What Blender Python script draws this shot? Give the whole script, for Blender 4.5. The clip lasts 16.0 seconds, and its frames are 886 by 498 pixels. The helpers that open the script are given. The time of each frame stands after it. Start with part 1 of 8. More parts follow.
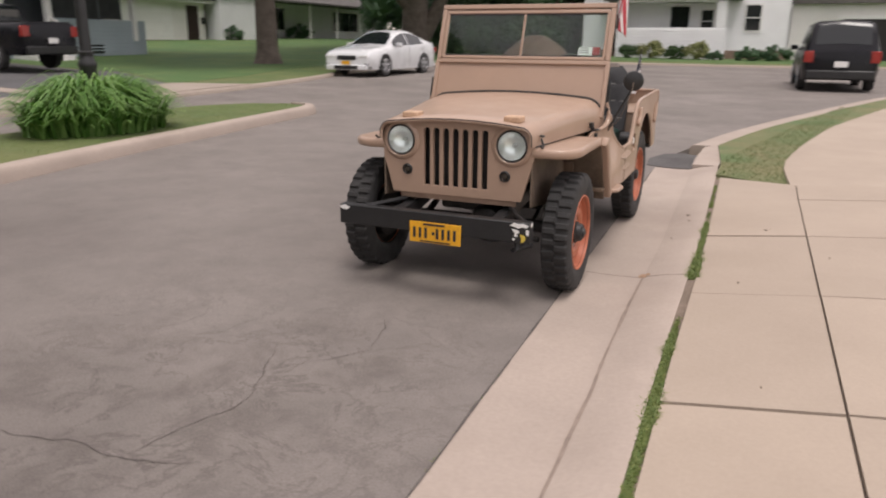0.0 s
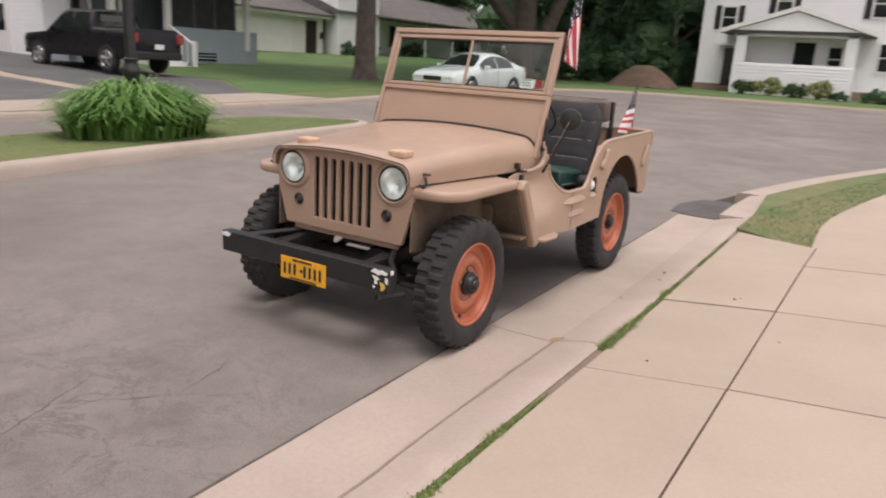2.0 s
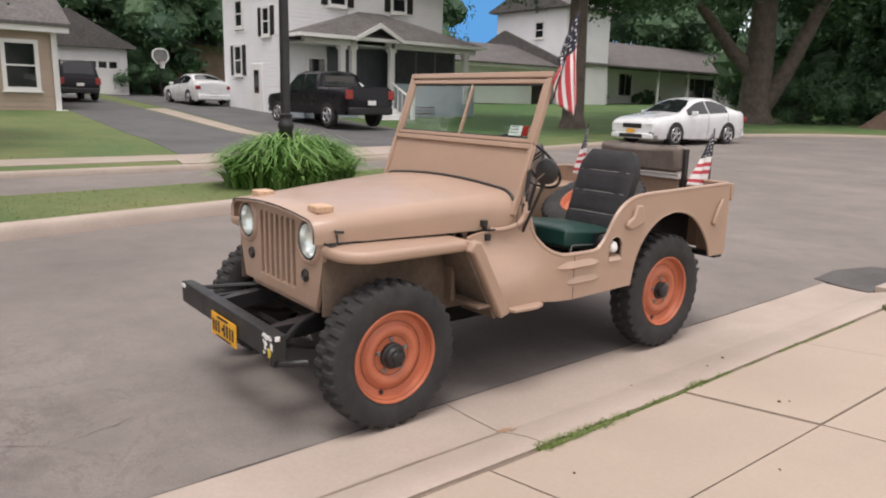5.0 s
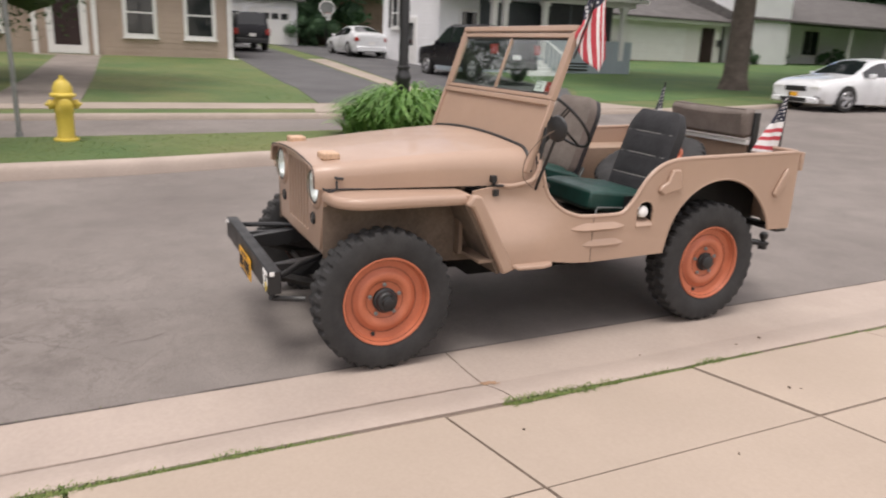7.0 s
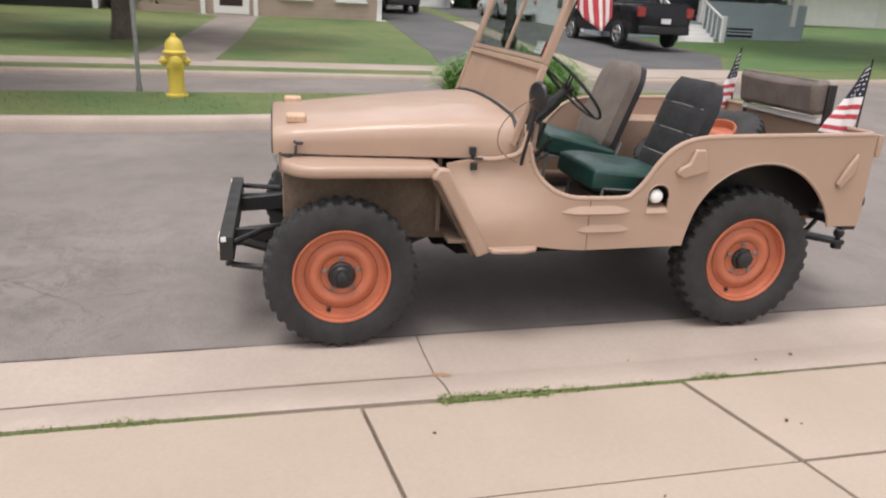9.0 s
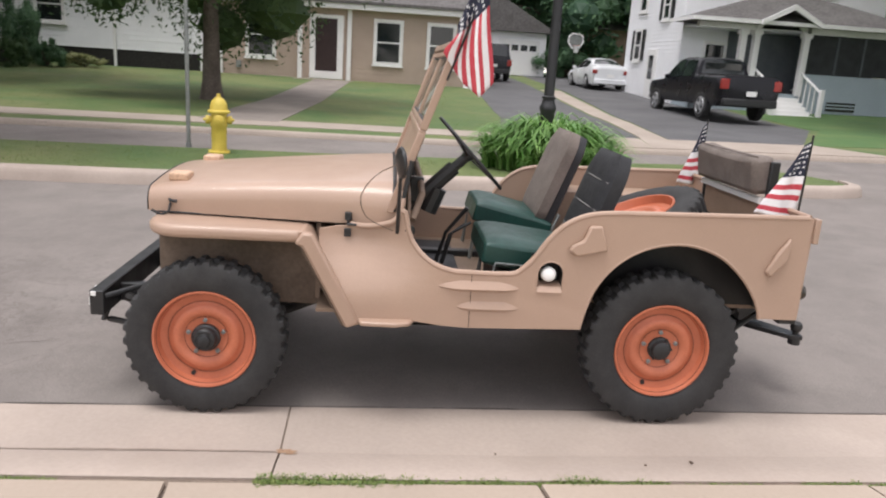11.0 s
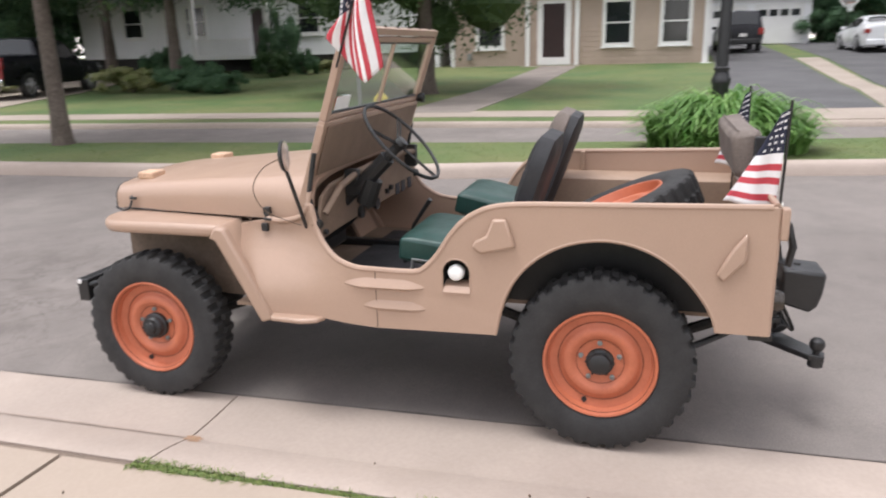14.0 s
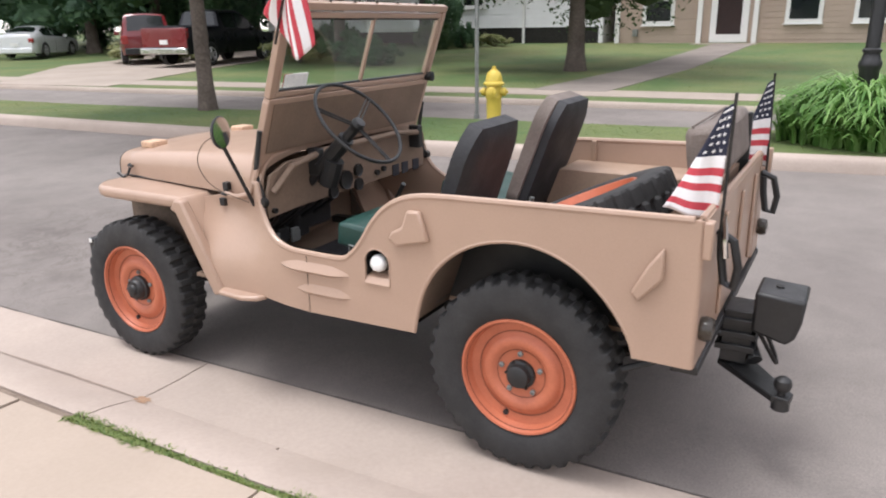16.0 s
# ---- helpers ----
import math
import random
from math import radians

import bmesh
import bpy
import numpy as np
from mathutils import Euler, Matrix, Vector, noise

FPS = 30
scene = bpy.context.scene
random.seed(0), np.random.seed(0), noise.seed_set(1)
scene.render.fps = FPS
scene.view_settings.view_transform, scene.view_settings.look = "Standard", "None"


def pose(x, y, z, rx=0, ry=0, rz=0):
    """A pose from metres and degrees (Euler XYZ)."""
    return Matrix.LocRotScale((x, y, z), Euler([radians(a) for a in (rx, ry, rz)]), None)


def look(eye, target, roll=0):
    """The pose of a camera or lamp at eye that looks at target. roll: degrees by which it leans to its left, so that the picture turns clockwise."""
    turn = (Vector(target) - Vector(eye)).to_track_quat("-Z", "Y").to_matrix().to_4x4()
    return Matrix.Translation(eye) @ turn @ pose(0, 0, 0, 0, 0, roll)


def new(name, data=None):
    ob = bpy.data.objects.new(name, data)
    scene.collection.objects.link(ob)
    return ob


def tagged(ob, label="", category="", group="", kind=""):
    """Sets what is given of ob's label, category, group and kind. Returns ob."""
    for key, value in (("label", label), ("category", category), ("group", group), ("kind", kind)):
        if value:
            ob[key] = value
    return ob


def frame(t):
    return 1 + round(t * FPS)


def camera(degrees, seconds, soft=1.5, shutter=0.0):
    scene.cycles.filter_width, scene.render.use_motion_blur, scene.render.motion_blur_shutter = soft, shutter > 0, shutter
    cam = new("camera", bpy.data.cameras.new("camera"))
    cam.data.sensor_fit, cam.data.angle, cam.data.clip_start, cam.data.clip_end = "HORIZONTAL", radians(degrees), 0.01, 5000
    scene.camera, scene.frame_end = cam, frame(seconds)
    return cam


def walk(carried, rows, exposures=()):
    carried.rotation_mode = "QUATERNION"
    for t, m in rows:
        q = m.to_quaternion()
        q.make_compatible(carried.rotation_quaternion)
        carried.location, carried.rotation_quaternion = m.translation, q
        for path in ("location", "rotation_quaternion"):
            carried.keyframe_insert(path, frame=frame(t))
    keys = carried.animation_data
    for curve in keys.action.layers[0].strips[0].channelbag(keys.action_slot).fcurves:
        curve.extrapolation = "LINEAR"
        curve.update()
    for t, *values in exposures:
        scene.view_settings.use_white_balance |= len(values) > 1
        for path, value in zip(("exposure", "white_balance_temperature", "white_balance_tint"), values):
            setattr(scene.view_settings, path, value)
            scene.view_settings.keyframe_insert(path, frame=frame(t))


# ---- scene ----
cam = camera(63.1, 16.0, soft=2.0, shutter=0.5)
METRES, EYE, TILT, LEAN, TURN = 8.06, 1.41, 0.0, 0.0, 22.0
ROWS = [
    (0.0, 0.0, 0.0, 0.0, 0.12, -16.06, -0.41),
    (0.5, 0.0492, 0.0113, 0.0016, 5.02, -16.53, -1.78),
    (1.0, 0.0918, 0.0287, 0.0077, 5.33, -14.84, -2.35),
    (1.5, 0.119, 0.0485, 0.0083, 5.52, -15.0, -3.87),
    (2.0, 0.1478, 0.0619, 0.0071, 9.75, -14.71, -3.18),
    (2.5, 0.1832, 0.0803, 0.0109, 14.76, -15.39, -2.39),
    (3.0, 0.2123, 0.1052, 0.0078, 14.18, -13.35, -3.58),
    (3.5, 0.2306, 0.1231, 0.0119, 18.18, -13.98, -0.28),
    (4.0, 0.2615, 0.1386, 0.0124, 25.76, -13.22, -2.16),
    (4.5, 0.2854, 0.1593, 0.0113, 27.61, -11.79, -1.81),
    (7.0, 0.3862, 0.2207, 0.0134, 41.46, -15.48, -2.39),
    (7.5, 0.4053, 0.2451, 0.0125, 47.27, -16.14, -2.17),
    (8.0, 0.4111, 0.2711, 0.0118, 47.2, -17.95, -1.82),
    (8.5, 0.4166, 0.299, 0.0144, 49.23, -18.8, -3.0),
    (9.0, 0.4308, 0.3254, 0.0135, 54.09, -18.69, -2.65),
    (9.5, 0.4478, 0.3541, 0.0165, 55.24, -14.45, -3.33),
    (12.0, 0.4896, 0.4965, 0.0175, 68.76, -16.53, -1.18),
    (12.5, 0.4972, 0.5251, 0.0168, 72.47, -17.04, 0.81),
    (13.0, 0.5065, 0.5628, 0.0172, 75.79, -16.77, 0.47),
    (13.5, 0.5057, 0.5982, 0.0167, 76.68, -15.48, -0.99),
    (14.0, 0.5074, 0.623, 0.0188, 82.38, -15.54, 1.41),
    (14.5, 0.5102, 0.6568, 0.0195, 87.98, -16.32, -0.44),
    (15.0, 0.502, 0.6833, 0.0166, 89.81, -15.73, 0.75),
    (15.5, 0.4876, 0.7099, 0.0185, 93.34, -17.2, 0.78),
    (16.0, 0.4878, 0.7373, 0.0182, 96.2, -17.18, 0.84),
]
walk(cam, [(t, pose(0, 0, EYE, TILT, LEAN, TURN) @ pose(METRES * x, METRES * y, METRES * z, 90 + pitch, roll, yaw)) for t, x, y, z, yaw, pitch, roll in ROWS],
     [(0.0, -0.10, 6750, 14), (1.5, 0.01, 6750, 14), (4.5, 0.10, 6650, 12), (7.0, 0.16, 6650, 12), (9.5, 0.25, 6420, 10), (12.0, 0.35, 6280, 10), (16.0, 0.52, 6150, 10)])

# ---- light: soft overcast sky ----
SUN_EL, SUN_AZ = 73.0, 138.0
world = bpy.data.worlds.new("overcast_sky")
scene.world = world
world.use_nodes = True
wn, wl = world.node_tree.nodes, world.node_tree.links
wn.clear()
sky = wn.new("ShaderNodeTexSky")
sky.sky_type = "NISHITA"
sky.sun_disc = False
sky.sun_elevation, sky.sun_rotation = radians(SUN_EL), radians(SUN_AZ)
sky.dust_density, sky.air_density, sky.ozone_density = 0.3, 1.3, 3.0
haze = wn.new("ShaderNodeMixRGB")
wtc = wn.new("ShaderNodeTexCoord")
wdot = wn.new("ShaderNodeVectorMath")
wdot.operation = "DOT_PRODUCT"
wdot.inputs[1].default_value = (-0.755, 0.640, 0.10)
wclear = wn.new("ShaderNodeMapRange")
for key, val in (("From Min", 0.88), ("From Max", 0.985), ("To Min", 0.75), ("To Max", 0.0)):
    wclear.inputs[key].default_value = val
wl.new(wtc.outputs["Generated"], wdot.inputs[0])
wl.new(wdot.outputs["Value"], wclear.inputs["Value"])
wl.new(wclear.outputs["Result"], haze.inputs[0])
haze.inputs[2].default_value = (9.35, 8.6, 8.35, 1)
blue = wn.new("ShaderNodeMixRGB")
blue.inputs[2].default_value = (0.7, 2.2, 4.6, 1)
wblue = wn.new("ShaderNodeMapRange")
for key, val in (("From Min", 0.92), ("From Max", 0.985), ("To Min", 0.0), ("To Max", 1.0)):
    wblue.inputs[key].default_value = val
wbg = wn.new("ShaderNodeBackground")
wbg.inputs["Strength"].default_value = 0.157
wout = wn.new("ShaderNodeOutputWorld")
wl.new(sky.outputs[0], haze.inputs[1])
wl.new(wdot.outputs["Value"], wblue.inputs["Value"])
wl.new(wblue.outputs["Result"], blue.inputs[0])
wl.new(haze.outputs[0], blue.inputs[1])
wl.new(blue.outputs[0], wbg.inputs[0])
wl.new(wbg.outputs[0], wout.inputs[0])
sun_data = bpy.data.lights.new("sun", "SUN")
sun_data.energy, sun_data.angle, sun_data.color = 2.3, radians(26), (1.0, 0.97, 0.93)
sun = new("sun", sun_data)
az, el = radians(SUN_AZ), radians(SUN_EL)
sun.matrix_world = look((0, 0, 30), (-math.sin(az) * math.cos(el), -math.cos(az) * math.cos(el), 30 - math.sin(el)))

# ---- building tools ----
RNG = random.Random(7)


def ground_z(x, y):
    """Height of the road surface: level by the near kerb, rising gently to the far side and up the street."""
    cx, cy = max(-45.0, x), min(55.0, y)
    return 0.012 * max(0, -cx - 0.85) + 0.012 * max(0, cy - 8) + 0.028 * max(0, -cx - 20)


GROUND_CUTS = (("x", -0.85), ("x", -20.0), ("x", -45.0), ("y", 8.0), ("y", 55.0))


def link_mesh(name, bm, mat=None, parent=None, angle=35, smooth=True):
    me = bpy.data.meshes.new(name)
    bmesh.ops.recalc_face_normals(bm, faces=bm.faces)
    bm.to_mesh(me)
    bm.free()
    if smooth:
        me.shade_smooth()
        me.set_sharp_from_angle(angle=radians(angle))
    mats = mat if isinstance(mat, (list, tuple)) else [mat]
    for m in mats:
        if m:
            me.materials.append(m)
    ob = new(name, me)
    if parent:
        ob.parent = parent
    return ob


def part(name, bm, mat, parent, label="", bevel=0.0, angle=35, smooth=True):
    ob = link_mesh(name, bm, mat, parent, angle, smooth)
    if bevel:
        b = ob.modifiers.new("bevel", "BEVEL")
        b.width, b.segments, b.limit_method, b.angle_limit = bevel, 2, "ANGLE", radians(40)
        b.harden_normals = False
    if label:
        ob["label"] = label
    return ob


def thing(name, at=(0, 0, 0), turn=0.0, label="", category="", group="", kind=""):
    ob = new(name)
    ob.empty_display_size = 0.2
    ob.matrix_basis = pose(*at, 0, 0, turn)
    return tagged(ob, label, category, group, kind)


def box(bm, x0, x1, y0, y1, z0, z1, m=None):
    vs = [bm.verts.new((x, y, z)) for z in (z0, z1) for y in (y0, y1) for x in (x0, x1)]
    if m:
        for v in vs:
            v.co = m @ v.co
    for f in ((0, 2, 3, 1), (4, 5, 7, 6), (0, 1, 5, 4), (2, 6, 7, 3), (0, 4, 6, 2), (1, 3, 7, 5)):
        bm.faces.new([vs[i] for i in f])
    return vs


def newbox(*a):
    bm = bmesh.new()
    box(bm, *a)
    return bm


def frame_axes(d):
    d = Vector(d).normalized()
    up = Vector((0, 0, 1)) if abs(d.z) < 0.9 else Vector((1, 0, 0))
    a = d.cross(up).normalized()
    return a, d.cross(a).normalized()


def tube(bm, pts, r, n=10, closed=False):
    """A round bar along a line of points; r may be one radius or one for each point."""
    pts = [Vector(p) for p in pts]
    rings = []
    for i, p in enumerate(pts):
        a = pts[i - 1] if (i or closed) else pts[0]
        b = pts[(i + 1) % len(pts)] if (i < len(pts) - 1 or closed) else pts[-1]
        u, v = frame_axes(b - a)
        if rings:
            if u.dot(pu) < 0 and abs(u.dot(pu)) > abs(v.dot(pu)):
                u, v = -u, -v
            best = pu - (b - a).normalized() * pu.dot((b - a).normalized())
            if best.length > 1e-6:
                u = best.normalized()
                v = (b - a).normalized().cross(u)
        pu = u
        rr = r[i] if isinstance(r, (list, tuple)) else r
        rings.append([bm.verts.new(p + rr * (math.cos(2 * math.pi * k / n) * u + math.sin(2 * math.pi * k / n) * v)) for k in range(n)])
    m = len(rings)
    for i in range(m if closed else m - 1):
        A, B = rings[i], rings[(i + 1) % m]
        for k in range(n):
            bm.faces.new((A[k], A[(k + 1) % n], B[(k + 1) % n], B[k]))
    if not closed:
        bm.faces.new(rings[0][::-1])
        bm.faces.new(rings[-1])


def newtube(pts, r, n=10, closed=False):
    bm = bmesh.new()
    tube(bm, pts, r, n, closed)
    return bm


def prism(bm, poly, axis, a, b, m=None):
    """A flat outline, in the two axes other than the given one, pushed from a to b."""
    def at(p, h):
        q = {"x": (h, p[0], p[1]), "y": (p[0], h, p[1]), "z": (p[0], p[1], h)}[axis]
        return m @ Vector(q) if m else Vector(q)
    lo = [bm.verts.new(at(p, a)) for p in poly]
    hi = [bm.verts.new(at(p, b)) for p in poly]
    bm.faces.new(lo[::-1])
    bm.faces.new(hi)
    n = len(poly)
    for i in range(n):
        bm.faces.new((lo[i], lo[(i + 1) % n], hi[(i + 1) % n], hi[i]))


def newprism(*a):
    bm = bmesh.new()
    prism(bm, *a)
    return bm


def lathe(bm, prof, centre, axis, n=32, closed=False):
    """A turned shape: prof holds (radius, distance along the axis)."""
    c, d = Vector(centre), Vector(axis).normalized()
    u, v = frame_axes(d)
    rings = []
    for r, h in prof:
        if r < 1e-6:
            rings.append([bm.verts.new(c + d * h)])
        else:
            rings.append([bm.verts.new(c + d * h + r * (math.cos(2 * math.pi * k / n) * u + math.sin(2 * math.pi * k / n) * v)) for k in range(n)])
    pairs = list(zip(rings, rings[1:])) + ([(rings[-1], rings[0])] if closed else [])
    for A, B in pairs:
        for k in range(n):
            j = (k + 1) % n
            if len(A) == 1 and len(B) == 1:
                continue
            if len(A) == 1:
                bm.faces.new((A[0], B[j], B[k]))
            elif len(B) == 1:
                bm.faces.new((A[k], A[j], B[0]))
            else:
                bm.faces.new((A[k], A[j], B[j], B[k]))


def newlathe(*a, **k):
    bm = bmesh.new()
    lathe(bm, *a, **k)
    return bm


def sheet(bm, fn, nu, nv, thick=0.0, back=None):
    """A curved panel fn(u, v) over the unit square; with a thickness it gets a back (pushed along back or its normal)."""
    g = [[bm.verts.new(fn(i / nu, j / nv)) for j in range(nv + 1)] for i in range(nu + 1)]
    faces = [bm.faces.new((g[i][j], g[i + 1][j], g[i + 1][j + 1], g[i][j + 1])) for i in range(nu) for j in range(nv)]
    if thick:
        bm.normal_update()
        off = {}
        for row in g:
            for v in row:
                off[v] = bm.verts.new(v.co + (Vector(back) if back else -v.normal) * thick)
        for f in faces:
            bm.faces.new([off[v] for v in reversed(f.verts)])
        rim = [g[i][0] for i in range(nu + 1)] + [g[nu][j] for j in range(1, nv + 1)] + [g[i][nv] for i in range(nu - 1, -1, -1)] + [g[0][j] for j in range(nv - 1, 0, -1)]
        for a, b in zip(rim, rim[1:] + rim[:1]):
            bm.faces.new((b, a, off[a], off[b]))


def newsheet(*a, **k):
    bm = bmesh.new()
    sheet(bm, *a, **k)
    return bm


def smooth_line(pts, n=6):
    """Points of a curve that runs through the given points."""
    P = [Vector(p) for p in pts]
    out = []
    for i in range(len(P) - 1):
        p0, p1, p2, p3 = P[max(i - 1, 0)], P[i], P[i + 1], P[min(i + 2, len(P) - 1)]
        for k in range(n):
            t = k / n
            out.append(0.5 * (2 * p1 + (p2 - p0) * t + (2 * p0 - 5 * p1 + 4 * p2 - p3) * t * t + (3 * p1 - p0 - 3 * p2 + p3) * t ** 3))
    out.append(P[-1])
    return out


def region(name, poly, up, mat, depth=0.1, parent=None, label="", category="", kind="structure"):
    """A piece of ground with the given outline, lying at a height over the road surface, with a skirt."""
    bm = bmesh.new()
    vs = [bm.verts.new((x, y, 0)) for x, y in poly]
    f = bm.faces.new(vs)
    f.normal_update()
    if f.normal.z < 0:
        f.normal_flip()
    for ax, v in GROUND_CUTS:
        co, no = ((v, 0, 0), (1, 0, 0)) if ax == "x" else ((0, v, 0), (0, 1, 0))
        bmesh.ops.bisect_plane(bm, geom=bm.verts[:] + bm.edges[:] + bm.faces[:], plane_co=co, plane_no=no)
    bmesh.ops.triangulate(bm, faces=bm.faces)
    r = bmesh.ops.extrude_face_region(bm, geom=bm.faces[:])
    for v in bm.verts:
        v.co.z = ground_z(v.co.x, v.co.y) + up - depth
    for v in r["geom"]:
        if isinstance(v, bmesh.types.BMVert):
            v.co.z += depth
    ob = link_mesh(name, bm, mat, parent, smooth=False)
    return tagged(ob, label, category, kind=kind)


def kerb_run(name, line, width, height, mat, parent=None, step=1.2, low=0.0):
    """A rounded kerb stone strip whose road face follows the line, with a width to its left."""
    L = [Vector((p[0], p[1], 0)) for p in line]
    bm = bmesh.new()
    prof = [(-0.01, -0.1), (0.0, 0.0), (0.02, height * 0.55), (0.035, height * 0.8), (0.055, height * 0.95), (0.085, height), (width, height + 0.004), (width, -0.1)]
    rings = []
    for i, p in enumerate(L):
        d = (L[min(i + 1, len(L) - 1)] - L[max(i - 1, 0)]).normalized()
        nrm = Vector((-d.y, d.x, 0))
        z = ground_z(p.x, p.y)
        rings.append([bm.verts.new((p.x + nrm.x * a, p.y + nrm.y * a, z + b)) for a, b in prof])
    for A, B in zip(rings, rings[1:]):
        for k in range(len(prof) - 1):
            bm.faces.new((A[k], A[k + 1], B[k + 1], B[k]))
    for R in (rings[0], rings[-1]):
        bm.faces.new(R)
    return link_mesh(name, bm, mat, parent)


# ---- materials ----
def material(name, col, rough=0.6, metal=0.0, var=0.2, scale=3.0, fine=60.0, grain=0.12, bump=0.15, tint=None, coat=0.0, stain=0.0, stain_col=(0.05, 0.04, 0.03), stain_scale=1.2, piece=0.0, spec=0.5, mottle=0.0):
    """A surface with broad shifts of tone, fine grain, light relief and, if asked, stains and a shift from piece to piece."""
    m = bpy.data.materials.new(name)
    m.use_nodes = True
    nt = m.node_tree
    N, L = nt.nodes, nt.links
    b = N["Principled BSDF"]
    tc = N.new("ShaderNodeTexCoord")
    def noise_tex(s, detail=4, rough_=0.6):
        n = N.new("ShaderNodeTexNoise")
        n.inputs["Scale"].default_value = s
        n.inputs["Detail"].default_value = detail
        n.inputs["Roughness"].default_value = rough_
        L.new(tc.outputs["Object"], n.inputs["Vector"])
        return n.outputs["Fac"]
    def ramp(src, a, c, lo=0.3, hi=0.7):
        r = N.new("ShaderNodeMapRange")
        r.inputs["From Min"].default_value, r.inputs["From Max"].default_value = lo, hi
        r.inputs["To Min"].default_value, r.inputs["To Max"].default_value = a, c
        L.new(src, r.inputs["Value"])
        return r.outputs["Result"]
    def mix(kind, fac, a, c):
        x = N.new("ShaderNodeMixRGB")
        x.blend_type = kind
        for i, v in enumerate((fac, a, c)):
            if isinstance(v, (int, float)):
                x.inputs[i].default_value = v
            elif isinstance(v, tuple):
                x.inputs[i].default_value = (*v[:3], 1)
            else:
                L.new(v, x.inputs[i])
        return x.outputs[0]
    def grey(v):
        c = N.new("ShaderNodeCombineColor")
        for i in range(3):
            L.new(v, c.inputs[i])
        return c.outputs[0]
    big, small = noise_tex(scale), noise_tex(fine, 3)
    second = tint if tint else tuple(c * (1 - var) for c in col)
    colour = mix("MIX", ramp(big, 0, 1, 0.35, 0.65), col, second)
    colour = mix("MULTIPLY", 1.0, colour, grey(ramp(small, 1 - grain, 1 + grain * 0.4)))
    if stain:
        colour = mix("MIX", ramp(noise_tex(stain_scale, 6, 0.7), 0, stain, 0.52, 0.72), colour, stain_col)
    if mottle:
        colour = mix("MULTIPLY", 1.0, colour, grey(ramp(noise_tex(2.6, 8, 0.72), 1 - mottle, 1.0, 0.36, 0.56)))
    if piece:
        oi = N.new("ShaderNodeObjectInfo")
        colour = mix("MULTIPLY", 1.0, colour, grey(ramp(oi.outputs["Random"], 1 - piece, 1 + piece * 0.3, 0, 1)))
    L.new(colour, b.inputs["Base Color"])
    L.new(ramp(big, max(0.02, rough - 0.08), min(1, rough + 0.08)), b.inputs["Roughness"])
    b.inputs["Metallic"].default_value = metal
    b.inputs["Coat Weight"].default_value = coat
    b.inputs["Specular IOR Level"].default_value = spec
    if bump:
        bp = N.new("ShaderNodeBump")
        bp.inputs["Strength"].default_value = bump
        bp.inputs["Distance"].default_value = 0.01
        L.new(small, bp.inputs["Height"])
        L.new(bp.outputs[0], b.inputs["Normal"])
    return m


def leaf_material(name, col, col2, through_light=0.3, rough=0.5):
    m = bpy.data.materials.new(name)
    m.use_nodes = True
    N, L = m.node_tree.nodes, m.node_tree.links
    b = N["Principled BSDF"]
    geo = N.new("ShaderNodeNewGeometry")
    x = N.new("ShaderNodeMixRGB")
    x.inputs[1].default_value, x.inputs[2].default_value = (*col, 1), (*col2, 1)
    L.new(geo.outputs["Random Per Island"], x.inputs[0])
    L.new(x.outputs[0], b.inputs["Base Color"])
    b.inputs["Roughness"].default_value = rough
    t = N.new("ShaderNodeBsdfTranslucent")
    L.new(x.outputs[0], t.inputs["Color"])
    mx = N.new("ShaderNodeMixShader")
    mx.inputs[0].default_value = through_light
    L.new(b.outputs[0], mx.inputs[1])
    L.new(t.outputs[0], mx.inputs[2])
    L.new(mx.outputs[0], N["Material Output"].inputs["Surface"])
    return m


def glass_material(name, tint=(0.9, 0.95, 0.93), clear=0.9, rough=0.02):
    m = bpy.data.materials.new(name)
    m.use_nodes = True
    N, L = m.node_tree.nodes, m.node_tree.links
    N.remove(N["Principled BSDF"])
    t = N.new("ShaderNodeBsdfTransparent")
    t.inputs[0].default_value = (*tint, 1)
    g = N.new("ShaderNodeBsdfGlossy")
    g.inputs["Roughness"].default_value = rough
    f = N.new("ShaderNodeLayerWeight")
    f.inputs[0].default_value = 0.5
    pw = N.new("ShaderNodeMath")
    pw.operation = "POWER"
    pw.inputs[1].default_value = 3.5
    L.new(f.outputs["Facing"], pw.inputs[0])
    ad = N.new("ShaderNodeMath")
    ad.operation = "MULTIPLY_ADD"
    ad.inputs[1].default_value, ad.inputs[2].default_value = 0.7, 0.03
    L.new(pw.outputs[0], ad.inputs[0])
    mx = N.new("ShaderNodeMixShader")
    L.new(ad.outputs[0], mx.inputs[0])
    L.new(t.outputs[0], mx.inputs[1])
    L.new(g.outputs[0], mx.inputs[2])
    L.new(mx.outputs[0], N["Material Output"].inputs["Surface"])
    return m


ASPHALT = material("asphalt", (0.222, 0.194, 0.176), 0.85, var=0.2, scale=0.45, fine=130, grain=0.24, bump=0.3, stain=0.5, stain_col=(0.135, 0.115, 0.106), stain_scale=0.5, mottle=0.13)


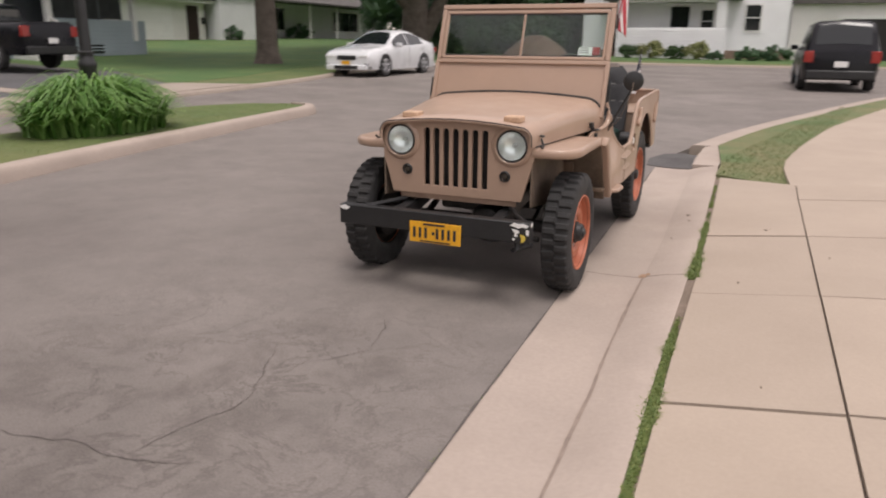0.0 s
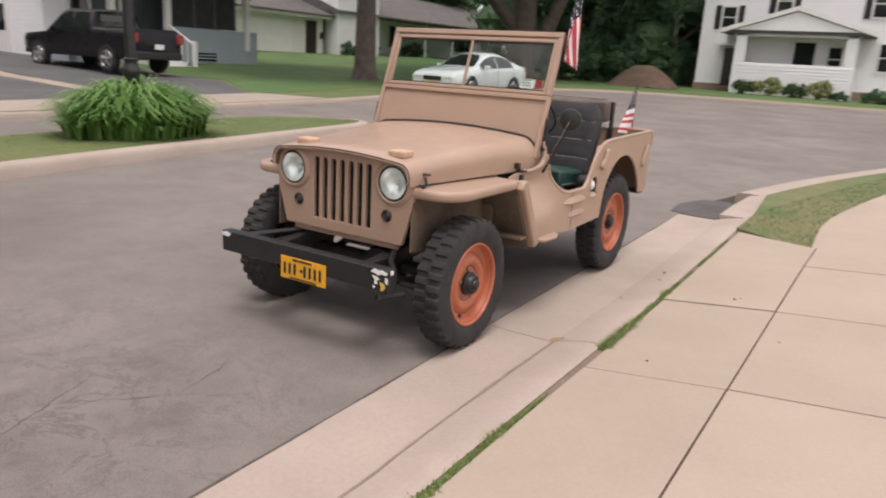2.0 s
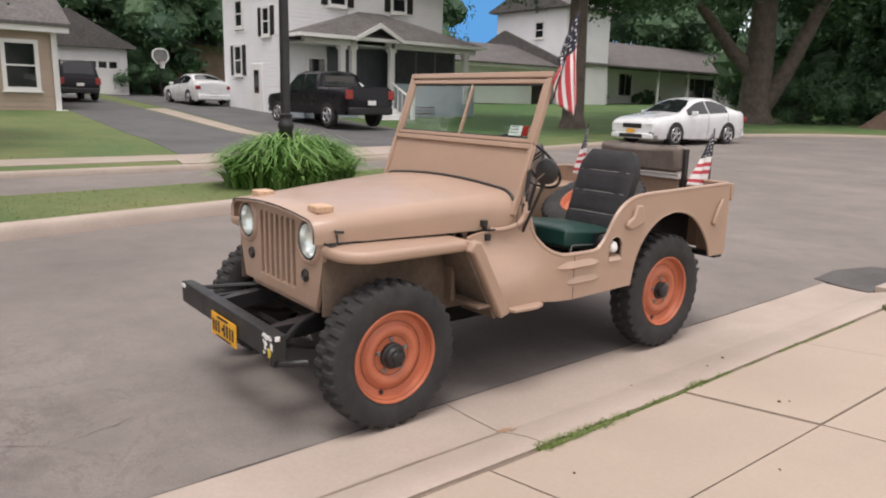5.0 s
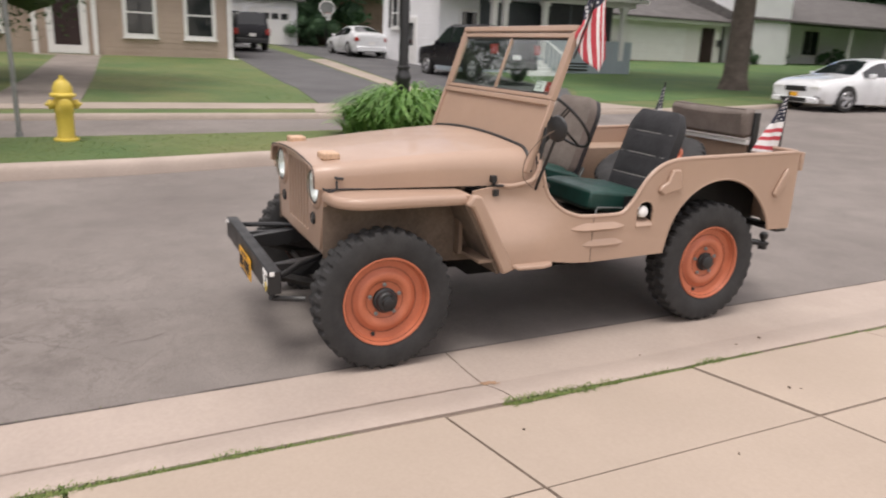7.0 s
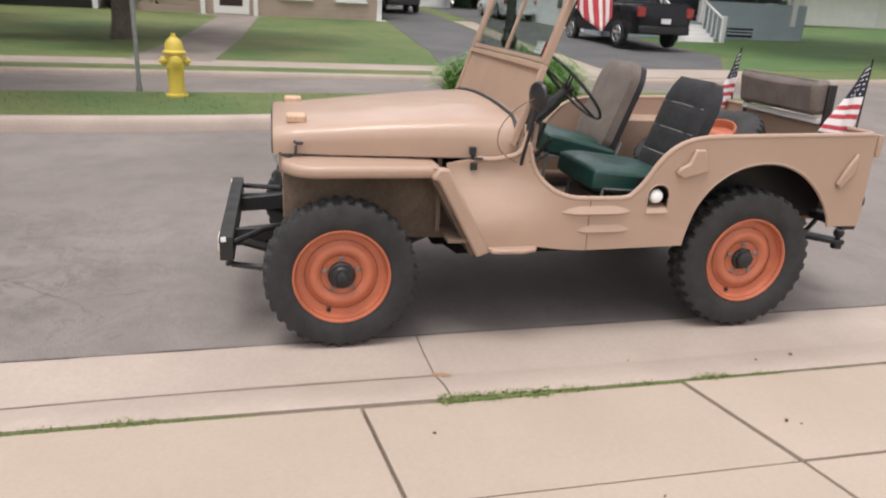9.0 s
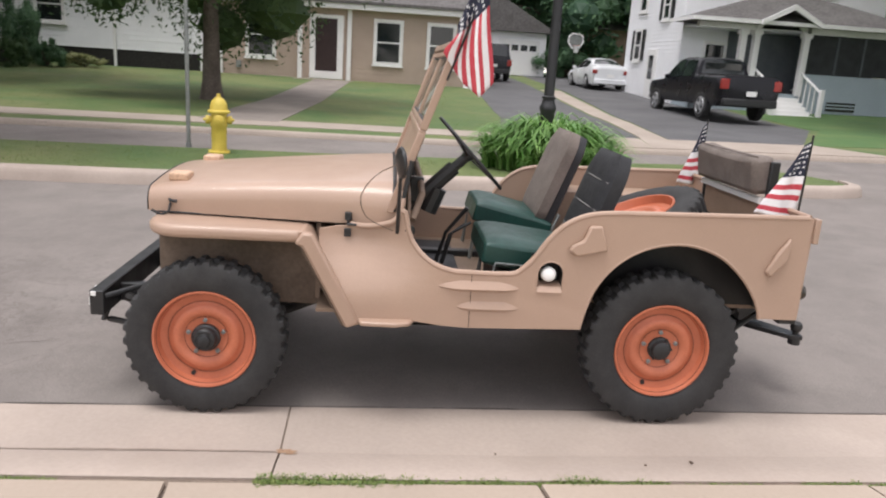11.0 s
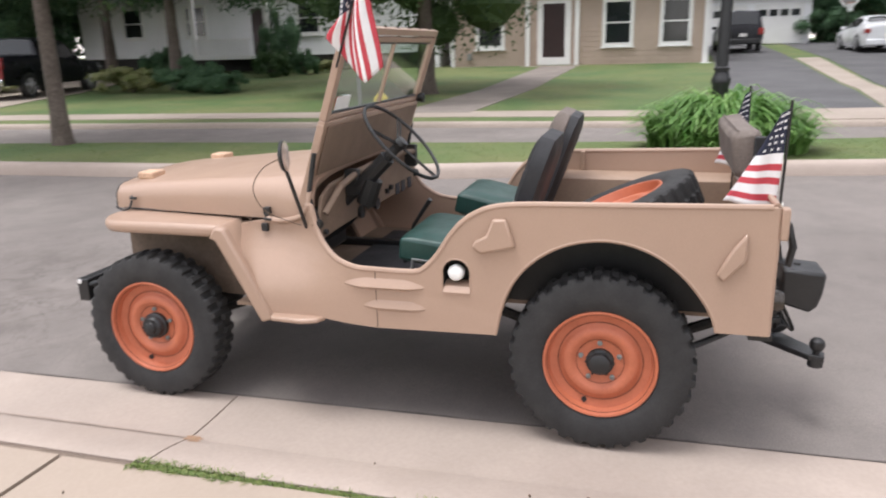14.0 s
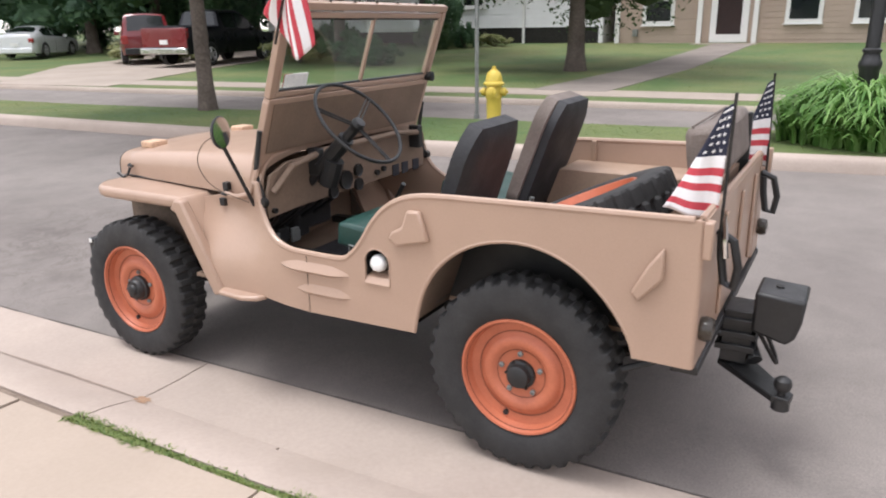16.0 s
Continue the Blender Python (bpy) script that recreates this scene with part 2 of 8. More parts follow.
def worn_patch(m, middle, inner, outer):
    """A stretch of old, finely cracked surface: dark veins and blotches that fade out round a middle."""
    N, L = m.node_tree.nodes, m.node_tree.links
    base = N["Principled BSDF"].inputs["Base Color"]
    colour = base.links[0].from_socket
    tc = N.new("ShaderNodeTexCoord")
    def calc(op, a, b):
        n = N.new("ShaderNodeMath")
        n.operation = op
        for i, v in enumerate((a, b)):
            if isinstance(v, float):
                n.inputs[i].default_value = v
            elif v is not None:
                L.new(v, n.inputs[i])
        return n.outputs[0]
    def ranged(v, lo, hi, a, b):
        n = N.new("ShaderNodeMapRange")
        for k, q in (("From Min", lo), ("From Max", hi), ("To Min", a), ("To Max", b)):
            n.inputs[k].default_value = q
        L.new(v, n.inputs["Value"])
        return n.outputs["Result"]
    def cloud(scale, twist):
        n = N.new("ShaderNodeTexNoise")
        n.inputs["Scale"].default_value, n.inputs["Detail"].default_value = scale, 7
        n.inputs["Roughness"].default_value, n.inputs["Distortion"].default_value = 0.65, twist
        L.new(tc.outputs["Object"], n.inputs["Vector"])
        return n.outputs["Fac"]
    d = N.new("ShaderNodeVectorMath")
    d.operation = "DISTANCE"
    d.inputs[1].default_value = middle
    L.new(tc.outputs["Object"], d.inputs[0])
    near = ranged(d.outputs["Value"], inner, outer, 1.0, 0.0)
    veins = ranged(calc("ABSOLUTE", calc("SUBTRACT", cloud(2.6, 0.5), 0.5), None), 0.0, 0.025, 0.6, 0.0)
    blots = ranged(cloud(3.2, 0.3), 0.47, 0.68, 0.0, 0.6)
    dark = calc("MULTIPLY", near, calc("MAXIMUM", veins, blots))
    x = N.new("ShaderNodeMixRGB")
    x.blend_type = "MULTIPLY"
    x.inputs[2].default_value = (0.5, 0.47, 0.46, 1)
    L.new(dark, x.inputs[0])
    L.new(colour, x.inputs[1])
    L.new(x.outputs[0], base)


worn_patch(ASPHALT, (-2.0, 2.1, 0.01), 0.5, 2.0)
CRACK = material("crack_dirt", (0.125, 0.106, 0.096), 0.95, var=0.3, scale=9, fine=90, grain=0.3, bump=0.3)
ASPHALT_DARK = material("driveway_asphalt", (0.105, 0.102, 0.104), 0.85, var=0.2, scale=0.5, fine=60, grain=0.25, bump=0.3)
PATCH = material("asphalt_patch", (0.095, 0.088, 0.086), 0.85, var=0.2, scale=2, fine=70, grain=0.3, bump=0.5)
CONCRETE = material("kerb_concrete", (0.395, 0.325, 0.277), 0.85, var=0.14, scale=1.1, fine=45, grain=0.07, bump=0.12, stain=0.5, stain_col=(0.32, 0.26, 0.215), stain_scale=1.7)
SLAB = material("slab_concrete", (0.393, 0.319, 0.256), 0.85, var=0.1, scale=0.8, fine=55, grain=0.05, bump=0.1, stain=0.3, stain_col=(0.345, 0.285, 0.222), stain_scale=1.3, piece=0.05)
OLD_CONCRETE = material("old_concrete", (0.235, 0.20, 0.175), 0.88, var=0.2, scale=0.7, fine=30, grain=0.15, bump=0.2, stain=0.4, stain_col=(0.17, 0.145, 0.125), stain_scale=0.8)
WALKWAY = material("far_concrete", (0.36, 0.30, 0.25), 0.85, var=0.15, scale=0.6, fine=30, grain=0.15, bump=0.2)
JOINT = material("joint_dirt", (0.155, 0.118, 0.092), 0.95, var=0.3, scale=6, fine=80, grain=0.3, bump=0.5)
EARTH = material("joint_earth", (0.26, 0.20, 0.155), 0.95, var=0.3, scale=6, fine=80, grain=0.3, bump=0.5)
SOIL_FILM = material("dry_soil", (0.30, 0.234, 0.194), 0.95, var=0.25, scale=7, fine=90, grain=0.2, bump=0.2)
RUST_STAIN = material("rusty_soil", (0.40, 0.25, 0.155), 0.9, var=0.3, scale=8, fine=90, grain=0.3, bump=0.3)
GREEN_LAWN = material("watered_lawn", (0.056, 0.128, 0.032), 0.9, scale=0.5, fine=35, grain=0.2, bump=0.3, tint=(0.105, 0.165, 0.05), stain=0.3, stain_col=(0.13, 0.16, 0.06), stain_scale=0.5, mottle=0.15)
LAWN = material("lawn", (0.070, 0.125, 0.032), 0.9, var=0.3, scale=0.35, fine=35, grain=0.2, bump=0.3, tint=(0.145, 0.165, 0.058), stain=0.45, stain_col=(0.20, 0.165, 0.085), stain_scale=0.4, mottle=0.15)
GRASS = leaf_material("grass_blades", (0.115, 0.185, 0.048), (0.20, 0.225, 0.08), 0.5, 0.7)
DRY_LAWN = material("dry_lawn", (0.08, 0.13, 0.04), 0.9, scale=0.9, fine=35, grain=0.25, bump=0.4, tint=(0.17, 0.16, 0.075), stain=0.5, stain_col=(0.27, 0.20, 0.12), stain_scale=0.8)
DRY_GRASS = leaf_material("dry_grass_blades", (0.085, 0.15, 0.04), (0.20, 0.20, 0.085), 0.3, 0.6)
WEED = leaf_material("weed_blades", (0.095, 0.17, 0.04), (0.25, 0.28, 0.09), 0.3, 0.6)
LILY = leaf_material("lily_blades", (0.09, 0.22, 0.04), (0.26, 0.42, 0.13), 0.4, 0.45)
LEAF = leaf_material("tree_leaves", (0.035, 0.075, 0.026), (0.085, 0.14, 0.045), 0.32, 0.55)
LEAF_DARK = leaf_material("wood_leaves", (0.042, 0.098, 0.052), (0.11, 0.20, 0.09), 0.34, 0.6)
BUSH = leaf_material("bush_leaves", (0.03, 0.07, 0.022), (0.08, 0.14, 0.045), 0.3, 0.55)
BARK = material("bark", (0.15, 0.12, 0.10), 0.95, var=0.35, scale=3, fine=25, grain=0.4, bump=1.0)
TAN_PAINT = material("tan_paint", (0.392, 0.268, 0.198), 0.43, var=0.08, scale=2.2, fine=140, grain=0.05, bump=0.03, coat=0.22, stain=0.05, stain_col=(0.32, 0.21, 0.145), stain_scale=2.5)
# worn inside tan, with the cabin's shade darkened into the colour
TAN_INNER = material("worn_tan_shaded", (0.21, 0.145, 0.102), 0.65, var=0.15, scale=4, fine=90, grain=0.12, bump=0.08, stain=0.35, stain_col=(0.16, 0.11, 0.08), stain_scale=3)
ORANGE = material("orange_rim_paint", (0.49, 0.145, 0.073), 0.5, var=0.15, scale=7, fine=120, grain=0.1, bump=0.06, stain=0.35, stain_col=(0.40, 0.11, 0.045), stain_scale=6)
TAN_BED = material("tan_bed_paint", (0.33, 0.228, 0.162), 0.6, var=0.12, scale=4, fine=90, grain=0.1, bump=0.06, stain=0.3, stain_col=(0.22, 0.155, 0.115), stain_scale=3)
# dirty tan, darkened further to hold the shade under the fenders
TAN_SHADED = material("shaded_dirty_tan", (0.175, 0.127, 0.093), 0.85, var=0.3, scale=5, fine=60, grain=0.2, bump=0.2, stain=0.5, stain_col=(0.05, 0.042, 0.035), stain_scale=3)
RIM_DARK = material("rusty_groove", (0.22, 0.06, 0.03), 0.7, var=0.4, scale=12, fine=90, grain=0.2, bump=0.1)
RUBBER = material("tyre_rubber", (0.030, 0.029, 0.029), 0.85, var=0.25, scale=9, fine=120, grain=0.2, bump=0.1, stain=0.3, stain_col=(0.058, 0.053, 0.049), stain_scale=4)
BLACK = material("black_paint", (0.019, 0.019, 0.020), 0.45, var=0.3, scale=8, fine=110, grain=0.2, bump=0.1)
STEEL_DARK = material("dark_steel", (0.035, 0.032, 0.03), 0.55, 0.4, var=0.4, scale=14, fine=120, grain=0.3, bump=0.15)
# matte near-black that puts the shade under the vehicle into the colour
UNDERSIDE = material("shaded_underside", (0.012, 0.0115, 0.011), 0.95, var=0.3, scale=8, fine=60, grain=0.2, bump=0.2, spec=0.1)
CHROME = material("chrome", (0.75, 0.75, 0.76), 0.12, 1.0, var=0.05, scale=10, fine=60, grain=0.03, bump=0.0)
LENS = material("lamp_lens", (0.92, 0.92, 0.91), 0.2, 0.25, var=0.12, scale=30, fine=220, grain=0.25, bump=0.5)
REFLECTOR = material("lamp_reflector", (0.93, 0.93, 0.93), 0.38, 1.0, var=0.05, scale=10, bump=0.0)
AMBER = material("dark_lamp_lens", (0.05, 0.04, 0.03), 0.25, var=0.3, scale=20, bump=0.0)
RED_LENS = material("red_lens", (0.32, 0.03, 0.025), 0.2, var=0.2, scale=20, bump=0.0)
GREEN_VINYL = material("green_vinyl", (0.012, 0.052, 0.042), 0.42, var=0.25, scale=8, fine=70, grain=0.15, bump=0.12)
BLACK_VINYL = material("black_vinyl", (0.02, 0.02, 0.023), 0.65, var=0.3, scale=7, fine=60, grain=0.2, bump=0.2)
SEAM_THREAD = material("grey_thread", (0.24, 0.23, 0.22), 0.8, var=0.1, bump=0.0)
GREY_CLOTH = material("grey_canvas", (0.19, 0.155, 0.135), 0.85, var=0.2, scale=9, fine=160, grain=0.25, bump=0.4)
WHITE_PAINT = material("white_paint", (0.78, 0.77, 0.75), 0.55, var=0.06, scale=1.5, fine=50, grain=0.05, bump=0.05)
YELLOW_PLATE = material("orange_yellow_plate", (0.80, 0.40, 0.02), 0.45, var=0.06, scale=20, bump=0.02)
YELLOW_PAINT = material("hydrant_yellow", (0.66, 0.50, 0.08), 0.5, var=0.12, scale=5, fine=80, grain=0.1, bump=0.1, stain=0.3, stain_col=(0.45, 0.28, 0.03), stain_scale=6)
DARK_TEXT = material("dark_ink", (0.02, 0.02, 0.03), 0.6, var=0.1, bump=0.0)
PAPER = material("white_paper", (0.8, 0.8, 0.78), 0.7, var=0.05, bump=0.0)
RED_CLOTH = material("flag_red", (0.52, 0.055, 0.075), 0.75, var=0.1, scale=20, fine=220, grain=0.08, bump=0.1)
WHITE_CLOTH = material("flag_white", (0.78, 0.76, 0.76), 0.75, var=0.05, scale=20, fine=220, grain=0.06, bump=0.1)
BLUE_CLOTH = material("flag_blue", (0.012, 0.014, 0.035), 0.75, var=0.1, scale=20, fine=220, grain=0.08, bump=0.1)
WOOD_BLOCK = material("painted_block", (0.60, 0.40, 0.27), 0.7, var=0.2, scale=14, fine=90, grain=0.2, bump=0.15)
SIDING_TAN = material("tan_siding", (0.43, 0.335, 0.268), 0.7, var=0.1, scale=0.8, fine=30, grain=0.08, bump=0.1)
SIDING_WHITE = material("white_siding", (0.84, 0.84, 0.85), 0.65, var=0.06, scale=0.8, fine=30, grain=0.05, bump=0.05)
SIDING_BLUE = material("blue_grey_siding", (0.36, 0.42, 0.46), 0.7, var=0.08, scale=0.8, fine=30, grain=0.06, bump=0.05)
CREAM = material("cream_wall", (0.74, 0.72, 0.69), 0.75, var=0.08, scale=0.8, fine=30, grain=0.06, bump=0.08)
BRICK_TONE = material("brick_base", (0.30, 0.21, 0.16), 0.85, var=0.2, scale=2, fine=12, grain=0.3, bump=0.3)
ROOF = material("grey_shingles", (0.13, 0.12, 0.115), 0.9, var=0.2, scale=1.5, fine=8, grain=0.35, bump=0.5)
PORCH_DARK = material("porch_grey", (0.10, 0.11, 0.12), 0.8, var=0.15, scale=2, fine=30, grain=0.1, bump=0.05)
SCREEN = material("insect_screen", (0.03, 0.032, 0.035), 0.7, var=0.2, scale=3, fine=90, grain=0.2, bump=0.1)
DARK_GLASS = material("dark_window_glass", (0.015, 0.018, 0.02), 0.06, var=0.2, scale=1, bump=0.0, spec=0.6)
DOOR_DARK = material("dark_red_door", (0.035, 0.018, 0.018), 0.4, var=0.2, scale=3, bump=0.03)
CAR_WHITE = material("white_car_paint", (0.72, 0.73, 0.74), 0.25, var=0.03, scale=1, bump=0.0, coat=0.8)
CAR_BLACK = material("black_car_paint", (0.006, 0.006, 0.009), 0.3, var=0.1, scale=2, bump=0.0, coat=0.1, spec=0.25)
CAR_RED = material("red_car_paint", (0.17, 0.012, 0.016), 0.3, var=0.1, scale=2, bump=0.0, coat=0.6)
ALLOY = material("alloy_wheel", (0.45, 0.45, 0.46), 0.35, 0.8, var=0.15, scale=8, bump=0.0)
GALVANISED = material("galvanised_post", (0.30, 0.31, 0.30), 0.55, 0.6, var=0.2, scale=6, fine=80, bump=0.1)
MULCH = material("mulch", (0.13, 0.085, 0.06), 0.95, var=0.3, scale=3, fine=40, grain=0.4, bump=0.8)
GLASS = glass_material("clear_glass")
CAR_GLASS = material("tinted_car_glass", (0.012, 0.015, 0.016), 0.05, var=0.1, scale=2, bump=0.0, spec=0.6)

# ---- ground, road, kerbs ----
def xy(pts):
    return [(p[0], p[1]) for p in pts]


RIGHT_KERB = [(-0.85, -60), (-0.85, -25), (-0.85, -5), (-0.85, 2), (-0.85, 5), (-0.85, 8.6), (-0.68, 10), (0.0, 12.5), (1.0, 15.2), (2.9, 19.9), (5.2, 24), (9, 29), (16, 33.5), (40, 36)]
FAR_KERB = [(40, 44), (14, 39.0), (5, 37.2), (-3, 36.7), (-8, 35.5), (-11, 33), (-12.6, 29), (-12.9, 26), (-12.5, 22), (-11.9, 19), (-11.5, 15), (-11.4, 8), (-11.3, 2), (-10.9, -5), (-10.5, -12), (-10.4, -22), (-10.3, -40), (-10.2, -60)]
ISLAND_EAST = [(-5.75, -60), (-5.8, -40), (-5.83, -25), (-5.86, -14), (-5.9, -6), (-6.0, 0), (-6.15, 3), (-6.5, 5), (-6.85, 7.4), (-7.05, 10), (-7.15, 11.3), (-7.4, 11.85), (-7.85, 11.95)]
ISLAND_WEST = [(-8.6, 11.5), (-9.2, 10.3), (-8.9, 7.5), (-8.6, 5), (-8.4, 2), (-8.2, -2), (-7.8, -6), (-7.75, -14), (-7.7, -30), (-7.6, -60)]
rk, fk = smooth_line([(*p, 0) for p in RIGHT_KERB], 5), smooth_line([(*p, 0) for p in FAR_KERB], 5)
ie, iw = smooth_line([(*p, 0) for p in ISLAND_EAST], 5), smooth_line([(*p, 0) for p in ISLAND_WEST], 5)

def shifted(line, d):
    """The line moved to its left by d."""
    out = []
    for i, p in enumerate(line):
        t = (line[min(i + 1, len(line) - 1)] - line[max(i - 1, 0)]).normalized()
        out.append(Vector((p.x - t.y * d, p.y + t.x * d, 0)))
    return out


region("ground", [(-700, -700), (700, -700), (700, 700), (-700, 700)], -0.16, LAWN, 0.05, label="wide grassy ground under the whole street", category="ground")
region("road", xy(rk) + xy(fk), 0.0, ASPHALT, 0.12, label="worn grey asphalt street with darker mottled patches", category="road")

def crack(points, seed, width):
    """A wandering hairline crack, a flat dark strip that swells and thins."""
    bm = bmesh.new()
    line = smooth_line([(*p, 0) for p in points], 14)
    rows = []
    for i, p in enumerate(line):
        d = (line[min(i + 1, len(line) - 1)] - line[max(i - 1, 0)]).normalized()
        side = Vector((-d.y, d.x, 0))
        q = p + side * (0.03 * noise.noise(Vector((p.x * 9, p.y * 9, seed))) + 0.012 * noise.noise(Vector((p.x * 40, p.y * 40, seed))))
        w = width * (0.35 + 0.65 * abs(noise.noise(Vector((p.x * 7, p.y * 7, seed + 5)))) * 2) * min(1, 6 * i / len(line), 6 * (len(line) - 1 - i) / len(line) + 0.05)
        rows.append([bm.verts.new((v.x, v.y, ground_z(v.x, v.y) + 0.0035)) for v in (q - side * w, q + side * w)])
    for A, B in zip(rows, rows[1:]):
        bm.faces.new((A[0], A[1], B[1], B[0]))
    return bm


cracks = thing("road_cracks", label="dark hairline cracks in the worn asphalt", category="cracks", kind="structure")
for seed, (pts, w) in enumerate((([(-3.0, 1.62), (-2.7, 1.55), (-2.16, 1.62), (-1.86, 1.63), (-1.55, 1.70)], 0.0028), ([(-1.95, 1.30), (-1.78, 1.93), (-1.72, 2.13), (-1.82, 2.43), (-1.93, 2.66)], 0.0025), ([(-1.82, 2.43), (-1.6, 2.62), (-1.5, 2.84), (-1.62, 3.2)], 0.002), ([(-2.5, 0.8), (-2.3, 1.1), (-1.95, 1.30)], 0.0025))):
    part("crack", crack(pts, seed * 3.1, w), CRACK, cracks)

# grass island between the street and the lane behind it
region("grass_verge", xy(shifted(ie, 0.12)) + xy(iw), 0.125, LAWN, 0.12, label="mown grass island along the street", category="grass")
kerb_run("kerb", ie, 0.2, 0.15, CONCRETE)
tagged(bpy.data.objects["kerb"], "weathered concrete kerb edging the grass island", "kerb", kind="structure")


# far side: kerb, narrow verge, walk, lawns
far_in = shifted(fk, -0.0)
region("far_lawn", xy(shifted(fk, -0.12)) + [(-10.2, -300), (-300, -300), (-300, 300), (300, 300), (300, 44)], 0.10, LAWN, 0.2, label="front lawns of the houses across the street", category="lawn")
region("green_lawn", [(-13.45, 14.75), (-13.7, 18), (-14.9, 22), (-15.2, 26), (-14.9, 29), (-13.2, 34.2), (-10, 37.4), (-4, 39.0), (6, 39.6), (14, 41.4), (40, 46.5), (40, 120), (-120, 120), (-120, 19.9), (-44, 19.8), (-29, 18.9), (-18, 17.9)], 0.106, GREEN_LAWN, 0.2, label="watered green lawns round the bend", category="lawn")
kerb_run("far_kerb", list(reversed(fk)), 0.15, 0.10, WALKWAY)
tagged(bpy.data.objects["far_kerb"], "pale concrete kerb along the far lawns", "kerb", kind="structure")
walk_edge = [p for p in fk if p.y < 16 and p.x < -5]
w0, w1 = shifted(walk_edge, -0.85), shifted(walk_edge, -2.0)
region("far_pavement", xy(w0) + xy(reversed(w1)), 0.112, WALKWAY, 0.1, label="pale concrete footpath across the street", category="pavement")

# driveways on the far side
region("driveway_1", [(-13.2, 7.6), (-13.0, 10.7), (-18, 11.4), (-34, 12.6), (-44, 13.0), (-44, 9.6), (-34, 9.6), (-18, 8.4)], 0.108, ASPHALT_DARK, 0.1, label="dark asphalt driveway beside the tan house", category="driveway")
region("driveway_2", [(-13.2, 11.4), (-13.4, 14.6), (-18, 17.6), (-29, 18.6), (-44, 19.5), (-44, 14.2), (-30, 13.5), (-18, 12.2)], 0.108, ASPHALT_DARK, 0.1, label="dark asphalt driveway with parked cars", category="driveway")
region("driveway_apron", [(-11.55, 7.0), (-11.6, 15.6), (-13.35, 14.9), (-13.25, 7.4)], 0.118, WALKWAY, 0.1, label="pale concrete driveway apron", category="driveway")
region("driveway_strip", [(-13.2, 10.75), (-13.2, 11.35), (-18, 12.1), (-31, 13.4), (-31, 12.5), (-18, 11.5)], 0.114, WALKWAY, 0.1, label="pale concrete strip between two driveways", category="driveway")
region("house_path", [(-13.0, 1.3), (-13.0, 2.9), (-29.6, 3.9), (-29.6, 2.4)], 0.114, OLD_CONCRETE, 0.1, label="grey concrete path to the front door", category="path")
region("driveway_3", [(-10.9, -9.2), (-10.5, -13.4), (-17, -19.5), (-30, -24), (-30, -16), (-17, -11.8)], 0.116, WALKWAY, 0.1, label="pale concrete driveway with red cars", category="driveway")

# near side: gutter, low kerb, grassy joint, slabs
def joint_x(y):
    """Where gutter pan and kerb lip meet."""
    return float(np.interp(y, [0, 2.1, 2.7, 3.5, 4.1, 4.6, 5.4, 6.4, 8], [-0.44, -0.455, -0.450, -0.459, -0.451, -0.440, -0.424, -0.430, -0.436]))


def slab_edge(y):
    """Where the driveway slabs begin."""
    return float(np.interp(y, [0, 2.0, 3.2, 4.3, 5.5, 8], [-0.185, -0.178, -0.165, -0.14, -0.124, -0.118]))


def pan_section(y):
    j = joint_x(y)
    return [(-0.85, 0.0), (-0.66, -0.006), (j - 0.05, -0.003), (j - 0.0002, 0.0042)]


def lip_section(y):
    j, e = joint_x(y), slab_edge(y) - 0.04
    return [(j + 0.0002, 0.0044), (j + 0.07, 0.024), (e - 0.10, 0.046), (e - 0.017, 0.056), (e, 0.052)]


def gutter_piece(section, y0, y1):
    bm = bmesh.new()
    n = max(1, int((y1 - y0) / 0.3))
    rows = []
    for j in range(n + 1):
        y = y0 + (y1 - y0) * j / n
        rows.append([bm.verts.new((x, y, z + 0.012 * max(0, y - 8))) for x, z in section(y)])
    for A, B in zip(rows, rows[1:]):
        for k in range(len(A) - 1):
            bm.faces.new((A[k], A[k + 1], B[k + 1], B[k]))
    r = bmesh.ops.extrude_face_region(bm, geom=bm.faces[:])
    for v in r["geom"]:
        if isinstance(v, bmesh.types.BMVert):
            v.co.z -= 0.12
    return bm


gutter = thing("gutter", label="worn concrete gutter and low kerb beside the street", category="gutter", kind="structure")
gy = [-30, -12, -6.3, -1.7, 1.3, 4.435, 8.75]
for a, b in zip(gy, gy[1:]):
    part("gutter_slab", gutter_piece(pan_section, a + 0.004, b - 0.004), CONCRETE, gutter)
    part("kerb_lip", gutter_piece(lip_section, a + 0.004, b - 0.004), CONCRETE, gutter)
bed = newprism([(-0.845, -0.12), (-0.845, -0.006), (-0.66, -0.014), (-0.53, -0.012), (-0.478, -0.010), (-0.43, -0.010), (-0.38, -0.008), (-0.32, 0.008), (-0.22, 0.038), (-0.10, 0.048), (0.02, 0.05), (0.02, -0.12)], "y", -30, 8.7)
part("joint_bed", bed, EARTH, gutter)

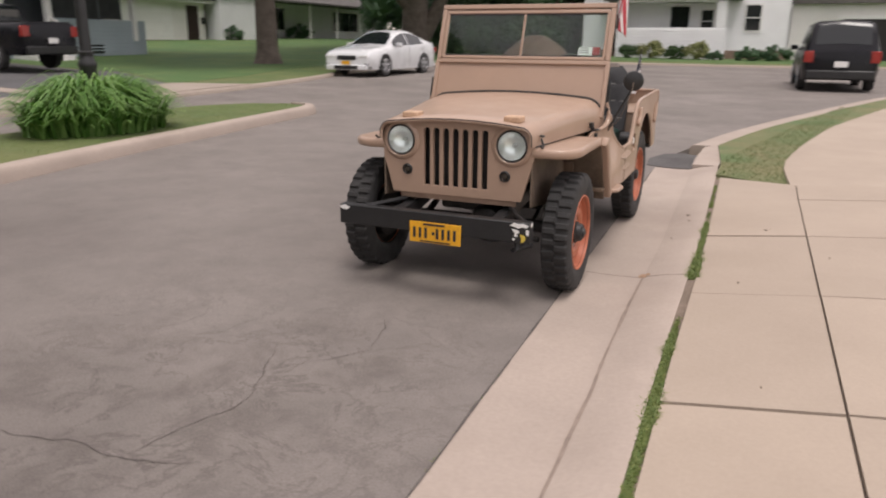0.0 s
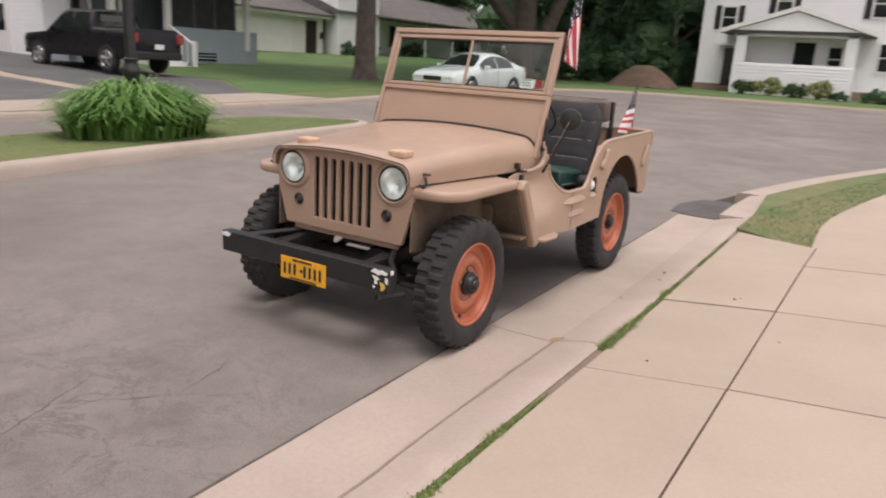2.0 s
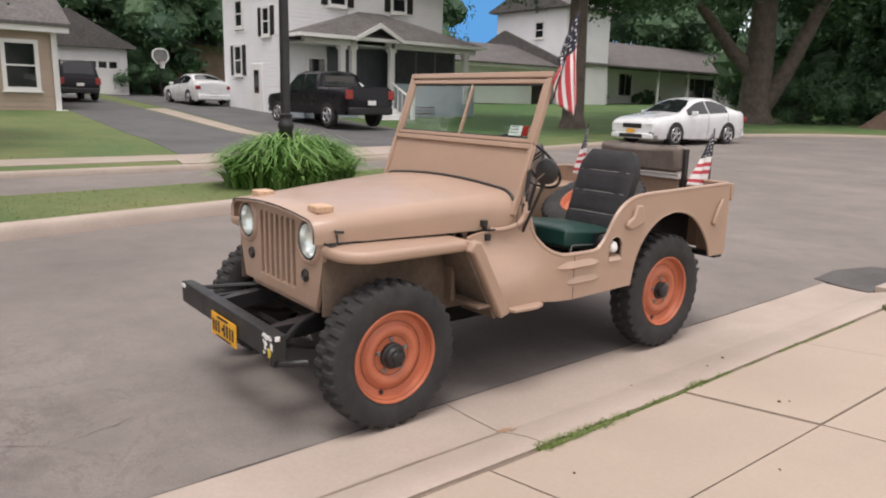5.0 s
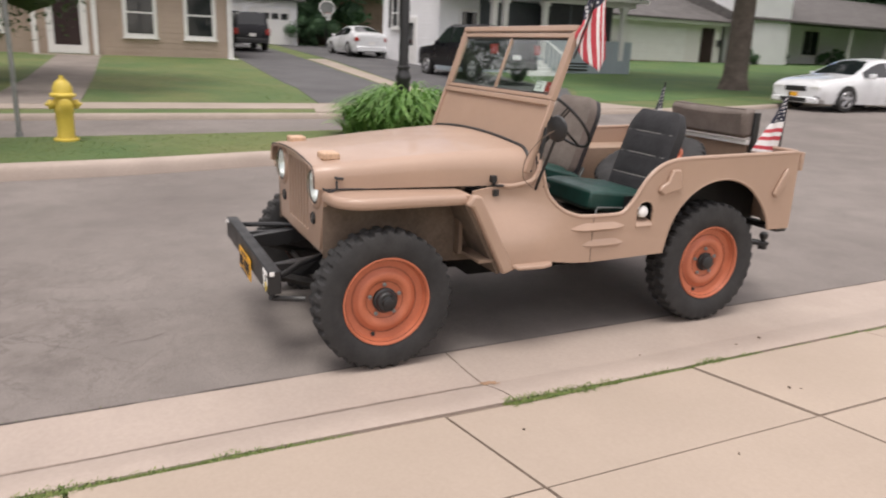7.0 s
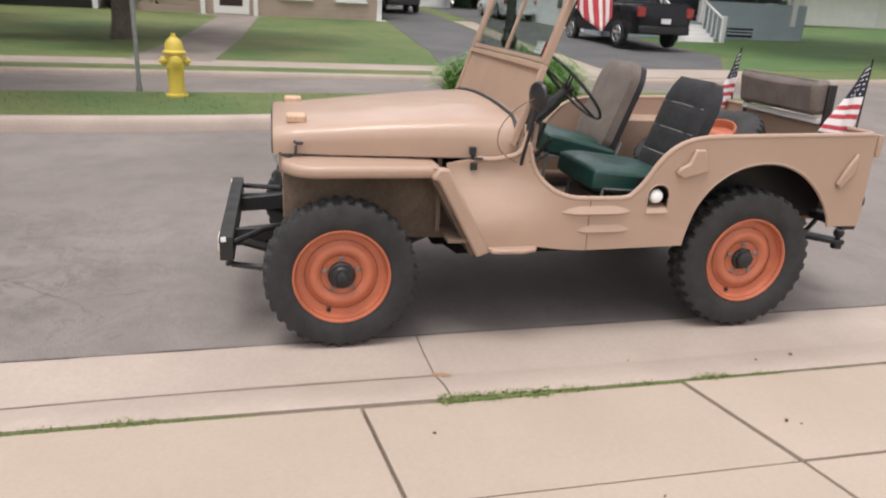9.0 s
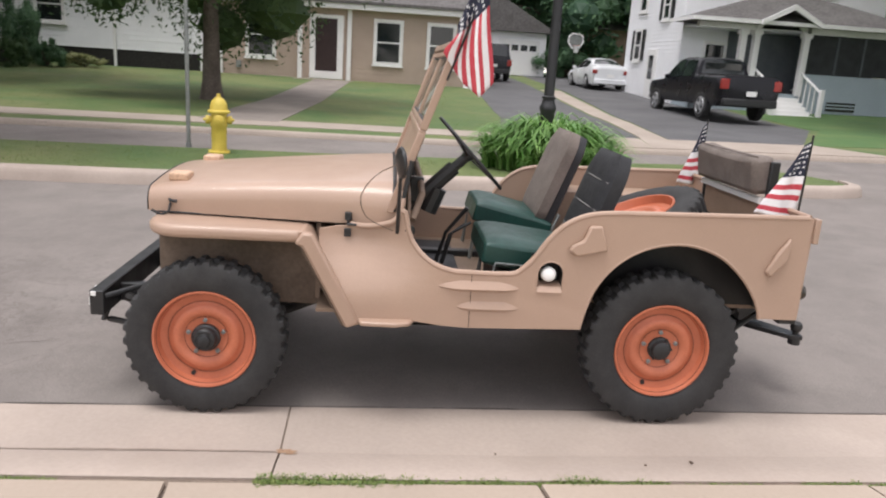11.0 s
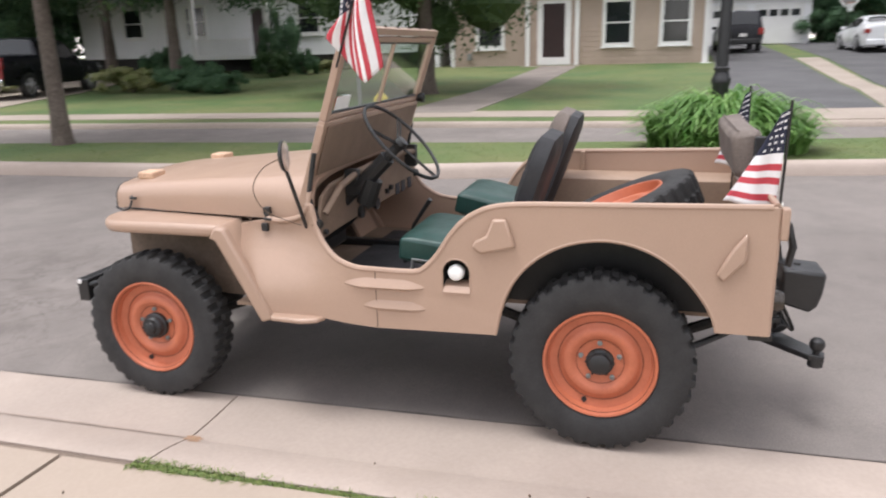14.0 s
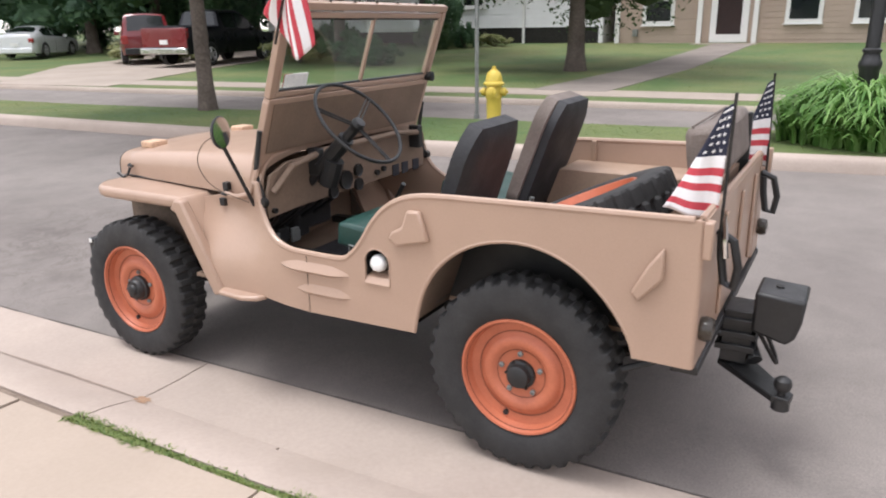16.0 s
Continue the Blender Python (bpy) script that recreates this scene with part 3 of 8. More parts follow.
# kerb that rises and curves away past the driveway
right_edge = [p for p in rk if p.y >= 8.6 and p.y < 36.5]
inner = shifted(right_edge, -0.38)
k2 = kerb_run("kerb_right", list(reversed([p for p in right_edge if p.y > 10.0])), 0.42, 0.05, CONCRETE)
region("kerb_end", [(-0.44, 8.76), (-0.43, 9.4), (-0.38, 10.25), (0.0, 10.6), (-0.12, 9.6), (-0.165, 8.6), (-0.165, 8.14), (-0.20, 8.14), (-0.2, 8.76)], 0.055, CONCRETE, 0.12, label="short concrete kerb end beside the patch", category="kerb")
tagged(k2, "low concrete kerb curving round the corner", "kerb", kind="structure")
region("asphalt_patch", [(-0.96, 8.82), (-0.72, 8.74), (-0.46, 8.72), (-0.38, 9.2), (-0.36, 9.72), (-0.60, 9.86), (-0.84, 9.76), (-0.99, 9.3)], 0.007, PATCH, 0.12, label="dark asphalt patch over a broken gutter", category="patch")
corner_walk = [(0.53, 7.62), (0.56, 9.2), (1.07, 11.7), (1.7, 13.9), (3.7, 19.2), (6.2, 23.4)]
grass_out = [p for p in inner if 10.2 < p.y < 25]
region("corner_grass", [(-0.13, 8.8), (-0.16, 8.12), (0.53, 7.60)] + corner_walk[1:] + xy(reversed(grass_out)), 0.075, DRY_LAWN, 0.12, label="yellowing grass strip at the corner", category="grass")
cw = smooth_line([(*p, 0) for p in corner_walk], 4)
region("corner_pavement", xy(cw) + [(8.5, 22.2), (5.6, 18.2), (3.6, 13.2), (3.2, 9), (3.2, 7.62)], 0.10, SLAB, 0.12, label="pale concrete footpath curving round the corner", category="pavement")
region("near_lawn", [(3.7, -60), (3.7, 13.2), (5.7, 18.2), (8.6, 22.2), (16, 32), (40, 35), (300, 35), (300, -60)], 0.19, LAWN, 0.2, label="lawn behind the near footpath", category="lawn")

# rusty soil washed out at the gutter joint: a thin uneven film
stain = bmesh.new()
for cx, cy, rx, ry in ((-0.448, 4.455, 0.024, 0.04), (-0.42, 4.48, 0.014, 0.026)):
    ring = []
    for k in range(24):
        a = 2 * math.pi * k / 24
        q = 1 + 0.55 * noise.noise(Vector((math.cos(a) * 1.7 + cx * 9, math.sin(a) * 1.7 + cy * 9, 2)))
        x, y = cx + rx * q * math.cos(a), cy + ry * q * math.sin(a)
        ring.append(stain.verts.new((x, y, float(np.interp(x, *zip(*(pan_section(y) + lip_section(y))))) + 0.0022 + 0.0006 * (cy - 4.4) * 10)))
    stain.faces.new(ring)
part("rust_stain", stain, RUST_STAIN, gutter, "rusty brown soil at the joint")


def soil_line(y0, y1, seed):
    """A thin broken film of brown soil along the line where gutter and lip meet."""
    bm = bmesh.new()
    n = int((y1 - y0) / 0.05)
    rows = []
    for j in range(n + 1):
        y = y0 + (y1 - y0) * j / n
        w = 0.006 + 0.009 * max(0.0, 0.35 + noise.noise(Vector((seed, y * 2.3, 0))) + 0.5 * noise.noise(Vector((seed, y * 9, 3)))) * min(1, 3 * j / n, 3 * (n - j) / n)
        off = 0.006 * noise.noise(Vector((seed + 9, y * 4, 0)))
        rows.append([bm.verts.new((joint_x(y) + off + s * w, y, (0.0062 if s < 0 else 0.0072) + 0.28 * max(0.0, off + s * w))) for s in (-1, 1)])
    for A, B in zip(rows, rows[1:]):
        bm.faces.new((A[0], A[1], B[1], B[0]))
    return bm


for k, (y0, y1) in enumerate(((-3.0, -0.4), (-0.2, 1.25), (1.4, 4.42))):
    part("soil_film", soil_line(y0, y1, k * 3.7), SOIL_FILM, gutter, "brown soil in the gutter joint")

def edge_line(y0, y1):
    """A thin broken line of dark grit where the asphalt meets the gutter."""
    bm = bmesh.new()
    n = int((y1 - y0) / 0.04)
    rows = []
    for j in range(n + 1):
        y = y0 + (y1 - y0) * j / n
        w = 0.0015 + 0.0065 * max(0.0, 0.4 + noise.noise(Vector((4, y * 3.1, 0))) + 0.6 * noise.noise(Vector((5, y * 14, 0))))
        x = -0.853 + 0.006 * noise.noise(Vector((6, y * 2.2, 0)))
        rows.append([bm.verts.new((x + q * w, y, 0.0035)) for q in (-1, 1)])
    for A, B in zip(rows, rows[1:]):
        bm.faces.new((A[0], A[1], B[1], B[0]))
    return bm


part("edge_grit", edge_line(-2.5, 7.9), CRACK, gutter, "dark grit along the asphalt's edge")

# ---- the vintage open utility vehicle; its own axes: x to its left side, y to its tail, z up from the road ----
VEHICLE, VEHICLE_TURN = (-1.449, 5.103, 0.0), -1.45


def plate(bm, outer, holes, axis, a, b):
    """A flat plate with holes, between a and b along the axis."""
    def at(p):
        return {"x": (a, p[0], p[1]), "y": (p[0], a, p[1]), "z": (p[0], p[1], a)}[axis]
    edges = []
    for loop in [outer, *holes]:
        vs = [bm.verts.new(at(p)) for p in loop]
        edges += [bm.edges.new((vs[i - 1], vs[i])) for i in range(len(vs))]
    r = bmesh.ops.triangle_fill(bm, use_beauty=False, use_dissolve=False, edges=edges)
    faces = [f for f in r["geom"] if isinstance(f, bmesh.types.BMFace)]
    e = bmesh.ops.extrude_face_region(bm, geom=faces)
    d = {"x": Vector((b - a, 0, 0)), "y": Vector((0, b - a, 0)), "z": Vector((0, 0, b - a))}[axis]
    for v in e["geom"]:
        if isinstance(v, bmesh.types.BMVert):
            v.co += d


def mirror_x(bm):
    for v in bm.verts:
        v.co.x = -v.co.x
    bmesh.ops.reverse_faces(bm, faces=bm.faces[:])
    return bm


def circle(cx, cy, r, n=20):
    return [(cx + r * math.cos(2 * math.pi * k / n), cy + r * math.sin(2 * math.pi * k / n)) for k in range(n)]


def tyre_mesh(centre, side, R=0.357, lugs=34):
    """A bar-tread tyre standing on edge, its bars staggered from one shoulder to the other; side is +1 where its outside faces +x."""
    bm = bmesh.new()
    c, k = Vector(centre), R / 0.357
    # distance across, groove radius, bar radius
    half = [(0.052, 0.208, 0.208), (0.066, 0.214, 0.214), (0.078, 0.232, 0.232), (0.084, 0.262, 0.262), (0.085, 0.290, 0.290), (0.083, 0.306, 0.306), (0.081, 0.320, 0.322), (0.075, 0.336, 0.346), (0.066, 0.342, 0.3555), (0.04, 0.343, 0.357), (0.012, 0.343, 0.357), (0.006, 0.343, 0.357)]
    prof = [(h, a, b, 1) for h, a, b in half] + [(-h, a, b, -1) for h, a, b in reversed(half)]
    steps = 8
    n = lugs * steps
    rings = []
    for h, low, high, s in prof:
        row = []
        for j in range(n):
            f = ((j / steps) + (0.0 if s > 0 else 0.5)) % 1.0
            on = 1.0 if 0.06 < f < 0.56 else 0.0
            r = (low + (high - low) * on) * k
            ang = 2 * math.pi * j / n
            row.append(bm.verts.new(c + Vector((h * k * side, r * math.cos(ang), r * math.sin(ang)))))
        rings.append(row)
    for A, B in zip(rings, rings[1:]):
        for j in range(n):
            bm.faces.new((A[j], A[(j + 1) % n], B[(j + 1) % n], B[j]))
    return bm


RIM_PROFILE = [(0.2, -0.06), (0.217, 0.064), (0.2215, 0.071), (0.218, 0.078), (0.211, 0.077), (0.205, 0.062), (0.197, 0.036), (0.168, 0.030), (0.160, 0.030), (0.150, 0.036), (0.142, 0.046), (0.125, 0.050), (0.108, 0.047), (0.098, 0.036), (0.088, 0.032), (0.05, 0.032), (0.0, 0.032)]


def wheel(parent, y, side, front):
    x, R = 0.622 * side, 0.346 if front else 0.361
    c = (x, y, R)
    w = part("wheel", tyre_mesh(c, side, R), RUBBER, parent, "worn black bar-tread tyre on an orange steel wheel", angle=30)
    w.name = "tyre"
    rim = part("rim", newlathe(RIM_PROFILE, c, (side, 0, 0), 48), ORANGE, w, "orange-painted steel rim", angle=50)
    for r, h in ((0.164, 0.0305), (0.093, 0.0335), (0.2055, 0.063)):
        part("rim_groove", newtube([Vector(c) + Vector((h * side, r * math.cos(2 * math.pi * k / 40), r * math.sin(2 * math.pi * k / 40))) for k in range(40)], 0.0022, 5, True), RIM_DARK, rim)
    # dark disc stands for the brake and the shade inside the rim
    part("brake_drum", newlathe([(0, -0.07), (0.15, -0.07), (0.155, -0.055), (0.155, -0.02), (0.192, -0.015), (0.2, -0.055)], c, (side, 0, 0), 32), STEEL_DARK, w)
    hub = bmesh.new()
    if front:
        lathe(hub, [(0.062, 0.03), (0.062, 0.05), (0.054, 0.056), (0.050, 0.076), (0.044, 0.082), (0.030, 0.084), (0.026, 0.094), (0.016, 0.098), (0, 0.098)], c, (side, 0, 0), 20)
    else:
        lathe(hub, [(0.056, 0.03), (0.054, 0.044), (0.043, 0.048), (0.041, 0.07), (0.031, 0.076), (0, 0.077)], c, (side, 0, 0), 20)
    hb = part("hub", hub, BLACK, w)
    for k in range(6):
        a = 2 * math.pi * k / 6
        p = Vector(c) + Vector(((0.081 if front else 0.047) * side, 0.040 * math.cos(a) * (1 if front else 1.32), 0.040 * math.sin(a) * (1 if front else 1.32)))
        part("hub_bolt", newlathe([(0.0055, -0.004), (0.0055, 0.005), (0, 0.006)], p, (side, 0, 0), 6), STEEL_DARK, w)
    for k in range(5):
        a = 2 * math.pi * k / 5 + 0.35
        p = Vector(c) + Vector((0.030 * side, 0.078 * math.cos(a), 0.078 * math.sin(a)))
        part("wheel_nut", newlathe([(0.0105, 0), (0.0105, 0.012), (0.007, 0.014), (0.006, 0.009), (0, 0.009)], p, (side, 0, 0), 6), GALVANISED, w)
    a = -1.9 if side > 0 else 1.2
    p = Vector(c) + Vector((0.028 * side, 0.178 * math.cos(a), 0.178 * math.sin(a)))
    part("valve_slot", newlathe([(0.011, 0), (0.011, 0.012), (0, 0.012)], p, (side, 0, 0), 8), BLACK, w)


def build_vehicle():
    V = thing("utility_vehicle", VEHICLE, VEHICLE_TURN, "tan-painted open-top vintage utility vehicle with orange wheels, parked at the kerb", "car")
    for y, front in ((-1.014, True), (1.022, False)):
        for side in (1, -1):
            wheel(V, y, side, front)

    # --- tub: side panels with door cut-out and wheel arch ---
    door = [(-0.175, 0.955), (-0.165, 0.90), (-0.135, 0.815), (-0.065, 0.745), (0.02, 0.712), (0.10, 0.705), (0.285, 0.705), (0.34, 0.73), (0.395, 0.79), (0.44, 0.86), (0.50, 0.925), (0.575, 0.968), (0.66, 0.988), (0.78, 0.995)]
    arch = [(1.435, 0.545), (1.418, 0.60), (1.378, 0.67), (1.315, 0.745), (1.228, 0.815), (1.125, 0.858), (1.015, 0.871), (0.90, 0.852), (0.80, 0.805), (0.72, 0.735), (0.665, 0.65), (0.635, 0.56), (0.615, 0.465)]
    arch = [(p.x, p.y) for p in smooth_line([(*p, 0) for p in arch], 4)]
    door = [(p.x, p.y) for p in smooth_line([(*p, 0) for p in door], 3)]
    outline = [(-0.54, 0.845), (-0.46, 0.86), (-0.36, 0.868), (-0.27, 0.875), (-0.225, 0.90), (-0.20, 0.945), *door, (1.602, 1.012), (1.602, 0.545), *arch, (0.12, 0.455), (0.0, 0.462), (-0.12, 0.478), (-0.35, 0.478), (-0.40, 0.46), (-0.54, 0.74)]
    cap = [(0.407, 0.634), (0.519, 0.634)] + [(0.463 + 0.058 * math.cos(radians(a)), 0.712 + 0.058 * math.sin(radians(a))) for a in range(-15, 196, 15)]

    def ease(t):
        t = min(1.0, max(0.0, t))
        return t * t * (3 - 2 * t)

    def tuck(y, z):
        """How far the cowl's side draws in from the tub's flank."""
        return 0.112 * ease((z - 0.56) / 0.27) * ease((0.06 - y) / 0.45)
    for side in (1, -1):
        bm = bmesh.new()
        plate(bm, outline, [cap] if side > 0 else [], "x", 0.712, 0.728)
        for ax, at in [("y", -0.5 + 0.06 * k) for k in range(10)] + [("z", 0.54 + 0.04 * k) for k in range(11)]:
            co, no = ((0, at, 0), (0, 1, 0)) if ax == "y" else ((0, 0, at), (0, 0, 1))
            near = [f for f in bm.faces if f.calc_center_median().y < 0.3]
            bmesh.ops.bisect_plane(bm, geom=near + list({e for f in near for e in f.edges}) + list({v for f in near for v in f.verts}), plane_co=co, plane_no=no)
        for v in bm.verts:
            v.co.x -= tuck(v.co.y, v.co.z)
        if side < 0:
            mirror_x(bm)
        panel = part("side_panel", bm, TAN_PAINT, V, angle=25)
        lip = [((0.72 - tuck(y, z)) * side, y, z) for y, z in [(-0.20, 0.95), *door[1:], (1.583, 1.012)]]
        part("top_bead", newtube(lip, 0.0125, 8), TAN_PAINT, panel)
        part("arch_bead", newtube([(0.721 * side, y, z) for y, z in arch], 0.009, 8), TAN_PAINT, panel)
        # stiffening ribs pressed below the door opening
        for y0, y1, z, deep in ((-0.015, 0.335, 0.641, 0.019), (0.06, 0.34, 0.551, 0.012)):
            def rib(u, v, y0=y0, y1=y1, z=z, side=side, deep=deep):
                q = 4 * u * (1 - u)
                f = v / 0.3 if v < 0.3 else (1 - v) / 0.7
                return Vector(((0.727 + deep * f * min(1, q * 1.5)) * side, y0 + (y1 - y0) * u, z + (v - 0.4) * 0.052 * (0.2 + 0.8 * min(1, q * 1.3))))
            part("pressed_rib", newsheet(rib, 16, 10, 0.004), TAN_PAINT, panel, angle=28)
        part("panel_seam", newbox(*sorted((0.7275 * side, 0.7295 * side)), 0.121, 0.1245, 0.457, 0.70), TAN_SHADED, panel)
        # tie-down pockets
        pocket = [(0.530, 0.825), (0.545, 0.852), (0.588, 0.872), (0.612, 0.938), (0.664, 0.940), (0.700, 0.832), (0.566, 0.800)]
        bm = newprism(pocket, "x", 0.727, 0.752)
        part("strap_pocket", bm if side > 0 else mirror_x(bm), TAN_PAINT, panel, bevel=0.009)
        bm = newprism([(1.415, 0.768), (1.440, 0.742), (1.512, 0.825), (1.508, 0.925), (1.462, 0.862)], "x", 0.727, 0.750)
        part("strap_pocket", bm if side > 0 else mirror_x(bm), TAN_PAINT, panel, bevel=0.009)
        # rolled rear corner
        part("rear_corner", newbox(*sorted((0.52 * side, 0.716 * side)), 1.600, 1.615, 0.545, 1.012), TAN_PAINT, V)
        part("corner_roll", newtube([(0.7145 * side, 1.601, 0.545), (0.7145 * side, 1.601, 1.012)], 0.0137, 12), TAN_PAINT, V)
        part("stake_pocket", newbox(*sorted((0.69 * side, 0.735 * side)), 1.612, 1.638, 0.90, 1.012), TAN_PAINT, V, bevel=0.005)
        # inner wheel box, used as a bench
        part("wheel_box", newbox(*sorted((0.44 * side, 0.711 * side)), 0.73, 1.593, 0.878, 0.892), TAN_BED, V, bevel=0.004)
        part("wheel_box_front", newprism([(0.596, 0.50), (0.608, 0.50), (0.745, 0.878), (0.733, 0.878)], "x", *sorted((0.443 * side, 0.711 * side))), TAN_INNER, V)
        part("wheel_box_side", newprism([(0.596, 0.50), (1.593, 0.50), (1.593, 0.89), (0.73, 0.89)], "x", *sorted((0.43 * side, 0.442 * side))), TAN_BED, V)
        # black sheets stand in for the shade inside the wheel arch
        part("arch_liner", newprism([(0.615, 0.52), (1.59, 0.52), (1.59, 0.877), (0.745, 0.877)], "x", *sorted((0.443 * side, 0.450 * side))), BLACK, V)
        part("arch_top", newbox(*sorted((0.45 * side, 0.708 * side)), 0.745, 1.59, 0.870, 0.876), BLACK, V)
        # short upright stiffener inside the bed wall
        part("bed_stiffener", newbox(*sorted((0.694 * side, 0.7105 * side)), 0.80, 0.826, 0.893, 0.995), TAN_BED, V, bevel=0.004)

    # fuel cap in its recess on the left side
    part("fuel_recess", newprism([(0.395, 0.625), (0.53, 0.625), (0.53, 0.78), (0.395, 0.78)], "x", 0.625, 0.63), BLACK, V)
    rim_line = [(0.7275, y, z) for y, z in cap]
    part("recess_rim", newtube(rim_line, 0.004, 6, True), TAN_PAINT, V)
    wall_ = bmesh.new()
    for (ya, za), (yb, zb_) in zip(cap, cap[1:] + cap[:1]):
        wall_.faces.new([wall_.verts.new(q) for q in ((0.72, ya, za), (0.72, yb, zb_), (0.63, yb, zb_), (0.63, ya, za))])
    part("recess_wall", wall_, BLACK, V)
    part("recess_lip", newprism([(0.66, 0.628), (0.735, 0.628), (0.735, 0.634), (0.72, 0.655), (0.66, 0.668)], "y", 0.407, 0.519), TAN_PAINT, V, bevel=0.002)
    part("fuel_cap", newlathe([(0.0, 0.004), (0.022, 0.002), (0.030, -0.004), (0.033, -0.012), (0.033, -0.03), (0, -0.03)], (0.726, 0.458, 0.712), (1, 0, 0.15), 20), WHITE_PAINT, V, "white fuel cap in a round recess")

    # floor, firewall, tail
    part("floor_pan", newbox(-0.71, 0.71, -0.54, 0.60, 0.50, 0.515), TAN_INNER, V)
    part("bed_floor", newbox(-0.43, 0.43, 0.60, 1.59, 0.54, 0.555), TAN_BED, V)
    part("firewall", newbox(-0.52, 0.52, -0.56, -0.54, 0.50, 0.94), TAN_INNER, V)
    part("tailgate", newbox(-0.52, 0.52, 1.596, 1.613, 0.56, 1.005), TAN_PAINT, V, bevel=0.004)
    for x in (-0.35, 0.0, 0.35):
        part("tailgate_rib", newbox(x - 0.02, x + 0.02, 1.613, 1.625, 0.60, 0.96), TAN_PAINT, V, bevel=0.006)
    part("tail_rail", newtube([(-0.70, 1.600, 1.012), (0.70, 1.600, 1.012)], 0.012, 8), TAN_PAINT, V)
    part("rear_bumper", newbox(-0.70, 0.70, 1.543, 1.625, 0.515, 0.545), BLACK, V, bevel=0.004)
    for side in (1, -1):
        part("tow_loop", newtube([(side * 0.52, 1.62, 0.935), (side * 0.535, 1.67, 0.91), (side * 0.54, 1.69, 0.83), (side * 0.535, 1.68, 0.76), (side * 0.525, 1.65, 0.77), (side * 0.52, 1.635, 0.85), (side * 0.518, 1.63, 0.92)], 0.014, 8), BLACK, V)
        part("tail_lamp", newlathe([(0, 0), (0.035, 0.0), (0.04, 0.02), (0.034, 0.04), (0, 0.045)], (side * 0.66, 1.613, 0.66), (0, 1, 0), 16), AMBER, V, "round dark tail lamp")
    chain = [(0.545, 1.636, 0.995), (0.55, 1.643, 0.95), (0.553, 1.648, 0.90), (0.555, 1.653, 0.86)]
    part("tailgate_chain", newtube(chain, 0.008, 6), CHROME, V, "short steel tailgate chain")

    # --- cowl and dash ---
    def cowl_shape(w, zt, zb, r=0.115):
        """Half section of hood and cowl, from the side's foot over the shoulder to the other side."""
        pts = [(w, zb), (w, zb + (zt - r - zb) * 0.5)]
        pts += [(w - r + r * math.cos(radians(a)), zt - r + r * math.sin(radians(a))) for a in (0, 18, 36, 54, 72, 88)]
        pts += [(x, zt + 0.026 * (1 - (x / (w - r)) ** 2)) for x in ((w - r) * 0.66, (w - r) * 0.33)]
        return pts + [(0, zt + 0.026)] + [(-x, z) for x, z in reversed(pts)]

    def skin(stations, thick):
        bm = bmesh.new()
        rows = [[bm.verts.new((x, y, z)) for x, z in cowl_shape(w, zt, zb, r)] for y, w, zt, zb, r in stations]
        for A, B in zip(rows, rows[1:]):
            for k in range(len(A) - 1):
                bm.faces.new((A[k], A[k + 1], B[k + 1], B[k]))
        bmesh.ops.recalc_face_normals(bm, faces=bm.faces)
        bmesh.ops.solidify(bm, geom=bm.faces[:], thickness=thick)
        return bm
    hood = part("hood", skin([(-1.308, 0.457, 0.958, 0.862, 0.060), (-1.294, 0.468, 0.970, 0.858, 0.066), (-1.15, 0.478, 0.981, 0.858, 0.068), (-0.8, 0.522, 1.012, 0.860, 0.075), (-0.45, 0.575, 1.038, 0.864, 0.09)], 0.012), TAN_PAINT, V, angle=50)
    part("cowl", skin([(-0.451, 0.575, 1.038, 0.864, 0.09), (-0.33, 0.595, 1.046, 0.868, 0.106), (-0.215, 0.618, 1.052, 0.875, 0.12), (-0.185, 0.622, 1.052, 0.90, 0.12)], 0.012), TAN_PAINT, V, angle=50)
    part("hood_seam", newtube([(0.469, -1.26, 0.858), (0.50, -0.9, 0.857), (0.562, -0.45, 0.862)], 0.004, 6), BLACK, hood)
    nose = cowl_shape(0.462, 0.966, 0.862, 0.064)
    part("nose_seam", newtube([(x, -1.304, z) for x, z in nose], 0.003, 6), BLACK, hood)
    for x in (0.325, -0.30):
        part("hood_block", newbox(x - 0.05, x + 0.05, -1.238, -1.150, 0.98, 1.016), WOOD_BLOCK, hood, "small tan-painted wooden bumper block", bevel=0.008)
    for side in (1, -1):
        latch = bmesh.new()
        tube(latch, [(0.478 * side, -1.205, 0.915), (0.492 * side, -1.20, 0.912), (0.492 * side, -1.17, 0.91)], 0.007, 6)
        tube(latch, [(0.485 * side, -1.20, 0.90), (0.50 * side, -1.205, 0.865), (0.505 * side, -1.235, 0.85), (0.505 * side, -1.275, 0.87)], 0.006, 6)
        part("hood_latch", latch, BLACK, hood)
        br = bmesh.new()
        box(br, *sorted((0.605 * side, 0.632 * side)), -0.433, -0.403, 0.818, 0.852)
        box(br, *sorted((0.575 * side, 0.606 * side)), -0.433, -0.403, 0.884, 0.917)
        box(br, *sorted((0.59 * side, 0.612 * side)), -0.424, -0.412, 0.845, 0.89)
        tube(br, [(0.60 * side, -0.418, 0.868), (0.626 * side, -0.418, 0.872), (0.634 * side, -0.38, 0.872)], 0.007, 6)
        part("windshield_clamp", br, BLACK, V, bevel=0.003)
        pipe = smooth_line([(0.618 * side, -0.405, 0.872), (0.63 * side, -0.34, 0.868), (0.648 * side, -0.27, 0.882), (0.655 * side, -0.215, 0.905), (0.652 * side, -0.19, 0.96), (0.635 * side, -0.185, 1.03)], 4)
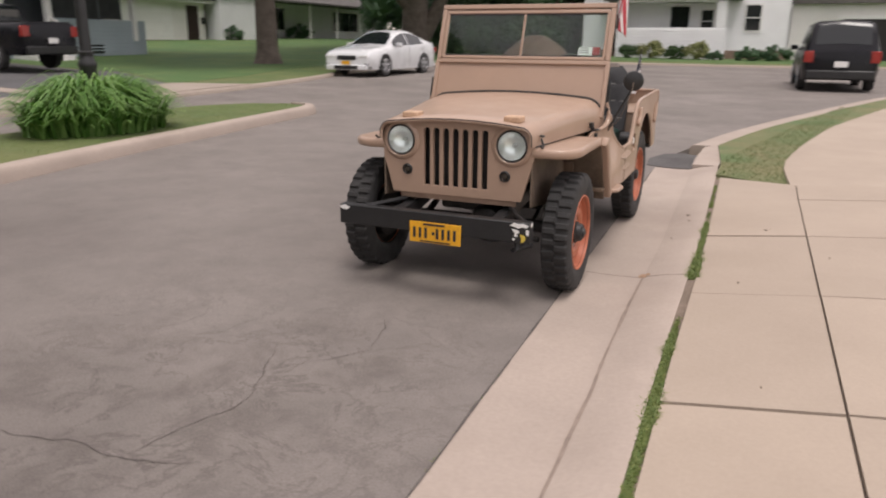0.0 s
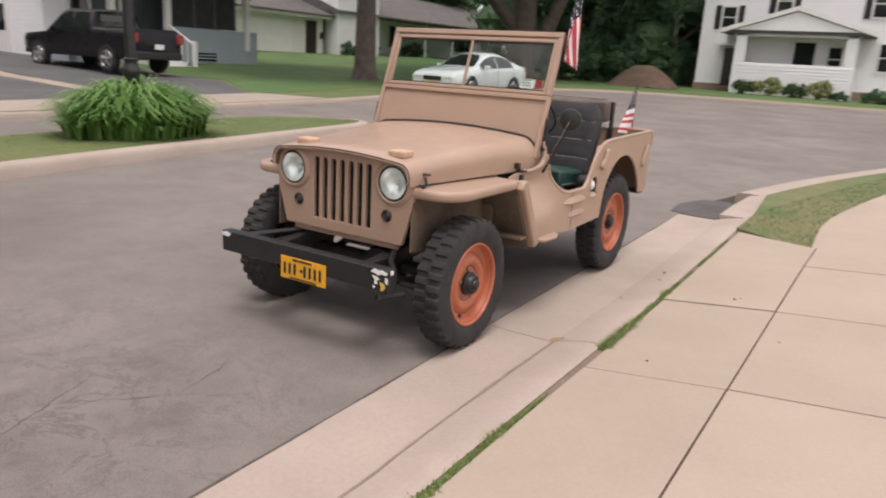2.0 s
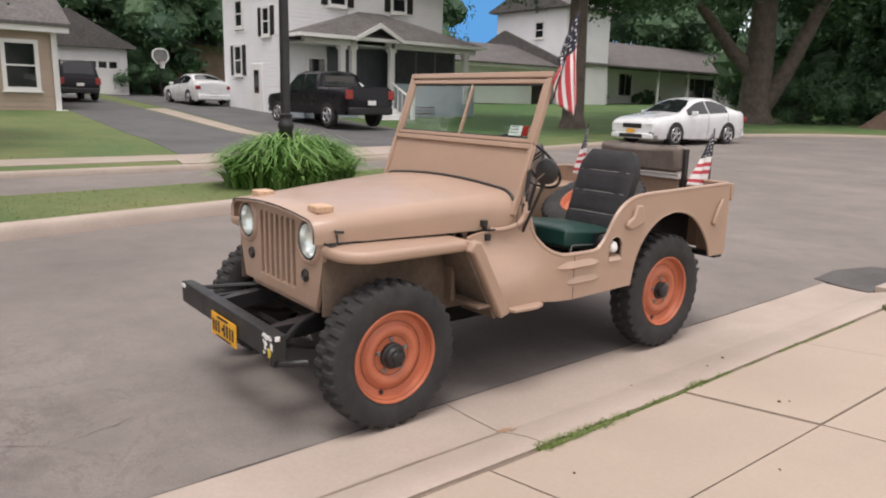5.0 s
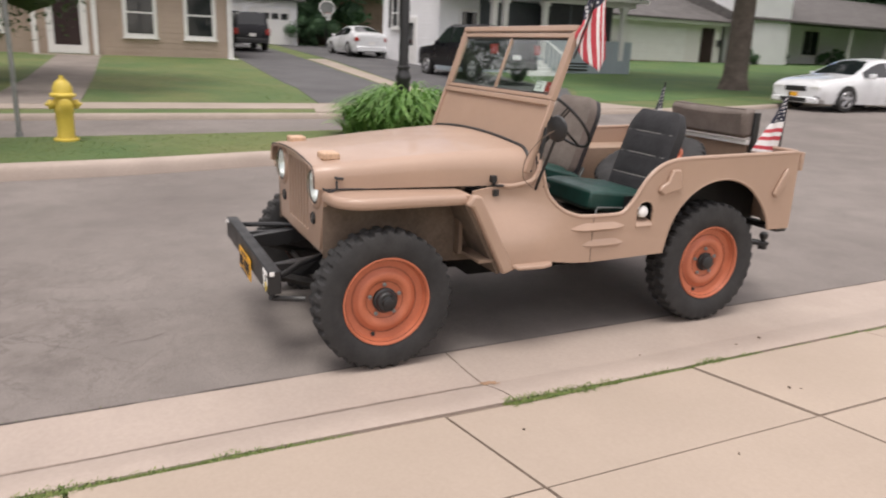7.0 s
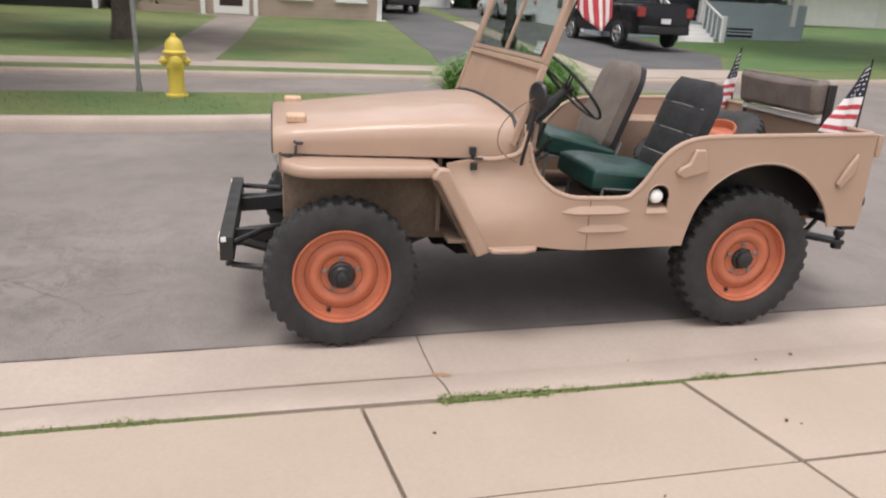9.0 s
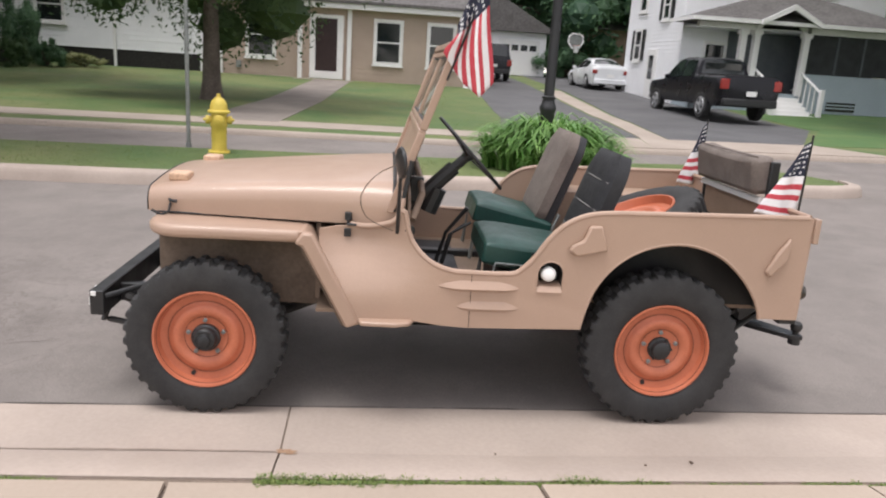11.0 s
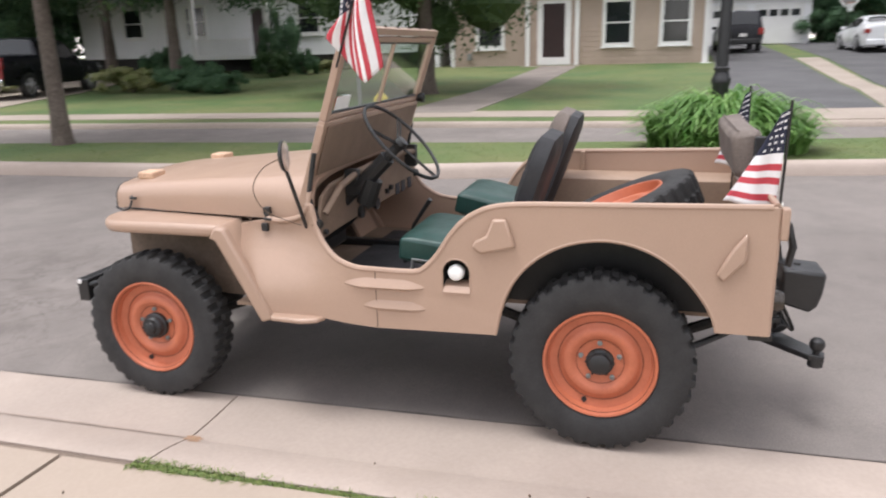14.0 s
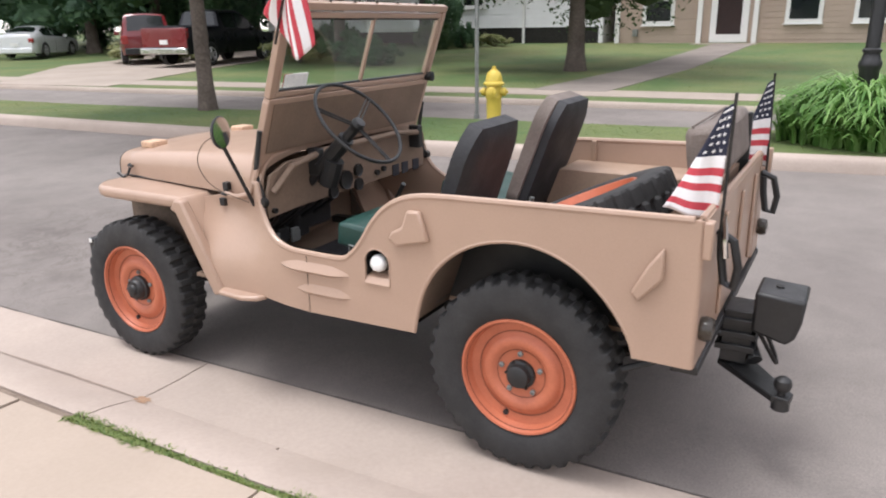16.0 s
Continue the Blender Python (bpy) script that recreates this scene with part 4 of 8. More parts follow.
        part("cowl_bead", newtube(pipe, 0.012, 8), TAN_PAINT, V)
    dash = [(-0.63, 0.81), (-0.63, 0.90), (-0.60, 0.97), (-0.5, 1.01), (0, 1.03), (0.5, 1.01), (0.60, 0.97), (0.63, 0.90), (0.63, 0.79), (0.45, 0.80), (-0.5, 0.81)]
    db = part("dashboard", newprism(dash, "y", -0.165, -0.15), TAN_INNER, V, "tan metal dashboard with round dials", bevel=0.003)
    for x, z, r in ((0.10, 0.86, 0.045), (0.20, 0.89, 0.03), (0.20, 0.82, 0.03), (0.0, 0.89, 0.03), (0.0, 0.82, 0.03), (0.60, 0.82, 0.012), (-0.16, 0.85, 0.014), (-0.22, 0.86, 0.014)):
        part("dial", newlathe([(0, 0.012), (r * 0.85, 0.012), (r, 0.016), (r, 0.0), (0, 0)], (x, -0.15, z), (0, 1, 0), 18), BLACK, db)
    for x in (-0.34, -0.43, -0.54):
        part("data_plate", newbox(x - 0.03, x + 0.03, -0.15, -0.146, 0.80, 0.86), DARK_TEXT, db)
    part("grab_rail", newtube([(0.60, -0.14, 0.90), (0.52, -0.10, 1.0), (0.3, -0.10, 1.035), (-0.3, -0.10, 1.035), (-0.52, -0.10, 1.01), (-0.60, -0.14, 0.95)], 0.015, 10), TAN_INNER, db)
    for x in (0.34, -0.50):
        part("rail_clamp", newbox(x - 0.02, x + 0.02, -0.15, -0.085, 0.93, 1.05), BLACK, db, bevel=0.006)

    # --- windshield, leaning back ---
    def ws(x, s):
        """A place on the windshield's plane: x across, s the height z."""
        return Vector((x, -0.12 + (s - 1.28) * 0.345, s))
    W = part("windshield_panel", newsheet(lambda u, v: ws(-0.622 + 1.244 * u, (1.045 - 0.09 * abs(2 * u - 1) ** 5) * (1 - v) + 1.265 * v), 24, 3, 0.014), TAN_PAINT, V, "tan lower windshield panel")

    def bar(name, x0, s0, x1, s1, hw, hd, mat=TAN_PAINT, off=0.0):
        a, b = ws(x0, s0), ws(x1, s1)
        d = (b - a).normalized()
        n = Vector((0, -1, 0.345)).normalized()
        sd = d.cross(n).normalized()
        bm = bmesh.new()
        vs = [bm.verts.new(p + sd * i * hw + n * (j * hd + off)) for p in (a, b) for i, j in ((-1, -1), (1, -1), (1, 1), (-1, 1))]
        for f in ((0, 3, 2, 1), (4, 5, 6, 7), (0, 1, 5, 4), (1, 2, 6, 5), (2, 3, 7, 6), (3, 0, 4, 7)):
            bm.faces.new([vs[k] for k in f])
        return part(name, bm, mat, W, bevel=0.004)
    bar("frame_bar", -0.622, 1.643, 0.622, 1.643, 0.016, 0.017)
    bar("frame_bar", -0.606, 1.29, -0.606, 1.627, 0.016, 0.016)
    bar("frame_bar", 0.606, 1.29, 0.606, 1.627, 0.016, 0.016)
    bar("frame_bar", -0.622, 1.275, 0.622, 1.275, 0.014, 0.016)
    bar("frame_post", 0.612, 0.93, 0.612, 1.275, 0.013, 0.016)
    bar("frame_post", -0.612, 0.93, -0.612, 1.275, 0.013, 0.016)
    bar("inner_bar", -0.585, 1.608, 0.585, 1.608, 0.012, 0.012)
    bar("inner_bar", -0.585, 1.303, 0.585, 1.303, 0.011, 0.012)
    bar("inner_bar", -0.578, 1.31, -0.578, 1.60, 0.010, 0.012)
    bar("inner_bar", 0.578, 1.31, 0.578, 1.60, 0.010, 0.012)
    bar("centre_bar", 0.0, 1.31, 0.0, 1.60, 0.007, 0.010)
    bar("dark_gasket", -0.568, 1.592, 0.568, 1.592, 0.004, 0.008, BLACK)
    bar("dark_gasket", -0.568, 1.318, 0.568, 1.318, 0.004, 0.008, BLACK)
    for x0, x1 in ((-0.566, -0.011), (0.011, 0.566)):
        bm = bmesh.new()
        n = Vector((0, -1, 0.345)).normalized() * 0.002
        vs = [bm.verts.new(ws(x, s) + n * k) for k in (-1, 1) for x, s in ((x0, 1.316), (x1, 1.316), (x1, 1.596), (x0, 1.596))]
        for f in ((0, 3, 2, 1), (4, 5, 6, 7), (0, 1, 5, 4), (1, 2, 6, 5), (2, 3, 7, 6), (3, 0, 4, 7)):
            bm.faces.new([vs[k] for k in f])
        g = part("glass_pane", bm, GLASS, W, smooth=False)
        g.visible_shadow = False
    bar("sticker", 0.40, 1.355, 0.485, 1.355, 0.028, 0.001, PAPER, -0.005)
    bar("sticker", 0.495, 1.355, 0.545, 1.355, 0.028, 0.001, RED_LENS, -0.005)
    bar("sticker_back", 0.40, 1.355, 0.545, 1.355, 0.028, 0.001, PAPER, -0.009)
    for k in range(3):
        bar("print_line", 0.408, 1.375 - 0.015 * k, 0.470, 1.375 - 0.015 * k, 0.0022, 0.0008, DARK_TEXT, -0.003)
    seal = [(x, -0.222, z + 0.004) for x, z in cowl_shape(0.617, 1.0515, 0.93, 0.12)]
    part("cowl_seal", newtube(seal, 0.009, 8), BLACK, V, "black rubber cowl seal")
    for k in range(7):
        part("top_stud", newlathe([(0.006, 0), (0.006, 0.008), (0, 0.009)], ws(-0.5 + k / 6, 1.657), (0, 0, 1), 6), STEEL_DARK, W)
    for side in (1, -1):
        part("windshield_arm", newtube([(0.648 * side, -0.15, 0.86), (0.645 * side, -0.19, 0.98), (0.636 * side, -0.155, 1.16)], 0.011, 8), BLACK, W)
        part("arm_knob", newlathe([(0, -0.02), (0.02, -0.018), (0.022, 0.01), (0, 0.016)], (0.66 * side, -0.15, 0.865), (side, 0, 0), 12), STEEL_DARK, W)
    part("wiper_knob", newlathe([(0, -0.02), (0.022, -0.018), (0.026, 0.02), (0, 0.03)], (-0.60, -0.085, 1.30), (0, 1, 0), 12), BLACK, W)
    # darker sheet behind the panel carries the shade of its inner face
    part("inner_lining", newsheet(lambda u, v: ws(-0.59 + 1.18 * u, 1.06 * (1 - v) + 1.262 * v) + Vector((0, 0.019, 0)), 12, 2, 0.003), TAN_INNER, W, "inner face of the windshield panel, its tan darkened for shade")

    # --- grille ---
    gr = [(-0.40, 0.545), (-0.455, 0.74), (-0.47, 0.84)]
    gr += [(-0.37 + 0.10 * math.cos(radians(a)), 0.865 + 0.10 * math.sin(radians(a))) for a in (180, 160, 140, 120, 100)]
    gr += [(-0.2, 0.975), (0, 0.985)]
    gr = gr + [(-x, z) for x, z in reversed(gr[:-1])]
    slots = []
    for k in range(7):
        cx = (k - 3) * 0.0595
        w = 0.0185
        slots.append([(cx - w, 0.598), (cx + w, 0.598), (cx + w, 0.918), (cx + w * 0.6, 0.932), (cx - w * 0.6, 0.932), (cx - w, 0.918)])
    lamps = [circle(x, 0.856, 0.098, 24) for x in (-0.342, 0.340)]
    bm = bmesh.new()
    plate(bm, gr, slots + lamps, "y", -1.238, -1.262)
    G = part("grille", bm, TAN_PAINT, V, "tan slotted radiator grille", angle=25, bevel=0.003)
    part("radiator", newbox(-0.26, 0.26, -1.20, -1.17, 0.52, 0.96), BLACK, V)
    part("grille_apron", newbox(-0.36, 0.36, -1.235, -1.22, 0.51, 0.56), TAN_PAINT, V)
    for x in (-0.342, 0.340):
        ring = part("lamp_ring", newlathe([(0.098, -0.02), (0.120, 0.008), (0.117, 0.017), (0.107, 0.025), (0.096, 0.028), (0.090, 0.022), (0.088, 0.0)], (x, -1.249, 0.856), (0, -1, 0), 32), TAN_PAINT, G)
        hl = part("headlamp", newlathe([(0.080, 0.022), (0.077, 0.031), (0.060, 0.043), (0.03, 0.051), (0, 0.053)], (x, -1.249, 0.856), (0, -1, 0), 32), GLASS, ring, "round clear headlamp glass")
        hl.visible_shadow = False
        part("reflector", newlathe([(0.0795, 0.021), (0.077, 0.004), (0.072, -0.008), (0.055, -0.026), (0.03, -0.038), (0.012, -0.042), (0, -0.042)], (x, -1.249, 0.856), (0, -1, 0), 32), REFLECTOR, ring, "silvered lamp reflector")
        part("bulb", newlathe([(0.012, -0.04), (0.012, -0.02), (0.007, -0.01), (0, -0.008)], (x, -1.249, 0.856), (0, -1, 0), 12), LENS, ring)
        part("lamp_bowl", newlathe([(0.098, -0.02), (0.09, -0.06), (0, -0.10)], (x, -1.249, 0.856), (0, -1, 0), 24), TAN_PAINT, ring)
        part("lamp_gasket", newlathe([(0.0905, 0.004), (0.0905, 0.0225), (0.086, 0.026), (0.0805, 0.024), (0.080, 0.004)], (x, -1.249, 0.856), (0, -1, 0), 32), BLACK, ring)
        s = 1 if x > 0 else -1
        pk = part("parking_lamp", newlathe([(0.03, -0.01), (0.032, 0.006), (0.026, 0.012), (0.022, 0.006)], (0.303 * s, -1.262, 0.685), (0, -1, 0), 20), BLACK, G)
        part("lamp_lens", newlathe([(0.023, 0.0), (0.016, 0.009), (0, 0.012)], (0.303 * s, -1.262, 0.685), (0, -1, 0), 16), AMBER, pk)

    # --- front fenders ---
    for side in (1, -1):
        plan = [(0.44, -0.60), (0.705, -0.60), (0.705, -1.10)]
        plan += [(0.545 + 0.160 * math.cos(radians(a)), -1.106 - 0.160 * math.sin(radians(a))) for a in (8, 18, 28, 38, 48, 58, 68, 78, 88)]
        plan += [(0.44, -1.266)]
        bm = newprism(plan, "z", 0.796, 0.850)
        F = part("front_fender", bm if side > 0 else mirror_x(bm), TAN_PAINT, V, "flat tan front fender with a rolled edge")
        fb = F.modifiers.new("bevel", "BEVEL")
        fb.width, fb.segments, fb.limit_method, fb.angle_limit = 0.021, 4, "ANGLE", radians(50)
        strap = [(-0.625, 0.846), (-0.598, 0.850), (-0.575, 0.835), (-0.388, 0.452), (-0.405, 0.440), (-0.600, 0.818)]
        part("fender_slope", newprism([(p[0], p[1]) for p in strap], "x", *sorted((0.44 * side, 0.705 * side))), TAN_PAINT, F, bevel=0.004)
        # dark sheets put the shade under the fender into colour
        part("fender_liner", newprism([(-0.62, 0.79), (-0.605, 0.806), (-0.41, 0.436), (-0.425, 0.43)], "x", *sorted((0.442 * side, 0.70 * side))), TAN_SHADED, F, "dark sheet standing for shade and dirt under the fender")
        part("fender_liner", newbox(*sorted((0.462 * side, 0.66 * side)), -1.16, -0.64, 0.790, 0.7955), TAN_SHADED, F, "dark sheet standing for shade and dirt under the fender")
        edge = [(-0.632, 0.80), (-0.598, 0.851), (-0.555, 0.846), (-0.345, 0.458), (-0.41, 0.436), (-0.60, 0.79)]
        part("fender_lip", newprism(edge, "x", *sorted((0.693 * side, 0.741 * side))), TAN_PAINT, F, bevel=0.011)
        # inner wing's tan is darkened for the shade of the wheel well
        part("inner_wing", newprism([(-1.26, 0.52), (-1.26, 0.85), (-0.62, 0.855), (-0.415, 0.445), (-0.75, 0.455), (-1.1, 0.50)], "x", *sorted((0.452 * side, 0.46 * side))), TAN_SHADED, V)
        part("step_plate", newprism([(0.715 * side, -0.365), (0.775 * side, -0.345), (0.785 * side, -0.20), (0.76 * side, -0.135), (0.715 * side, -0.115)], "z", 0.462, 0.484), TAN_PAINT, V, bevel=0.008)

    # --- bumper and chassis ---
    part("front_bumper", newbox(-0.605, 0.545, -1.545, -1.482, 0.388, 0.502), BLACK, V, "black steel channel bumper with chipped white decals", bevel=0.006)
    for s in (-0.30, 0.30):
        part("frame_horn", newprism([(-1.49, 0.46), (-1.49, 0.385), (-1.25, 0.40), (-0.9, 0.47), (1.55, 0.47), (1.55, 0.55), (-0.9, 0.55), (-1.2, 0.49)], "x", s - 0.03, s + 0.03), BLACK, V, bevel=0.005)
        part("leaf_spring", newtube(smooth_line([(s * 1.2, -1.45, 0.42), (s * 1.2, -1.2, 0.34), (s * 1.2, -1.015, 0.31), (s * 1.2, -0.8, 0.35), (s * 1.2, -0.55, 0.45)], 4), 0.022, 6), STEEL_DARK, V)
        part("leaf_spring", newtube(smooth_line([(s * 1.2, 0.55, 0.44), (s * 1.2, 0.8, 0.36), (s * 1.2, 1.015, 0.32), (s * 1.2, 1.25, 0.37), (s * 1.2, 1.5, 0.47)], 4), 0.022, 6), STEEL_DARK, V)
    for y in (-1.015, 1.015):
        ax = bmesh.new()
        tube(ax, [(-0.58, y, 0.357), (0.58, y, 0.357)], 0.038, 12)
        lathe(ax, [(0, -0.14), (0.10, -0.10), (0.135, 0), (0.10, 0.10), (0, 0.14)], (0.14 if y < 0 else -0.05, y, 0.357), (0, 1, 0), 16)
        part("axle", ax, STEEL_DARK, V)
    for s in (-0.33, 0.33):
        part("bumper_gusset", newprism([(-1.488, 0.475), (-1.488, 0.40), (-1.42, 0.385), (-1.36, 0.40), (-1.27, 0.455), (-1.27, 0.475)], "x", s - 0.012, s + 0.012), BLACK, V, bevel=0.003)
        part("bumper_brace", newtube([(s * 1.6, -1.485, 0.47), (s * 1.25, -1.36, 0.49), (s * 1.0, -1.22, 0.50)], 0.014, 8), BLACK, V)
    part("steering_rod", newtube([(-0.50, -1.22, 0.33), (0.50, -1.22, 0.33)], 0.016, 8), STEEL_DARK, V)
    part("bumper_bracket", newtube([(0.46, -1.50, 0.39), (0.47, -1.515, 0.345), (0.44, -1.50, 0.335), (0.50, -1.36, 0.335)], 0.014, 8), BLACK, V)
    part("transmission", newbox(-0.16, 0.16, -0.5, 0.2, 0.30, 0.50), UNDERSIDE, V, bevel=0.03)
    part("engine_block", newbox(-0.18, 0.18, -1.05, -0.56, 0.42, 0.85), STEEL_DARK, V, bevel=0.02)
    part("cross_member", newbox(-0.32, 0.32, -0.30, -0.18, 0.40, 0.47), STEEL_DARK, V, bevel=0.01)
    # unseen under-body masses, added to block light and deepen the shade below
    part("fuel_tank", newbox(0.37, 0.66, 0.02, 0.56, 0.435, 0.498), UNDERSIDE, V, bevel=0.02)
    part("skid_plate", newprism([(-0.55, 0.42), (-0.40, 0.315), (0.30, 0.315), (0.48, 0.43)], "x", -0.34, 0.34), UNDERSIDE, V, bevel=0.01)
    part("drive_shaft", newtube([(-0.05, 0.2, 0.38), (-0.05, 0.95, 0.36)], 0.032, 10), STEEL_DARK, V)
    part("drive_shaft", newtube([(0.14, -0.95, 0.36), (0.10, -0.4, 0.37)], 0.028, 10), STEEL_DARK, V)
    part("muffler", newlathe([(0, -0.24), (0.075, -0.22), (0.085, -0.18), (0.085, 0.18), (0.075, 0.22), (0, 0.24)], (-0.48, 0.15, 0.39), (0, 1, 0), 16), UNDERSIDE, V)
    part("exhaust_pipe", newtube([(-0.3, -0.4, 0.42), (-0.3, 0.3, 0.40), (-0.45, 0.6, 0.42)], 0.025, 10), STEEL_DARK, V)
    # number plate: its writing stands as plain bars
    P = part("number_plate", newbox(-0.150, 0.158, -1.554, -1.549, 0.332, 0.450), YELLOW_PLATE, V, "orange-yellow number plate with dark characters", bevel=0.002)
    for k in range(8):
        if k == 3:
            part("plate_mark", newbox(-0.013, 0.003, -1.557, -1.554, 0.380, 0.397), DARK_TEXT, P)
            continue
        x = -0.130 + 0.0345 * k
        part("plate_mark", newbox(x + 0.003, x + 0.018, -1.557, -1.554, 0.359, 0.418), DARK_TEXT, P)
    part("plate_mark", newbox(-0.065, 0.065, -1.557, -1.554, 0.433, 0.443), DARK_TEXT, P)
    part("plate_mark", newbox(-0.085, 0.095, -1.557, -1.554, 0.338, 0.345), DARK_TEXT, P)
    # chipped white and yellow decals at the bumper's ends
    for shard in ([(0.362, 0.478), (0.385, 0.496), (0.415, 0.49), (0.432, 0.495), (0.466, 0.484), (0.455, 0.472), (0.43, 0.476), (0.41, 0.466), (0.39, 0.474)], [(0.372, 0.462), (0.402, 0.458), (0.418, 0.448), (0.40, 0.436), (0.408, 0.424), (0.386, 0.42), (0.39, 0.44)], [(0.452, 0.464), (0.467, 0.46), (0.466, 0.43), (0.45, 0.44)], [(0.375, 0.412), (0.395, 0.408), (0.384, 0.396)]):
        part("bumper_decal", newprism([(x + 0.072, z + 0.003) for x, z in shard], "y", -1.549, -1.546), WHITE_PAINT, V, "chipped white decal")
    part("bumper_decal", newprism([(0.490, 0.438), (0.517, 0.432), (0.524, 0.415), (0.512, 0.398), (0.496, 0.395), (0.500, 0.415)], "y", -1.5495, -1.546), YELLOW_PAINT, V, "chipped yellow decal")
    part("bumper_decal", newprism([(-0.602, 0.492), (-0.565, 0.5), (-0.535, 0.487), (-0.555, 0.472), (-0.595, 0.477)], "y", -1.549, -1.546), WHITE_PAINT, V)
    part("bumper_end", newbox(0.545, 0.549, -1.538, -1.515, 0.478, 0.500), WHITE_PAINT, V, bevel=0.002)

    # --- hitch at the tail ---
    hitch = bmesh.new()
    tube(hitch, [(0.10, 1.50, 0.46), (0.12, 1.70, 0.44), (0.20, 1.74, 0.38)], 0.03, 8)
    box(hitch, 0.05, 0.20, 1.62, 1.72, 0.36, 0.56)
    prism(hitch, [(0.07, 1.63), (0.16, 1.61), (0.38, 1.82), (0.39, 1.875), (0.335, 1.885), (0.10, 1.72)], "z", 0.322, 0.346)
    box(hitch, 0.075, 0.175, 1.64, 1.70, 0.34, 0.38)
    for z in (0.42, 0.47, 0.52):
        box(hitch, 0.035, 0.215, 1.60, 1.735, z - 0.012, z + 0.012)
    part("tow_bar", hitch, BLACK, V, bevel=0.003)
    part("tow_ball", newlathe([(0.03, -0.03), (0.03, 0.012), (0.014, 0.014), (0.013, 0.032), (0.024, 0.042), (0.03, 0.06), (0.026, 0.078), (0.014, 0.088), (0, 0.09)], (0.36, 1.85, 0.325), (0, 0, 1), 16), BLACK, V)
    part("receiver_hole", newlathe([(0, 0.001), (0.014, 0.001), (0.014, -0.004), (0, -0.004)], (0.13, 1.79, 0.654), (0, 0.08, 1), 12), RUBBER, V)
    part("receiver_box", newprism([(1.72, 0.655), (1.885, 0.642), (1.878, 0.56), (1.862, 0.50), (1.835, 0.472), (1.72, 0.505)], "x", 0.04, 0.24), BLACK, V, "black steel hitch receiver box", bevel=0.012)
    part("safety_strap", newtube(smooth_line([(0.05, 1.70, 0.50), (0.0, 1.76, 0.40), (0.03, 1.80, 0.33), (0.12, 1.80, 0.36), (0.16, 1.74, 0.48)], 4), 0.008, 6), STEEL_DARK, V)
    part("hitch_strut", newtube([(0.30, 1.45, 0.50), (0.20, 1.62, 0.47)], 0.015, 8), BLACK, V)
    part("hitch_strut", newtube([(0.62, 1.36, 0.44), (0.45, 1.60, 0.50)], 0.013, 8), BLACK, V)

    # --- steering, levers ---
    c, d = Vector((0.335, 0.125, 1.172)), Vector((0, -0.62, -0.60)).normalized()
    u, v = Vector((1, 0, 0)), d.cross(Vector((1, 0, 0))).normalized()
    ringp = [c + 0.213 * (math.cos(2 * math.pi * k / 40) * u + math.sin(2 * math.pi * k / 40) * v) for k in range(40)]
    SW = part("steering_wheel", newtube(ringp, 0.008, 8, True), BLACK, V, "thin black three-spoke steering wheel")
    for k in range(3):
        a = 2 * math.pi * k / 3 + 0.5
        q = c + 0.213 * (math.cos(a) * u + math.sin(a) * v)
        for o in (-0.008, 0.008):
            w_ = (-math.sin(a) * u + math.cos(a) * v) * o
            part("spoke", newtube([c + d * 0.02 + w_, q + w_], 0.0045, 6), STEEL_DARK, SW)
    part("horn_hub", newlathe([(0, -0.012), (0.025, -0.008), (0.032, 0.01), (0.022, 0.04)], c, d, 16), BLACK, SW)
    for k, (x0, x1, y1) in enumerate(((0.50, 0.44, -0.50), (0.30, 0.36, -0.48), (0.22, 0.28, -0.52), (0.42, 0.50, -0.44), (0.12, 0.20, -0.50))):
        part("wiring_loom", newtube(smooth_line([(x0, -0.17, 0.86), (x0 + 0.01, -0.20, 0.78), (0.5 * (x0 + x1), -0.30, 0.70), (x1, y1, 0.56)], 4), 0.011, 6), BLACK, V)
    part("heater_box", newbox(0.02, 0.30, -0.50, -0.30, 0.62, 0.80), BLACK, V, bevel=0.02)
    for x in (0.30, 0.44):
        pd = part("pedal_arm", newtube([(x, -0.44, 0.70), (x, -0.36, 0.64), (x, -0.31, 0.62)], 0.009, 6), STEEL_DARK, V)
        part("pedal_pad", newbox(x - 0.03, x + 0.03, -0.315, -0.30, 0.585, 0.655), GALVANISED, pd, bevel=0.004)
    part("steering_column", newtube([c + d * 0.02, c + d * 0.62], 0.023, 10), BLACK, V)
    part("column_shroud", newtube([c + d * 0.10, c + d * 0.30], 0.036, 10), BLACK, V)
    part("gauge_housing", newtube([c + d * 0.20 + Vector((0, 0, -0.03)), c + d * 0.26 + Vector((0, 0, -0.10))], 0.045, 10), BLACK, V)
    part("gear_lever", newtube([(0.02, 0.0, 0.50), (0.03, 0.06, 0.72), (0.06, 0.16, 0.86)], [0.012, 0.009, 0.012], 8), BLACK, V)
    part("transfer_lever", newtube([(-0.05, 0.05, 0.50), (-0.05, 0.10, 0.70), (-0.06, 0.2, 0.76)], 0.008, 8), BLACK, V)
    part("transfer_lever", newtube([(-0.09, 0.05, 0.50), (-0.09, 0.09, 0.68), (-0.1, 0.17, 0.74)], 0.008, 8), BLACK, V)
    for x in (0.24, 0.38):
        part("pedal", newbox(x - 0.035, x + 0.035, -0.33, -0.30, 0.60, 0.67), BLACK, V, bevel=0.006)
    part("floor_mat", newbox(-0.60, 0.60, -0.28, 0.14, 0.516, 0.526), BLACK_VINYL, V, bevel=0.004)

